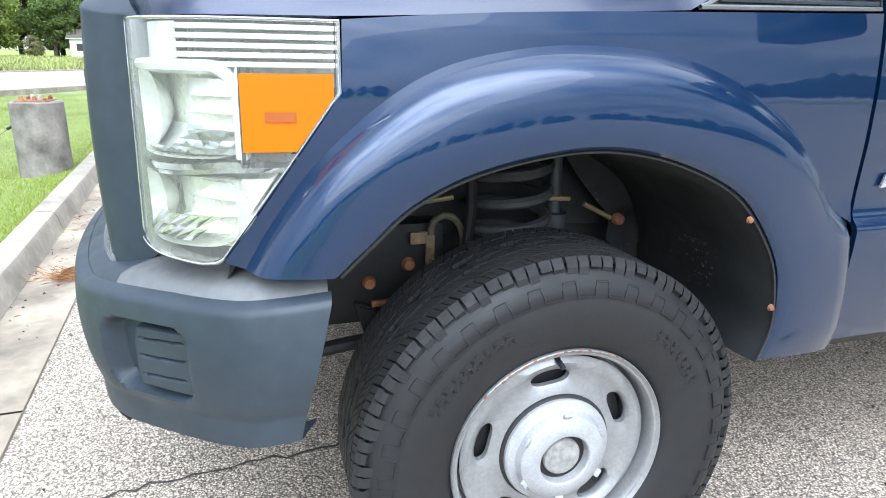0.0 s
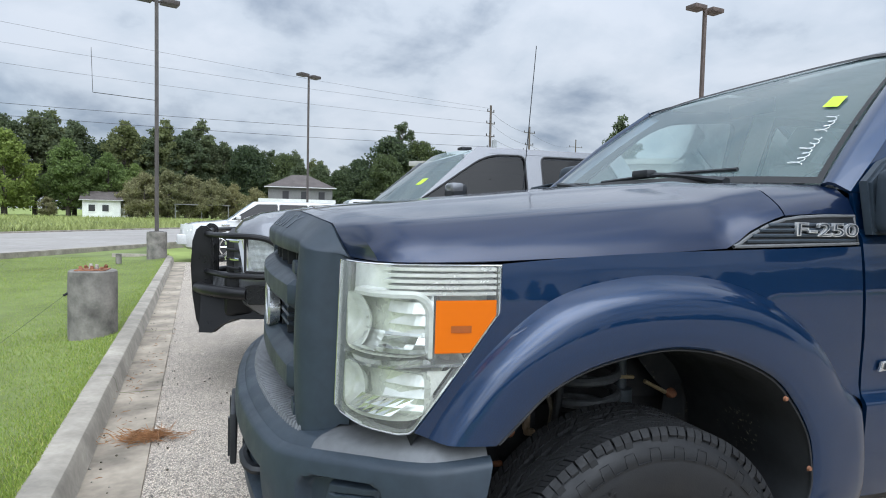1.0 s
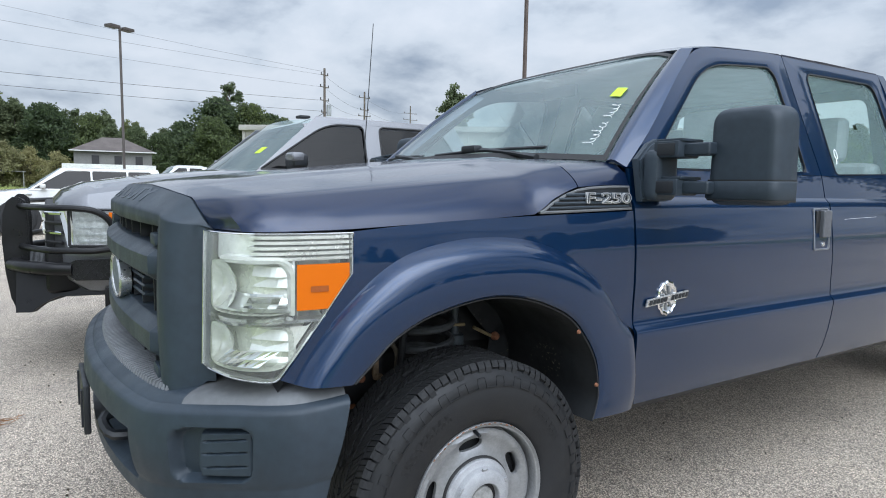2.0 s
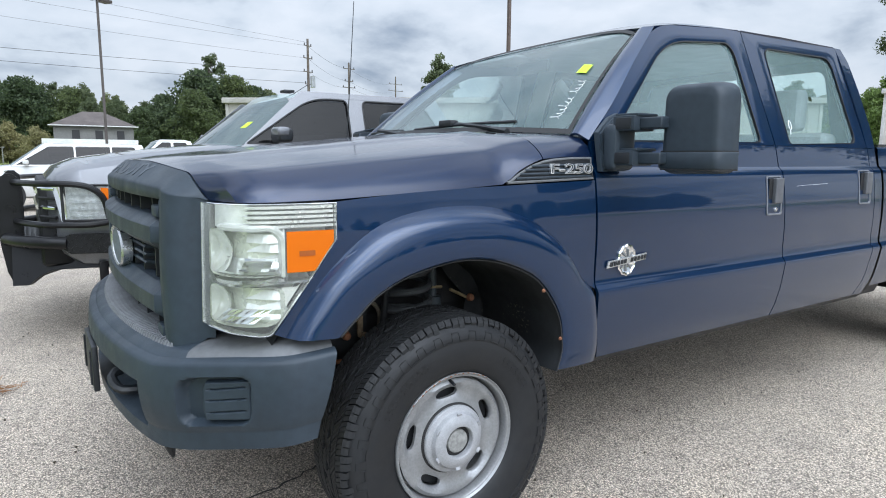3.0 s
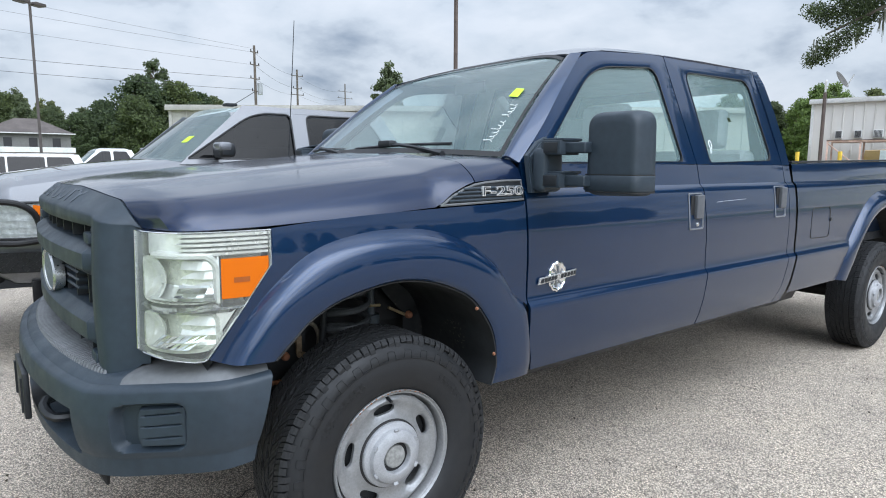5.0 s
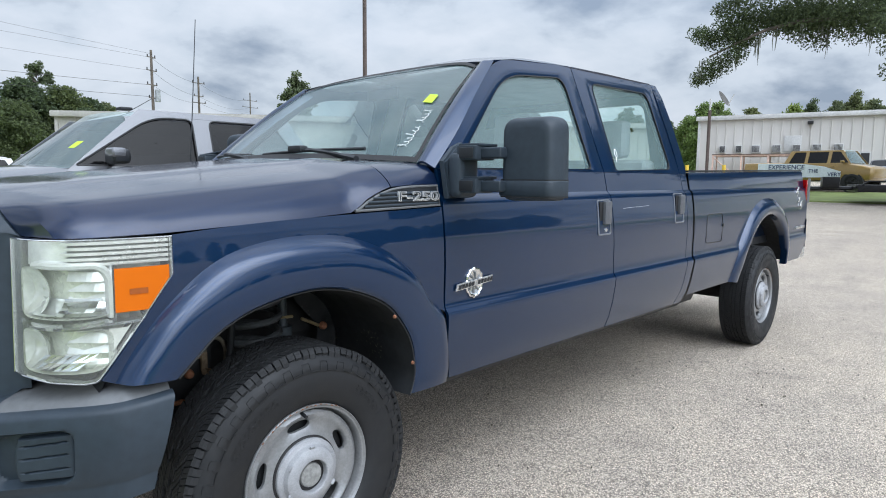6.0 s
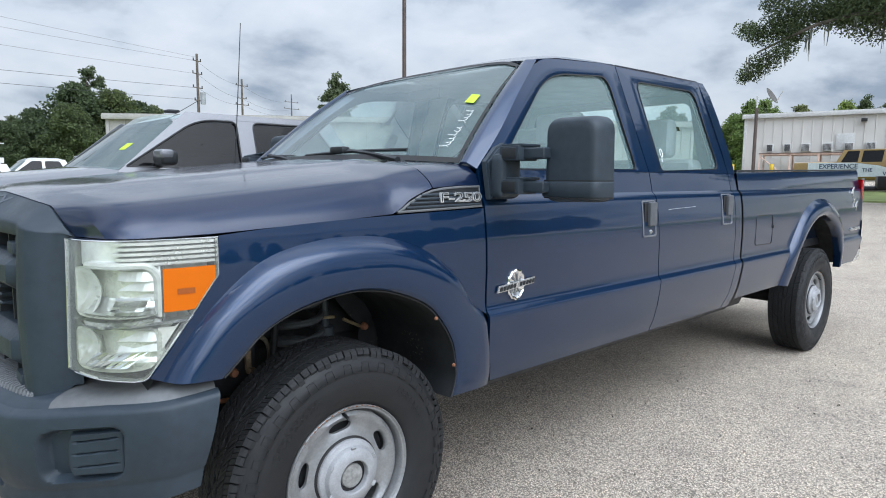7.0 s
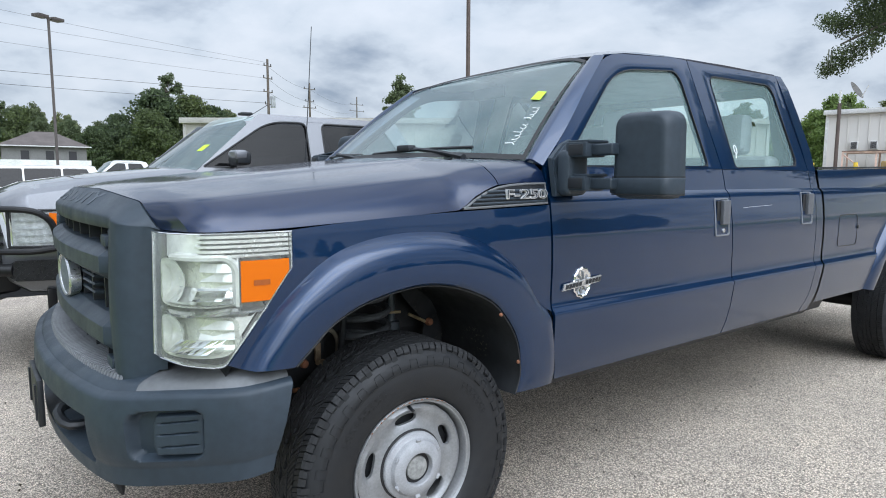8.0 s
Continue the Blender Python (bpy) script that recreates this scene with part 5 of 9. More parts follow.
def bed_side():
    bm = bmesh.new()
    fl = curve([(x, z, 0) for x, z in R_FLARE], 40)
    # ahead of, above and behind the wheel opening
    zs = [0.60] + [z for z in Z_LINES if 0.61 < z < 1.34] + [1.35]

    def front_edge(z):
        return table(z, BED_F)

    def arch_x(z, first):
        pts = fl[:20] if first else fl[20:]
        rows = sorted((p.y, p.x) for p in pts)
        return table(z, rows)

    low = [z for z in zs if z < 1.19] + [1.19]
    rows_mesh([[bed_skin(lerp(front_edge(z), arch_x(z, True), k / 10), z) for k in range(11)] for z in low], bm=bm)
    rows_mesh([[bed_skin(lerp(arch_x(z, False), bed_back(z), k / 6), z) for k in range(7)] for z in low if z > 0.61], bm=bm)
    top = [1.19] + [z for z in zs if z > 1.2]
    rows = [[bed_skin(lerp(front_edge(z), 5.52, k / 36), z) for k in range(37)] for z in top]
    rows.append([Vector((lerp(2.925, 5.52, k / 36), 0.072, rail_z(lerp(2.925, 5.52, k / 36)) - 0.015)) for k in range(37)])
    rows.append([Vector((lerp(2.925, 5.52, k / 36), 0.082, rail_z(lerp(2.925, 5.52, k / 36)))) for k in range(37)])
    rows.append([Vector((lerp(2.925, 5.52, k / 36), 0.15, rail_z(lerp(2.925, 5.52, k / 36)))) for k in range(37)])
    rows.append([Vector((lerp(2.925, 5.52, k / 36), 0.155, rail_z(lerp(2.925, 5.52, k / 36)) - 0.03)) for k in range(37)])
    rows.append([Vector((lerp(2.925, 5.52, k / 36), 0.16, 0.85)) for k in range(37)])
    rows_mesh(rows, bm=bm)
    return facing(bm, (0, -1, 0))


def bed_skin(x, z, out=0.0):
    return Vector((x, table(z, SECTION[:18] + [(1.33, 0.060), (1.40, 0.075)]) - out, z))


def rear_flare():
    """One smooth roll from the bed's skin out to the lip of the wheel opening."""
    o, a = curve([(x, z, 0) for x, z in R_FLARE], 60), curve([(x, z, 0) for x, z in R_ARCH], 60)
    steps = [(0, 0.0), (0.04, 0.10), (0.1, 0.28), (0.18, 0.50), (0.28, 0.70), (0.4, 0.85), (0.55, 0.96), (0.7, 1.0), (0.84, 0.97), (0.93, 0.86), (0.98, 0.72), (1.0, 0.6)]
    rows = []
    for v, b in steps:
        row = []
        for k, (p, q) in enumerate(zip(o, a)):
            y0 = bed_skin(p.x, p.y).y
            crest = table(k / 60, [(0, 0.0), (0.08, -0.022), (0.2, -0.034), (0.4, -0.036), (0.6, -0.036), (0.8, -0.034), (0.92, -0.02), (1.0, 0.0)])
            row.append(Vector((lerp(p.x, q.x, v), lerp(y0, crest, b), lerp(p.y, q.y, v))))
        rows.append(row)
    for inset in (0.02, 0.05):
        rows.append([p + Vector((0, inset, 0)) for p in rows[len(steps) - 1]])
    return facing(rows_mesh(rows), (0, -1, 0))


def bed_back(z):
    return table(z, [(0.60, 5.38), (0.66, 5.45), (0.74, 5.50), (0.82, 5.52), (1.2, 5.52)])


both("bed_side", bed_side, BLUE, truck)
both("rear_arch_flare", rear_flare, BLUE, truck, "glossy dark blue flared arch lip")
part("bed_floor", box(2.93, 5.50, 0.15, 1.81, 0.80, 0.86), PLASTIC_BLACK, truck)
# black box and sheet added to darken the open gap between cab and bed
both("cab_gap_filler", lambda: box(2.868, 2.925, 0.085, 0.5, 0.55, 1.34), SEAL_GAP, truck)
both("cab_gap_sheet", lambda: facing(rows_mesh([[bed_skin(x, z, -0.032) for x in (2.79, 2.86, 2.93, 3.00, 3.12)] for z in np.linspace(0.53, 1.35, 14)]), (0, -1, 0)), SEAL_GAP, truck)
part("bed_front", box(2.93, 2.955, 0.10, 1.86, 0.56, 1.375, 0.008), BLUE, truck)
both("bed_rail_cap", lambda: prism([(2.93, 0.076, 1.386), (5.51, 0.076, 1.425), (5.51, 0.165, 1.425), (2.93, 0.165, 1.386)], (0, 0, 0.012), bevel=0.003), PLASTIC_BLACK, truck, "black plastic bed rail cap")
gate = box(5.50, 5.56, 0.12, 1.84, 0.80, 1.415, 0.014, 3)
part("tailgate", gate, BLUE, truck)
for mirror in (False, True):
    fix = (lambda bm: flip_y(bm, YC)) if mirror else (lambda bm: bm)
    tl = bmesh.new()
    rows_mesh([[Vector((x, y, lerp(0.985, 1.345, k / 8))) for k in range(9)] for x, y in ((5.50, 0.0185), (5.525, 0.018), (5.552, 0.03), (5.566, 0.055), (5.57, 0.115), (5.55, 0.13))], bm=tl)
    part("tail_lamp", fix(facing(tl, (1, -1, 0))), RED, truck, "red tail lamp", thick=0.01)
part("rear_bumper", box(5.57, 5.76, 0.06, 1.90, 0.60, 0.80, 0.03, 3), CHROME_DULL, truck, "bright steel rear step bumper")
both("bed_corner", lambda: facing(rows_mesh([[Vector((x, y, z)) for z in (0.72, 0.85, 0.98)] for x, y in ((5.515, 0.004), (5.54, 0.012), (5.555, 0.05), (5.56, 0.13))]), (1, -1, 0)), BLUE, truck)
fuel = rounded([(3.115, 0.92), (3.12, 1.11), (3.39, 1.11), (3.40, 0.915)], 0.035, 6)
part("fuel_door", tube([bed_skin(p.x, p.y, 0.0005) for p in fuel + fuel[:1]], 0.0028, 5, None, False), SEAL_GAP, truck, "outlined fuel filler door")
part("fuel_knob", lathe([(0.0, -0.012), (0.012, -0.01), (0.014, 0.004)], 14, None, (3.40, side(3.4, 1.03), 1.03)), PLASTIC_BLACK, truck)
for ch, x, z, size in (("4", 5.21, 1.235, 0.125), ("x", 5.25, 1.175, 0.10), ("4", 5.29, 1.115, 0.115)):
    words("drive_lettering", ch, size, 0.002, LETTER, truck, Matrix.Translation((x, side(5.2, z) - 0.014, z)) @ Matrix.Rotation(radians(90), 4, "X"), "silver stacked four-by-four decal", 1.3, 0.25, 0.006)
SCRATCH = material("bare_scratch", (0.42, 0.45, 0.52), 0.6)
part("scratch", tube([skin(x, z, 0.0) for x, z in ((1.98, 1.184), (2.05, 1.187), (2.20, 1.190), (2.28, 1.192))], 0.0011, 4), SCRATCH, truck, "pale scratch in the door paint")
part("side_reflector", box(5.18, 5.46, 0.002, 0.02, 0.905, 0.93, 0.004), CHROME_DULL, truck)


# wheels
def disc_y(r):
    return table(r, [(0.105, 0.018), (0.116, 0.020), (0.130, 0.026), (0.150, 0.028), (0.168, 0.024), (0.182, 0.017), (0.192, 0.012), (0.1975, 0.014), (0.20, 0.024)])


def wheel_disc():
    bm = bmesh.new()
    half, r_mid = math.pi / 5, 0.154
    for s in range(5):
        mid_a = 2 * math.pi * s / 5 + radians(96)
        rays = sorted({-math.pi + 2 * math.pi * k / 40 for k in range(40)} | {math.atan2(sz * (0.0455 if sz > 0 else 0.044), sx * half * r_mid) for sx in (-1, 1) for sz in (-1, 1)})
        loops = [[], [], [], [], []]
        for a in rays:
            ca, sa = math.cos(a), math.sin(a)
            ex, ez = 0.041 * math.copysign(abs(ca) ** 0.8, ca), 0.0165 * math.copysign(abs(sa) ** 0.9, sa)
            lim_x = half * r_mid / abs(ca) if abs(ca) > 1e-6 else 9
            lim_z = (0.0455 if sa > 0 else 0.044) / abs(sa) if abs(sa) > 1e-6 else 9
            k = min(lim_x, lim_z)
            ox, oz = ca * k, sa * k
            for i, v in enumerate((-1, 0, 0.25, 0.6, 1.0)):
                t = max(0, v)
                px, pz = lerp(ex, ox, t), lerp(ez, oz, t)
                r, th = r_mid + pz, mid_a - px / r_mid
                y = disc_y(r) + (0.016 if v < 0 else 0) + (0.004 if v == 0 else 0)
                loops[i].append(Vector((r * math.cos(th), y, r * math.sin(th))))
        rows_mesh(loops, closed=True, bm=bm)
    bmesh.ops.remove_doubles(bm, verts=bm.verts, dist=0.0004)
    return facing(bm, (0, -1, 0))


def tyre_fit(r, y):
    """A tyre of 245 mm section and 0.81 m height."""
    return 0.24 + (r - 0.24) * 0.938 if r > 0.24 else r, y * 0.85 if y > 0 else y


tyre_me = mesh_of("tyre", lathe([tyre_fit(r, y) for r, y in [(0.222, 0.012), (0.226, -0.002), (0.240, -0.012), (0.270, -0.020), (0.305, -0.024), (0.335, -0.024), (0.340, -0.0225), (0.345, -0.025), (0.365, -0.021), (0.385, -0.010), (0.398, 0.006), (0.404, 0.022), (0.407, 0.06),
                                 (0.408, 0.118), (0.407, 0.176), (0.404, 0.214), (0.398, 0.230), (0.36, 0.258), (0.30, 0.262), (0.24, 0.245), (0.236, 0.22)]], 96), RUBBER, True, 50)


SIDEWALL = [(0.240, -0.012), (0.270, -0.020), (0.305, -0.024), (0.335, -0.024), (0.345, -0.025), (0.365, -0.021), (0.385, -0.010), (0.398, 0.006)]


def tread_mesh():
    verts, faces = [], []
    rng = random.Random(4)

    def block(a0, a1, y0, y1, skew, slices=3):
        for k in range(slices):
            slab(lerp(a0, a1, k / slices), lerp(a0, a1, (k + (0.86 if k < slices - 1 else 1.0)) / slices), y0, y1, skew)

    def slab(a0, a1, y0, y1, skew, r0=0.403, r1=0.4165):
        n = len(verts)
        for r, pull_in in ((r0, 0.0), (r1, 0.0012)):
            for a, y in ((a0, y0), (a1, y0), (a1 + skew, y1), (a0 + skew, y1)):
                aa = lerp(a, (a0 + a1) / 2, pull_in * 18)
                verts.append((r * math.cos(aa), y, r * math.sin(aa)))
        faces.extend(((n + 4, n + 5, n + 6, n + 7), (n, n + 1, n + 5, n + 4), (n + 1, n + 2, n + 6, n + 5), (n + 2, n + 3, n + 7, n + 6), (n + 3, n, n + 4, n + 7)))

    count = 50
    for k in range(count):
        a, w = 2 * math.pi * k / count, 2 * math.pi / count
        j = rng.uniform(-0.1, 0.1) * w
        big = 0.93 if k % 2 else 0.90
        block(a, a + w * big, 0.003, 0.040, w * 0.25)
        block(a + w * 0.5, a + w * (0.5 + big), 0.196, 0.233, -w * 0.25)
        # shoulder lugs that run down the sidewall, each with a cut in its middle
        low = 0.388 if k % 2 else 0.381
        for t0, t1, foot in ((0.02, big * 0.46, low), (big * 0.53, big, low + 0.004)):
            n = len(verts)
            for r, y in ((0.4165, 0.004), (0.408, -0.003), (0.398, -0.0080), (foot, table(foot, SIDEWALL) + 0.0005)):
                for t in (t0, t1):
                    aa = a + w * t
                    verts.append((r * math.cos(aa), y - (0.0012 if r < 0.41 and r > 0.395 else 0.0), r * math.sin(aa)))
            faces.extend(((n, n + 1, n + 3, n + 2), (n + 2, n + 3, n + 5, n + 4), (n + 4, n + 5, n + 7, n + 6)))
        if k % 2 == 0:
            block(a + j, a + w * 0.92 + j, 0.048, 0.086, w * 0.7)
            block(a + w + j, a + w * 1.9 + j, 0.046, 0.082, w * 0.7)
            block(a + j + w * 0.3, a + w * 0.98 + j + w * 0.3, 0.092, 0.116, -w * 0.35)
            block(a + w + j + w * 0.3, a + w * 1.95 + j + w * 0.3, 0.094, 0.118, w * 0.4)
            block(a + j + w * 0.1, a + w * 1.0 + j, 0.123, 0.146, w * 0.4)
            block(a + w + j, a + w * 1.95 + j, 0.122, 0.146, -w * 0.35)
            block(a + j + w * 0.5, a + w * 1.4 + j, 0.152, 0.190, -w * 0.6)
            block(a + w * 1.5 + j, a + w * 2.4 + j, 0.154, 0.190, -w * 0.6)
    me = bpy.data.meshes.new("tread")
    fitted = []
    for x, y, z in verts:
        r, q = tyre_fit(math.hypot(x, z), y)
        fitted.append((x / math.hypot(x, z) * r, q, z / math.hypot(x, z) * r))
    me.from_pydata(fitted, [], faces)
    me.materials.append(TREAD)
    return me


tread_me = tread_mesh()


def ridge(points, wide, high):
    """A low raised line on the sidewall along (radius, angle) points."""
    def at(r, a, up):
        q = tyre_fit(r, 0)[0]
        return Vector((q * math.cos(a), table(r, SIDEWALL) - up, q * math.sin(a)))
    rows = []
    for i, (r, a) in enumerate(points):
        rq, aq = points[(i + 1) % len(points)]
        rp, ap = points[i - 1]
        t = Vector((rq - rp, ((aq - ap + math.pi) % (2 * math.pi) - math.pi) * r)).normalized()
        n = Vector((-t.y, t.x)) * wide / 2
        rows.append([at(r + n.x * w, a + n.y * w / r, up) for w, up in ((-1, -0.001), (-0.6, high), (0.6, high), (1, -0.001))])
    return rows



def sidewall_step():
    """The stepped raised line that runs round the shoulder."""
    pts, n = [], 34
    for k in range(n):
        a, w = 2 * math.pi * k / n, 2 * math.pi / n
        pts += [(0.344, a), (0.344, a + w * 0.3), (0.344, a + w * 0.55), (0.358, a + w * 0.56), (0.372, a + w * 0.6), (0.372, a + w * 0.8), (0.372, a + w * 0.95), (0.358, a + w * 0.99)]
    rows = ridge(pts, 0.0044, 0.0022)
    bm = rows_mesh(rows + rows[:1])
    return mesh_of("sidewall_step", facing(bm, (0, -1, 0)), RUBBER, False)


def sidewall_relief():
    """Raised maker's writing, as plain bars."""
    bm = bmesh.new()
    for a0, n, wide in ((radians(52), 7, 0.05), (radians(150), 9, 0.05), (radians(262), 8, 0.05)):
        for k in range(n):
            a = a0 - k * 0.078
            pts = [(0.286, a), (0.318, a), (0.318, a + wide), (0.286, a + wide)]
            rows_mesh([*ridge([(lerp(0.290, 0.316, t), a + wide / 2) for t in (0, 0.5, 1)], 0.026 if k % 3 else 0.014, 0.0009)], bm=bm)
    return mesh_of("sidewall_relief", facing(bm, (0, -1, 0)), RUBBER, False)


marks_me, bars_me = sidewall_step(), sidewall_relief()
rim_me = mesh_of("rim", lathe([(0.190, 0.16), (0.1935, 0.052), (0.197, 0.050), (0.202, 0.050), (0.2055, 0.044), (0.2075, 0.028), (0.209, 0.010), (0.2105, 0.001), (0.2130, -0.002), (0.2170, -0.003), (0.2205, -0.007), (0.2230, -0.009), (0.2245, -0.007), (0.225, -0.001), (0.2240, 0.008), (0.222, 0.012)], 96), STEEL)
disc_me = mesh_of("wheel_disc", wheel_disc(), STEEL, True, 50)
cap_me = mesh_of("hub_cap", lathe([(0.109, 0.040), (0.1115, 0.014), (0.111, 0.008), (0.108, 0.004), (0.098, 0.000), (0.0945, -0.003), (0.092, -0.010), (0.088, -0.017), (0.080, -0.022), (0.068, -0.026), (0.058, -0.0275), (0.054, -0.027), (0.0515, -0.024), (0.0505, -0.008), (0.050, 0.004)], 72), GREY_CAP, True, 24)
eye_me = mesh_of("hub_emblem", lathe([(0.039, 0.0), (0.039, -0.010), (0.037, -0.014), (0.028, -0.016), (0.0, -0.017)], 36), worn("weathered_hub_emblem", (0.23, 0.23, 0.22), 0.6, 0.35, 60.0), True, 24)
tab_me = mesh_of("cap_tab", box(-0.009, 0.011, -0.003, 0.004, -0.009, 0.009, 0.003, 2), GREY_CAP)
rust_bm = bmesh.new()
for k in range(17):
    a = radians(58) + k * 0.085 + 0.02 * math.sin(k * 5.3)
    r = 0.2228 + 0.0012 * math.sin(k * 2.1)
    tube([(r * math.cos(a), -0.0085, r * math.sin(a)), (r * math.cos(a + 0.03), -0.0085, r * math.sin(a + 0.035))], 0.0010 + 0.0006 * (k % 3), 5, rust_bm)
rust_me = mesh_of("rim_rust", rust_bm, RUST)
# black ring and disc stand for the shade in the cap's gap and bore
gap_me = mesh_of("cap_gap", lathe([(0.108, 0.012), (0.1135, 0.0165), (0.1165, 0.0172), (0.118, 0.022)], 60), SEAL_GAP)
bore_me = mesh_of("cap_bore", lathe([(0.0, -0.006), (0.051, -0.006)], 36), SEAL_GAP)
valve_me = mesh_of("valve_stem", tube([(-0.012, 0.04, 0.203), (-0.008, -0.004, 0.188)], 0.0055, 8), PLASTIC_BLACK)
well_me = mesh_of("brake_disc", lathe([(0.0, 0.06), (0.17, 0.06), (0.17, 0.10), (0.199, 0.155)], 40), CHASSIS)


def wheel(m, label):
    w = new("wheel", rim_me)
    w.parent, w.matrix_basis = truck, m
    tagged(w, label)
    for name, me in (("tyre", tyre_me), ("wheel_disc", disc_me), ("hub_cap", cap_me), ("hub_emblem", eye_me), ("cap_gap", gap_me), ("cap_bore", bore_me), ("valve_stem", valve_me), ("brake_disc", well_me), ("tread", tread_me), ("sidewall_step", marks_me), ("sidewall_relief", bars_me), ("rim_rust", rust_me)):
        c = new(name, me)
        c.parent = w
        if me in (tread_me, bars_me):
            tagged(c, kind="stuff")
    for k in range(6):
        c = new("cap_tab", tab_me)
        c.parent = w
        c.matrix_basis = Matrix.Rotation(-2 * math.pi * k / 6 - 0.5, 4, "Y") @ Matrix.Translation((0.087, -0.0152, 0)) @ Matrix.Rotation(radians(-34), 4, "Z")
    return w


WHEEL_LABEL = "silver steel wheel with five slots and a black all-terrain tyre"
wheel(pose(AXLE_F, 0.030, HUB), WHEEL_LABEL)
wheel(pose(AXLE_R, 0.012, HUB, 0, 40, 0), WHEEL_LABEL)
wheel(pose(AXLE_F, 2 * YC - 0.03, HUB, 0, 0, 180), WHEEL_LABEL)
wheel(pose(AXLE_R, 2 * YC - 0.012, HUB, 0, 0, 180), WHEEL_LABEL)

# chassis and what shows in the wheel openings
for y in (0.52, 1.38):
    part("frame_rail", box(-0.72, 5.35, y, y + 0.07, 0.56, 0.74, 0.01), CHASSIS, truck)
part("front_axle", tube([(0, 0.2, HUB), (0, 1.76, HUB)], 0.055, 12), CHASSIS, truck)
part("rear_axle", tube([(AXLE_R, 0.2, HUB), (AXLE_R, 1.76, HUB)], 0.06, 12), CHASSIS, truck)
part("rear_differential", lathe([(0.0, -0.16), (0.10, -0.13), (0.17, 0.0), (0.10, 0.13), (0.0, 0.16)], 20, None, (AXLE_R, YC, HUB)), CHASSIS, truck)
part("underbody", box(-0.55, 5.3, 0.60, 1.36, 0.50, 0.60, 0.02), CHASSIS, truck)
part("fuel_tank", box(3.0, 3.7, 0.34, 0.56, 0.60, 0.76, 0.04), CHASSIS, truck)
part("exhaust", tube(curve([(1.2, 1.5, 0.5), (3.4, 1.5, 0.5), (4.0, 1.6, 0.62), (5.3, 1.6, 0.55)], 30), 0.04, 10), CHASSIS, truck)


def liner(xc, a0, a1, r=0.585, y0=0.0, y1=0.52, zc=0.44):
    return facing(rows_mesh([[Vector((xc + r * math.cos(a), y, zc + r * math.sin(a))) for y in np.linspace(y0, y1, 5)] for a in np.linspace(a0, a1, 20)]), (0, 0, -1))


def arch_liner():
    """A moulded liner that starts behind the arch lip; its rear half reaches deep into the wheel well."""
    edge = curve([(x, z, 0) for x, z in ARCH], 49)
    rows = []
    for k, p in enumerate(edge):
        deep = table(k / 48, [(0.0, 0.03), (0.46, 0.04), (0.52, 0.16), (0.58, 0.40), (1.0, 0.43)])
        row = []
        for v in (0.0, 0.04, 0.10, 0.3, 0.6, 0.85, 1.0):
            y = -0.030 + deep * v
            shrink = 0.010 + 0.018 * min(1.0, v * deep / 0.03) * (v > 0.02) + 0.03 * max(0.0, y) / 0.4
            wave = 0.006 * math.sin(k * 0.9 + v * 5) * (v > 0.2)
            row.append(Vector((lerp(p.x, 0.0, shrink + wave), y, lerp(p.y, 0.60, shrink + wave))))
        rows.append(row)
    return facing(rows_mesh(rows), (0, -0.4, -1))


def arch_skirt():
    """The upright inner sheet of the liner with a wavy front edge and a pressed pocket."""
    front = [(0.98, 0.150), (0.93, 0.163), (0.88, 0.200), (0.83, 0.245), (0.80, 0.276), (0.795, 0.300), (0.72, 0.296), (0.66, 0.33), (0.55, 0.36)]
    front = sorted(front)
    rows = []
    for z in np.linspace(0.55, 0.975, 18):
        x0 = table(z, front)
        rows.append([Vector((lerp(x0, 0.47, k / 10), 0.38 + 0.012 * math.sin(7 * lerp(x0, 0.47, k / 10) + 9 * z) + (0.03 if 0.62 < z < 0.80 and 2 < k < 7 else 0.0), z)) for k in range(11)])
    return facing(rows_mesh(rows), (0, -1, 0))


both("fender_liner", arch_liner, LINER, truck, "dusty black plastic fender liner", thick=0.006, sharp=60)
both("fender_skirt", arch_skirt, LINER, truck, "dusty black inner liner sheet", sharp=60)
both("liner_lip", lambda: tube([Vector((lerp(p.x, 0.0, 0.012), -0.030, lerp(p.y, 0.6, 0.012))) for p in curve([(x, z, 0) for x, z in ARCH], 60)], 0.003, 6), PLASTIC_BLACK, truck)
both("inner_apron", lambda: facing(rows_mesh([[Vector((x, 0.47 + 0.02 * math.sin(x * 12), z)) for x in np.linspace(-0.62, 0.5, 14)] for z in np.linspace(0.74, 1.12, 5)]), (0, -1, 0)), CHASSIS, truck)
both("wheelhouse_top", lambda: liner(-0.02, radians(150), radians(30), 0.66, 0.05, 0.62, 0.45), CHASSIS, truck)
both("wheelhouse_wall", lambda: facing(rows_mesh([[Vector((x, 0.60, z)) for x in (-0.66, 0.6)] for z in (0.55, 1.1)]), (0, -1, 0)), CHASSIS, truck)
both("rear_wheelhouse", lambda: liner(AXLE_R - 0.03, radians(163), radians(18), 0.63, 0.0, 0.55, 0.45), CHASSIS, truck)
both("rear_wheelhouse_wall", lambda: facing(rows_mesh([[Vector((x, 0.54, z)) for x in (3.7, 5.05)] for z in (0.55, 1.1)]), (0, -1, 0)), CHASSIS, truck)
coil = [(0.03 + 0.085 * math.cos(t), 0.38 + 0.085 * math.sin(t), 0.62 + 0.36 * t / (2 * math.pi * 6)) for t in np.linspace(0, 2 * math.pi * 6, 140)]
part("coil_spring", tube(coil, 0.013, 8), worn("grimy_spring_steel", (0.045, 0.049, 0.052), 0.6, 0.4, 30.0), truck, "dark coil spring")
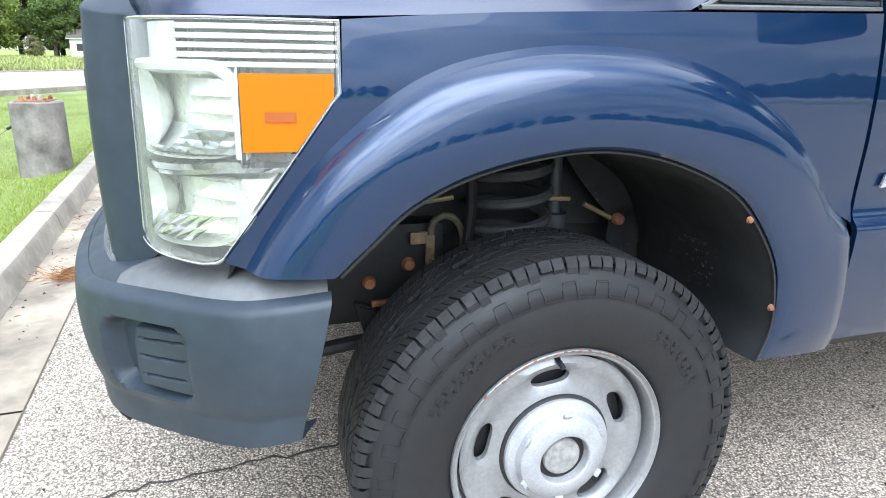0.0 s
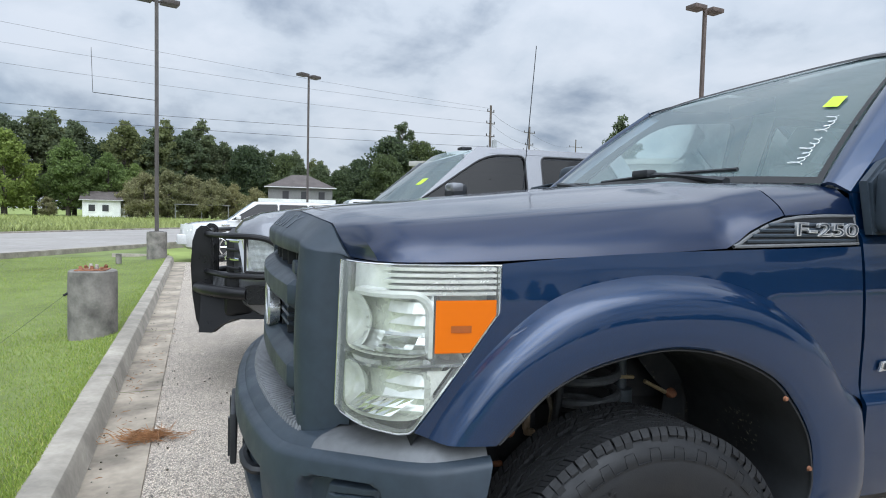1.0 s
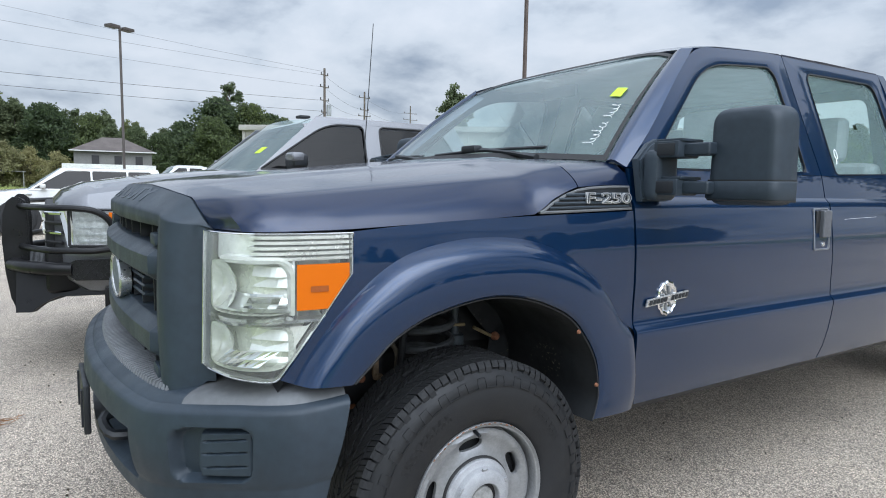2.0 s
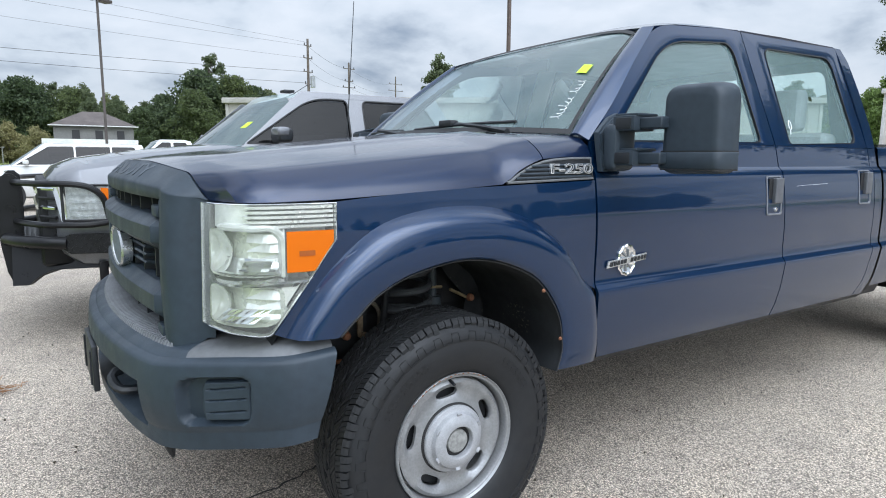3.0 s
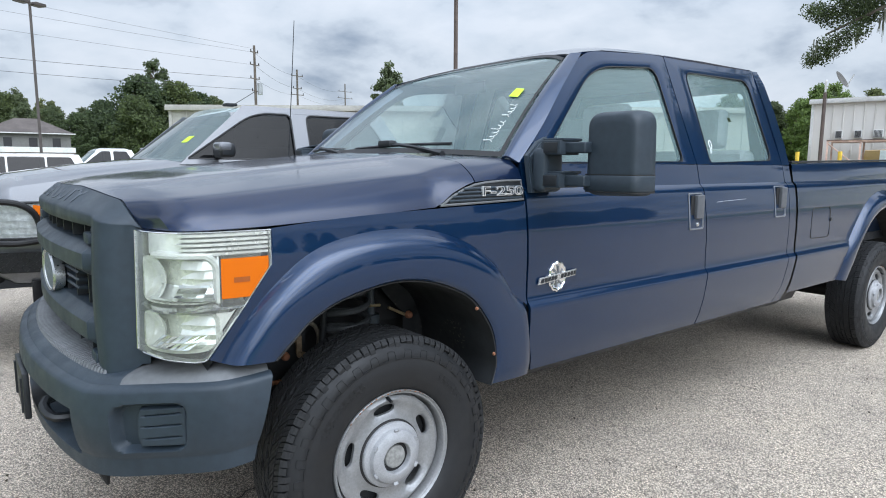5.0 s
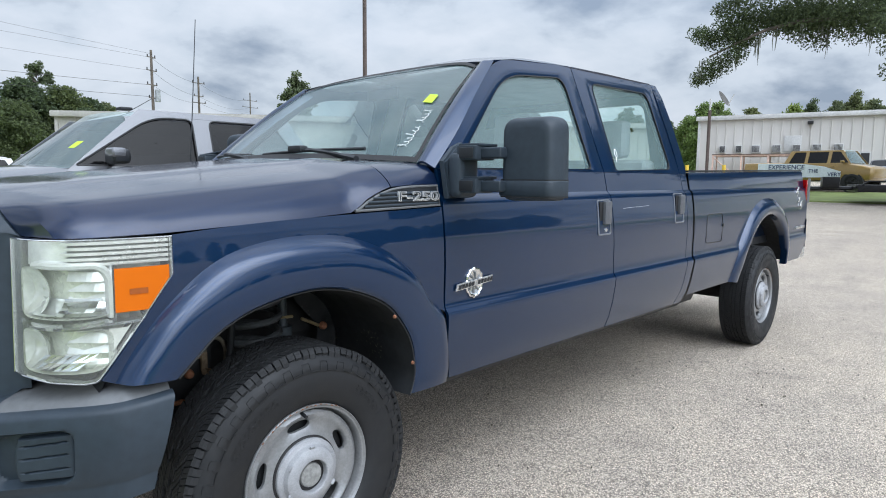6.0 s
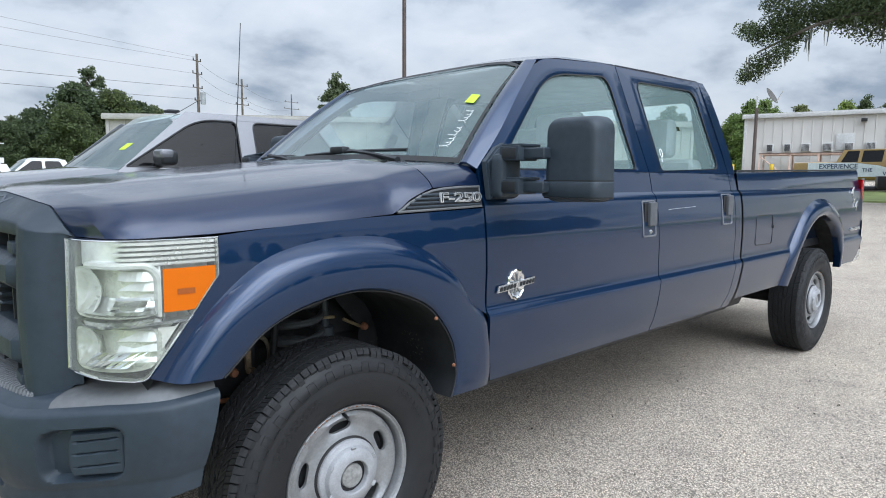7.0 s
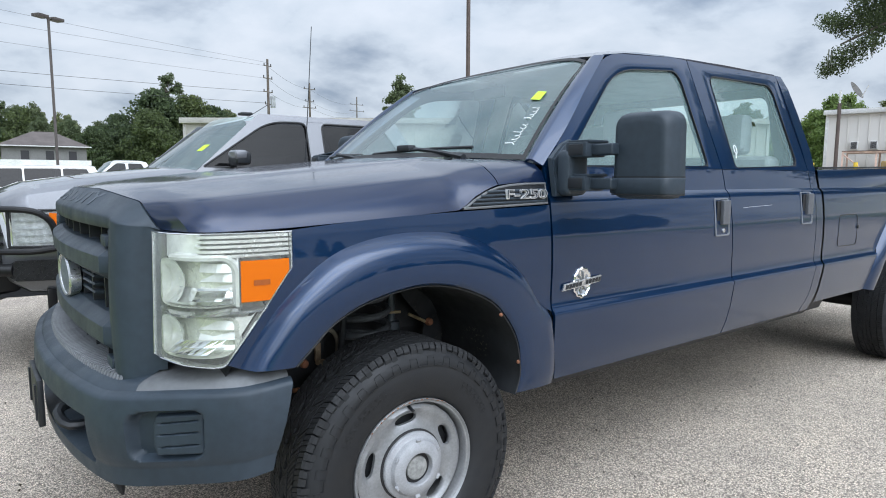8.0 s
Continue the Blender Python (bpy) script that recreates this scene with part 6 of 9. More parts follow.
part("spring_tower", box(-0.07, 0.13, 0.30, 0.46, 0.955, 1.05, 0.02), CHASSIS, truck)
part("shock_absorber", tube([(0.135, 0.37, 0.50), (0.138, 0.37, 0.80), (0.138, 0.37, 0.801), (0.14, 0.38, 0.97)], [0.032, 0.032, 0.016, 0.016], 14), worn("blue_grey_damper", (0.035, 0.045, 0.052), 0.5, 0.3, 20.0), truck, "dark blue-grey damper tube")
part("track_link", tube(curve([(-0.09, 0.33, 0.95), (-0.075, 0.34, 0.84), (-0.085, 0.35, 0.70)], 10), 0.012, 8), CHASSIS, truck)
part("brake_hose", tube(curve([(-0.158, 0.37, 0.745), (-0.155, 0.37, 0.788), (-0.128, 0.37, 0.806), (-0.099, 0.37, 0.793), (-0.082, 0.37, 0.75), (-0.086, 0.38, 0.68)], 24), 0.008, 8), worn("perished_hose", (0.10, 0.085, 0.06), 0.7, 0.3, 30.0), truck)
hb = box(-0.205, -0.166, 0.365, 0.375, 0.745, 0.772, 0.002)
box(-0.170, -0.150, 0.362, 0.376, 0.700, 0.765, 0.004, bm=hb)
tube([(-0.165, 0.36, 0.700), (-0.140, 0.37, 0.692)], 0.011, 8, hb)
part("hose_bracket", hb, worn("corroded_bracket", (0.20, 0.14, 0.085), 0.8, 0.4, 40.0), truck, "corroded hose bracket")
for pts in ([(-0.180, 0.38, 0.836), (-0.105, 0.38, 0.844)], [(0.098, 0.36, 0.838), (0.172, 0.36, 0.832)], [(0.210, 0.36, 0.818), (0.285, 0.36, 0.780)]):
    part("brake_line", tube(pts, 0.006, 8), BRASS, truck, "tarnished metal pipe")
for x, y, z in ((-0.207, 0.375, 0.697), (-0.296, 0.375, 0.661), (0.315, 0.372, 0.772)):
    part("frame_bolt", lathe([(0.0, -0.012), (0.011, -0.011), (0.014, -0.006), (0.016, 0.006)], 12, None, (x, y, z)), RUST, truck, "rusty bolt head")
part("frame_horn", box(-0.66, -0.12, 0.385, 0.46, 0.56, 0.79, 0.02), CHASSIS, truck, "dark boxed frame end")
part("bump_bracket", prism([(-0.33, 0.36, 0.62), (-0.27, 0.36, 0.60), (-0.235, 0.36, 0.625), (-0.24, 0.36, 0.53), (-0.30, 0.36, 0.50)], (0, 0.06, 0), bevel=0.006), CHASSIS, truck)
part("rust_flake", box(-0.295, -0.235, 0.350, 0.362, 0.612, 0.626, 0.003), RUST, truck)
part("crossmember", box(-0.46, -0.38, 0.46, 0.90, 0.52, 0.66, 0.01), CHASSIS, truck)
part("sway_bar", tube(curve([(-0.60, 0.9, 0.52), (-0.58, 0.44, 0.515), (-0.50, 0.36, 0.515), (-0.37, 0.35, 0.53), (-0.22, 0.33, 0.56)], 20), 0.016, 8), CHASSIS, truck)
for x, y, z in ((0.402, -0.036, 0.695), (0.318, -0.036, 0.872)):
    part("liner_clip", lathe([(0.0, -0.003), (0.005, -0.0025), (0.007, 0.003)], 10, None, (x, y, z)), RUST, truck)

# ---- ground ----
ASPHALT = material("worn_chip_asphalt", (0.3, 0.29, 0.27), 0.9)
stones = cells_of(ASPHALT, 165.0)
small = cells_of(ASPHALT, 320.0)
grit = ramp(ASPHALT, stones["Color"], [(0.0, (0.045, 0.042, 0.040)), (0.25, (0.20, 0.19, 0.175)), (0.55, (0.42, 0.40, 0.37)), (0.85, (0.64, 0.61, 0.565)), (1.0, (0.88, 0.85, 0.80))])
grit2 = ramp(ASPHALT, small["Color"], [(0.0, (0.13, 0.125, 0.12)), (0.5, (0.42, 0.405, 0.38)), (1.0, (0.70, 0.68, 0.65))])
fill = mixed(ASPHALT, "MIX", 0.3, grit, grit2)
joints = ramp(ASPHALT, stones["Distance"], [(0.3, (1.50, 1.41, 1.30)), (0.70, (0.42, 0.40, 0.375))])
broad = ramp(ASPHALT, noise_of(ASPHALT, 0.35, 6, 0.6), [(0.3, (0.90, 0.86, 0.825)), (0.7, (1.13, 1.07, 1.00))])
blot = ramp(ASPHALT, noise_of(ASPHALT, 2.6, 5, 0.6), [(0.28, (0.82, 0.82, 0.83)), (0.5, (1.0, 1.0, 1.0)), (0.75, (1.07, 1.06, 1.04))])
link(ASPHALT, mixed(ASPHALT, "MULTIPLY", 1.0, mixed(ASPHALT, "MULTIPLY", 1.0, mixed(ASPHALT, "MULTIPLY", 1.0, fill, joints), broad), blot), base(ASPHALT))
bump(ASPHALT, stones["Distance"], 0.9, -0.005)
CONCRETE = worn("weathered_concrete", (0.30, 0.268, 0.222), 0.9, 0.36, 3.0, 0.5, 160.0)
GUTTER = worn("stained_gutter_concrete", (0.29, 0.245, 0.190), 0.92, 0.52, 2.4, 0.5, 120.0)
PLINTH = worn("stained_concrete", (0.18, 0.165, 0.145), 0.9, 0.52, 5.0, 0.5, 120.0)
ROADWAY = worn("pale_road_asphalt", (0.29, 0.268, 0.245), 0.9, 0.1, 0.5, 0.3, 90.0)
SOIL = worn("grassy_soil", (0.140, 0.175, 0.050), 0.95, 0.35, 0.7, 0.6, 40.0)
MEADOW = worn("pale_meadow", (0.20, 0.25, 0.06), 0.95, 0.4, 0.2, 0.6, 10.0)

KX0, KY0, KX1, KY1 = -1.62, 1.7, -2.62, 15.6       # foot of the kerb, near and far


def kerb_x(y):
    return KX0 + (y - KY0) / (KY1 - KY0) * (KX1 - KX0)


def ground_z(x):
    """The lot is level under the parked row and climbs gently towards the metal building."""
    return table(x, [(6, 0.0), (30, 0.72), (38, 1.22), (60, 1.30), (400, 1.3)])


lot = bmesh.new()
for y_a, y_b in zip((-70, -30, -10, 0, 4, 8, 12), (-30, -10, 0, 4, 8, 12, 15.6)):
    rows_mesh([[Vector((kerb_x(y) + 0.28 if k == 0 else x, y, ground_z(x))) for k, x in enumerate((0, 1.5, 4, 6, 9, 12, 16, 20, 25, 30, 34, 38, 46))] for y in (y_a, y_b)], bm=lot)
rows_mesh([[Vector((x, y, ground_z(x))) for x in (-2.2, 1.5, 4, 6, 9, 12, 16, 20, 25, 30, 34, 38, 46)] for y in (15.6, 24, 31)], bm=lot)
bmesh.ops.remove_doubles(lot, verts=lot.verts, dist=0.001)
solo("ground", facing(lot, (0, 0, 1)), ASPHALT, "pale worn chip-seal asphalt of the car lot", "ground", kind="structure")
land = rows_mesh([[Vector((x, y, ground_z(x) - 0.05)) for x in (-1500, -200, -40, 0, 6, 12, 20, 30, 32, 35, 38, 60, 200, 1500)] for y in (-1500, -200, -60, 0, 20, 60, 150, 400, 1500)])
solo("ground_far", facing(land, (0, 0, 1)), MEADOW, "open pale meadow reaching the horizon", "ground", kind="structure")
bank = rows_mesh([[Vector((x, y, ground_z(x) + (0.05 if 24.75 < x < 31.5 else -0.02))) for x in (24.7, 24.8, 26, 28, 30, 31.4, 31.6)] for y in np.linspace(-30, 12, 16)])
solo("grass_bank", facing(bank, (0, 0, 1)), SOIL, "green grass verge before the metal building", "lawn", kind="structure")
lawn = bmesh.new()
lawn_rows = []
for y in np.linspace(-50, 70, 66):
    x = kerb_x(y) - 0.15 if y < 15.6 else table(y, [(15.6, -2.77), (17.2, -3.3), (22, -3.9), (70, 19.6)])
    lawn_rows.append([Vector((lerp(x, -60, (k / 16) ** 1.7), y, (0.12, 0.055, 0.03)[min(k, 2)] + 0.012 * noise.noise((k * 0.7, y * 0.3, 0)) * (k > 0))) for k in range(17)])
rows_mesh(lawn_rows, bm=lawn)
solo("lawn", facing(lawn, (0, 0, 1)), SOIL, "mown green lawn beside the kerb", "lawn", kind="structure")

# road that crosses behind the lawn, with low kerbs
ROAD_D = Vector((0.43, 0.903, 0)).normalized()
ROAD_N = Vector((-ROAD_D.y, ROAD_D.x, 0))
road_p = Vector((-6.6, 16.5, 0))
road = rows_mesh([[road_p + ROAD_D * s + ROAD_N * n + Vector((0, 0, 0.142 + 0.01 * math.sin(n / 9.7 * math.pi))) for s in (-90, -40, -10, 0, 15, 40, 90, 200)] for n in (0, 2.4, 4.8, 7.3, 9.6)])
solo("road", facing(road, (0, 0, 1)), ROADWAY, "pale asphalt road behind the lawn", "road", kind="structure")
for n, name in ((-0.12, "road_kerb"), (9.72, "road_kerb")):
    kb = prism([road_p + ROAD_D * s + ROAD_N * (n + d) + Vector((0, 0, -0.15)) for s, d in ((-90, -0.12), (200, -0.12), (200, 0.12), (-90, 0.12))], (0, 0, 0.36 if n > 0 else 0.32), bevel=0.02)
    solo(name, kb, CONCRETE, "low pale concrete road edge", "kerb", kind="structure")

kerb_root = tagged(new("kerb"), "weathered pale concrete kerb with gutter", "kerb", kind="structure")
y = -30.0
while y < 15.4:
    y1 = min(y + 2.4, 15.6)
    rows = []
    for yy in np.linspace(y + 0.004, y1 - 0.004, 7):
        x = kerb_x(yy) + 0.006 * noise.noise((yy * 1.7, 3, 0))
        dz = 0.005 * noise.noise((yy * 2.3, 1, 0))
        rows.append([Vector((x + dx, yy, z + dz * (z > 0.05))) for dx, z in ((-0.165, 0.05), (-0.16, 0.125), (-0.145, 0.137), (-0.05, 0.134), (-0.025, 0.124), (-0.008, 0.10), (0.010, 0.02), (0.02, 0.006))])
    part("kerb_stone", facing(rows_mesh(rows), (1, 0, 1)), CONCRETE, kerb_root)
    rows = [[Vector((kerb_x(yy) + dx, yy, z)) for dx, z in ((0.014, 0.004), (0.08, 0.004), (0.18, 0.006), (0.285, 0.009), (0.295, -0.02))] for yy in np.linspace(y + 0.006, y1 - 0.006, 5)]
    part("gutter_slab", facing(rows_mesh(rows), (0, 0, 1)), GUTTER, kerb_root)
    y = y1
# the kerb turns away at its far end
turn = [Vector((kerb_x(15.6) - 0.08 - 1.3 * (1 - math.cos(a)), 15.6 + 1.3 * math.sin(a), 0)) for a in np.linspace(0, radians(100), 14)]
rows = []
for i, p in enumerate(turn):
    d = (turn[min(i + 1, 13)] - turn[max(i - 1, 0)]).normalized()
    o = Vector((d.y, -d.x, 0))
    rows.append([p + o * k + Vector((0, 0, z)) for k, z in ((-0.08, 0.05), (-0.075, 0.13), (0.03, 0.134), (0.07, 0.11), (0.09, 0.0))])
part("kerb_stone", facing(rows_mesh(rows), (1, 0, 1)), CONCRETE, kerb_root)

# grass blades on the lawn, thicker near the kerb
GRASS = material("grass_blades", (0.142, 0.188, 0.042), 0.7)
geo = GRASS.node_tree.nodes.new("ShaderNodeNewGeometry")
link(GRASS, ramp(GRASS, geo.outputs["Random Per Island"], [(0.0, (0.14, 0.215, 0.030)), (0.55, (0.21, 0.285, 0.042)), (0.9, (0.29, 0.335, 0.065)), (1.0, (0.38, 0.35, 0.14))]), base(GRASS))


def blades(name, label, count, place, tall, wide, mat, seed):
    rng = np.random.default_rng(seed)
    pts = np.array([place(rng) for _ in range(count)])
    a, h = rng.uniform(0, 2 * np.pi, count), rng.uniform(0.5, 1.0, count) * tall
    lean = rng.normal(0, 0.45, (count, 2)) * h[:, None]
    w = np.stack([np.cos(a), np.sin(a)], 1) * wide
    v = np.zeros((count, 3, 3))
    v[:, 0, :2], v[:, 1, :2], v[:, 2, :2] = pts[:, :2] - w, pts[:, :2] + w, pts[:, :2] + lean
    v[:, :2, 2], v[:, 2, 2] = pts[:, 2:3] - 0.01, pts[:, 2] + h
    me = bpy.data.meshes.new(name)
    me.from_pydata(v.reshape(-1, 3).tolist(), [], np.arange(count * 3).reshape(-1, 3).tolist())
    me.materials.append(mat)
    return tagged(new(name, me), label, "grass", kind="stuff")


def lawn_place(rng):
    y = 1.0 + 16.0 * rng.random() ** 1.5
    d = (0.2 + 0.42 * y) * rng.random() ** 1.25
    return kerb_x(y) - 0.15 - d, y, float(np.interp(d, (0.0, 0.5, 1.5), (0.12, 0.055, 0.03)))


blades("lawn_grass", "short mown green grass blades", 130000, lawn_place, 0.026, 0.004, GRASS, 3)
STRAWGRASS = worn("tall_dry_grass", (0.26, 0.29, 0.10), 0.9, 0.4, 0.3)


def field_place(rng):
    s, n = rng.uniform(-45, 70), 10.2 + 75 * rng.random() ** 2.2
    p = road_p + ROAD_D * s + ROAD_N * n
    return p.x, p.y, 0.0


blades("meadow_grass", "tall pale meadow grass behind the road", 34000, field_place, 0.5, 0.05, STRAWGRASS, 5)
DRY = worn("dry_pine_straw", (0.34, 0.17, 0.075), 0.9, 0.3, 20.0)


def needles(name, label, cx, cy, sx, sy, count, length, mat, seed, z=0.012, category="litter", up=0.25):
    rng = np.random.default_rng(seed)
    bm_v, bm_f = [], []
    for k in range(count):
        x, y = cx + rng.normal(0, sx), cy + rng.normal(0, sy)
        a, e, l = rng.uniform(0, 2 * np.pi), abs(rng.normal(0, up)), length * rng.uniform(0.5, 1.2)
        d = np.array([math.cos(a) * math.cos(e), math.sin(a) * math.cos(e), math.sin(e)]) * l
        s = np.array([-math.sin(a), math.cos(a), 0]) * 0.0016
        p = np.array([x, y, z + rng.uniform(0, 0.012)])
        n = len(bm_v)
        bm_v += [tuple(p - s), tuple(p + s), tuple(p + d * 0.6 + s + (0, 0, 0.004)), tuple(p + d), tuple(p + d * 0.6 - s + (0, 0, 0.004))]
        bm_f.append((n, n + 1, n + 2, n + 3, n + 4))
    me = bpy.data.meshes.new(name)
    me.from_pydata(bm_v, [], bm_f)
    me.materials.append(mat)
    return tagged(new(name, me), label, category, kind="stuff")


needles("pine_straw", "rust-brown clump of dry pine straw in the gutter", -1.42, 2.58, 0.07, 0.04, 380, 0.09, DRY, 1)
needles("pine_straw", "scattered dry straw along the gutter", -1.66, 3.6, 0.06, 1.2, 90, 0.05, DRY, 2)
WEED = worn("dry_weed", (0.20, 0.195, 0.10), 0.9, 0.5, 30.0)
needles("weed_patch", "low dry weeds growing through the asphalt", 1.25, -0.65, 0.085, 0.045, 320, 0.03, WEED, 4, 0.0, "weeds", 0.9)
CRACK = material("dark_crack", (0.045, 0.042, 0.038), 0.95)


def crack(points, width, seed):
    rng = random.Random(seed)
    pts = curve([(x, y, 0) for x, y in points], 40)
    bm = bmesh.new()
    rows = []
    for i, p in enumerate(pts):
        d = (pts[min(i + 1, 39)] - pts[max(i - 1, 0)]).normalized()
        o = Vector((-d.y, d.x, 0))
        p = p + o * rng.uniform(-0.012, 0.012)
        w = width * rng.uniform(0.3, 1.0)
        rows.append([p - o * w + Vector((0, 0, 0.004)), p + o * w + Vector((0, 0, 0.004))])
    return solo("pavement_crack", facing(rows_mesh(rows, bm=bm), (0, 0, 1)), CRACK, "dark jagged crack in the asphalt", "crack", kind="structure", smooth=False)


crack([(-1.25, 0.62), (-0.93, 0.69), (-0.76, 0.72), (-0.55, 0.735), (-0.37, 0.745), (-0.12, 0.845), (0.15, 0.90)], 0.007, 1)
crack([(2.80, 0.60), (2.772, 0.465), (2.721, 0.251), (2.729, 0.061)], 0.003, 5)
crack([(3.55, -0.20), (3.59, -0.387), (3.626, -0.649), (3.711, -0.884)], 0.003, 6)
PEBBLE = worn("loose_grit", (0.24, 0.22, 0.19), 0.9, 0.5, 60.0)
DARKBIT = worn("dark_leaf_scrap", (0.05, 0.04, 0.025), 0.9, 0.4, 60.0)
rng = random.Random(11)
for mat, count, name, label in ((PEBBLE, 500, "loose_grit", "scattered loose grit on the asphalt"), (DARKBIT, 260, "leaf_scraps", "small dark leaf scraps on the ground")):
    vs, fs = [], []
    for k in range(count):
        if k % 4 == 0:
            yy = rng.uniform(1.8, 10)
            x, y = kerb_x(yy) + rng.uniform(0.02, 0.4), yy
        else:
            x, y = rng.uniform(-1.2, 6), rng.uniform(-2.2, 4)
        r = rng.uniform(0.003, 0.009)
        n = len(vs)
        z = 0.008
        vs += [(x + r * rng.uniform(0.6, 1), y, z), (x, y + r * rng.uniform(0.6, 1), z), (x - r, y, z), (x, y - r * rng.uniform(0.6, 1), z), (x, y, z + r * (0.9 if mat is PEBBLE else 0.5)), (x, y, -0.001)]
        fs += [(n, n + 1, n + 4), (n + 1, n + 2, n + 4), (n + 2, n + 3, n + 4), (n + 3, n, n + 4), (n + 1, n, n + 5), (n + 2, n + 1, n + 5), (n + 3, n + 2, n + 5), (n, n + 3, n + 5)]
    me = bpy.data.meshes.new(name)
    me.from_pydata(vs, [], fs)
    me.materials.append(mat)
    tagged(new(name, me), label, "litter", kind="stuff")

# ---- lamp posts and concrete piers ----
BRONZE = worn("dark_bronze_paint", (0.06, 0.05, 0.045), 0.5, 0.25, 3.0)
RUSTPOST = worn("red_brown_post", (0.085, 0.062, 0.052), 0.6, 0.25, 3.0)


def pier(x, y, z0, z1, size):
    """A cast round pier, slightly out of true."""
    rows = []
    for k in range(9):
        z = lerp(z0, z1, k / 8)
        rows.append([Vector((x + (size / 2 + 0.008 * noise.noise((math.cos(a) * 2 + x, math.sin(a) * 2, z * 5))) * math.cos(a), y + size / 2 * math.sin(a), z)) for a in np.linspace(0, 2 * math.pi, 28, endpoint=False)])
    rows.append([lerp(1, 0.94, 1) * (p - Vector((x, y, 0))) + Vector((x, y, 0)) for p in rows[-1]])
    for p in rows[-1]:
        p.z = z1 + 0.012
    bm = rows_mesh(rows, closed=True)
    bm.faces.new(list(bm.verts)[-28:])
    bmesh.ops.recalc_face_normals(bm, faces=bm.faces)
    return bm


pedestal = thing("concrete_pier", "weathered round concrete pier with rusted anchor bolts, on the lawn", "pier")
part("pier_block", pier(-2.27, 5.38, -0.02, 0.70, 0.415), PLINTH, pedestal, "stained grey concrete block")
part("base_plate", box(-2.40, -2.14, 5.25, 5.51, 0.70, 0.72, 0.004), RUST, pedestal, "rusted steel base plate")
for dx, dy, h in ((-0.10, -0.09, 0.05), (0.10, -0.08, 0.04), (-0.09, 0.1, 0.045), (0.11, 0.1, 0.05), (-0.02, 0.0, 0.07), (0.035, 0.02, 0.06), (0.0, -0.04, 0.05)):
    part("anchor_bolt", tube([(-2.27 + dx * 0.75, 5.38 + dy, 0.71), (-2.27 + dx * 0.9, 5.38 + dy * 0.8, 0.70 + h)], [0.022, 0.014], 8), worn("pale_bolt", (0.34, 0.30, 0.26), 0.7, 0.4, 40) if h > 0.055 else RUST, pedestal)
guy = bmesh.new()
tube([(-2.47, 5.30, 0.50), (-2.80, 4.72, 0.18), (-2.94, 4.42, 0.03)], 0.0016, 5, guy)
tube([(-2.49, 5.28, 0.485), (-2.45, 5.32, 0.51)], 0.012, 6, guy)
part("guy_wire", guy, CHASSIS, pedestal, "thin slack wire running to the grass")


def lamp_post(x, y, gz, top, label, base_top=None, turned=0.0, mat=BRONZE, arms=2):
    p = thing("lamp_post", label, "street lamp", "car lot lamp posts", pose(x, y, gz))
    h = top - gz
    z0 = 0.0
    if base_top:
        part("pier_block", pier(0, 0, -0.05, base_top - gz, 0.46), PLINTH, p, "grey concrete footing")
        part("base_plate", box(-0.15, 0.15, -0.15, 0.15, base_top - gz, base_top - gz + 0.02, 0.004), BRONZE, p)
        z0 = base_top - gz
    part("pole", tube([(0, 0, z0), (0, 0, h)], [0.062, 0.055], 4 if arms else 10), mat, p)
    if arms:
        for s in (-1, 1)[:arms]:
            d = Vector((math.cos(turned), math.sin(turned), 0)) * s
            arm = tube([d * 0.02 + Vector((0, 0, h - 0.04)), d * 0.12 + Vector((0, 0, h - 0.02))], 0.03, 6)
            head_p = part("lamp_head", arm, mat, p)
            bm = box(-0.20, 0.20, -0.17, 0.17, -0.055, 0.05, 0.014)
            bmesh.ops.transform(bm, matrix=Matrix.Translation(d * 0.30 + Vector((0, 0, h - 0.01))) @ Matrix.Rotation(turned, 4, "Z"), verts=bm.verts)
            part("lamp_box", bm, mat, head_p)
    return p


lamp_post(-2.99, 15.55, 0.1, 6.35, "dark bronze twin-head lamp post on a concrete footing", 0.75, radians(20))
lamp_post(1.46, 24.6, 0.0, 6.8, "dark bronze twin-head lamp post behind the parked cars", None, radians(35))
lamp_post(10.3, 12.38, 0.13, 6.76, "red-brown twin-head lamp post behind the pickup", None, radians(8), RUSTPOST)
solo("marker_stub", tube([(-3.6, 14.2, 0.08), (-3.6, 14.2, 0.30)], 0.06, 10), PLINTH, "short grey concrete stub in the lawn", "post")

# ---- utility poles and wires ----
WOOD = worn("weathered_pole_wood", (0.11, 0.09, 0.075), 0.9, 0.3, 2.0)
WIRE = material("dark_cable", (0.03, 0.03, 0.032), 0.6)


def utility_pole(x, y, top, label, arms):
    p = thing("utility_pole", label, "utility pole", "line of utility poles", pose(x, y, 0))
    part("pole", tube([(0, 0, 0), (0, 0, top)], [0.15, 0.10], 10), WOOD, p)
    for z, half, ang in arms:
        d = Vector((math.cos(ang), math.sin(ang), 0))
        part("crossarm", tube([d * -half + Vector((0, 0, z)), d * half + Vector((0, 0, z))], 0.05, 4), WOOD, p)
        for s in (-1, 1):
            part("insulator", tube([d * half * s * 0.9 + Vector((0, 0, z)), d * half * s * 0.9 + Vector((0, 0, z + 0.22))], 0.045, 6), CHASSIS, p)
    return p


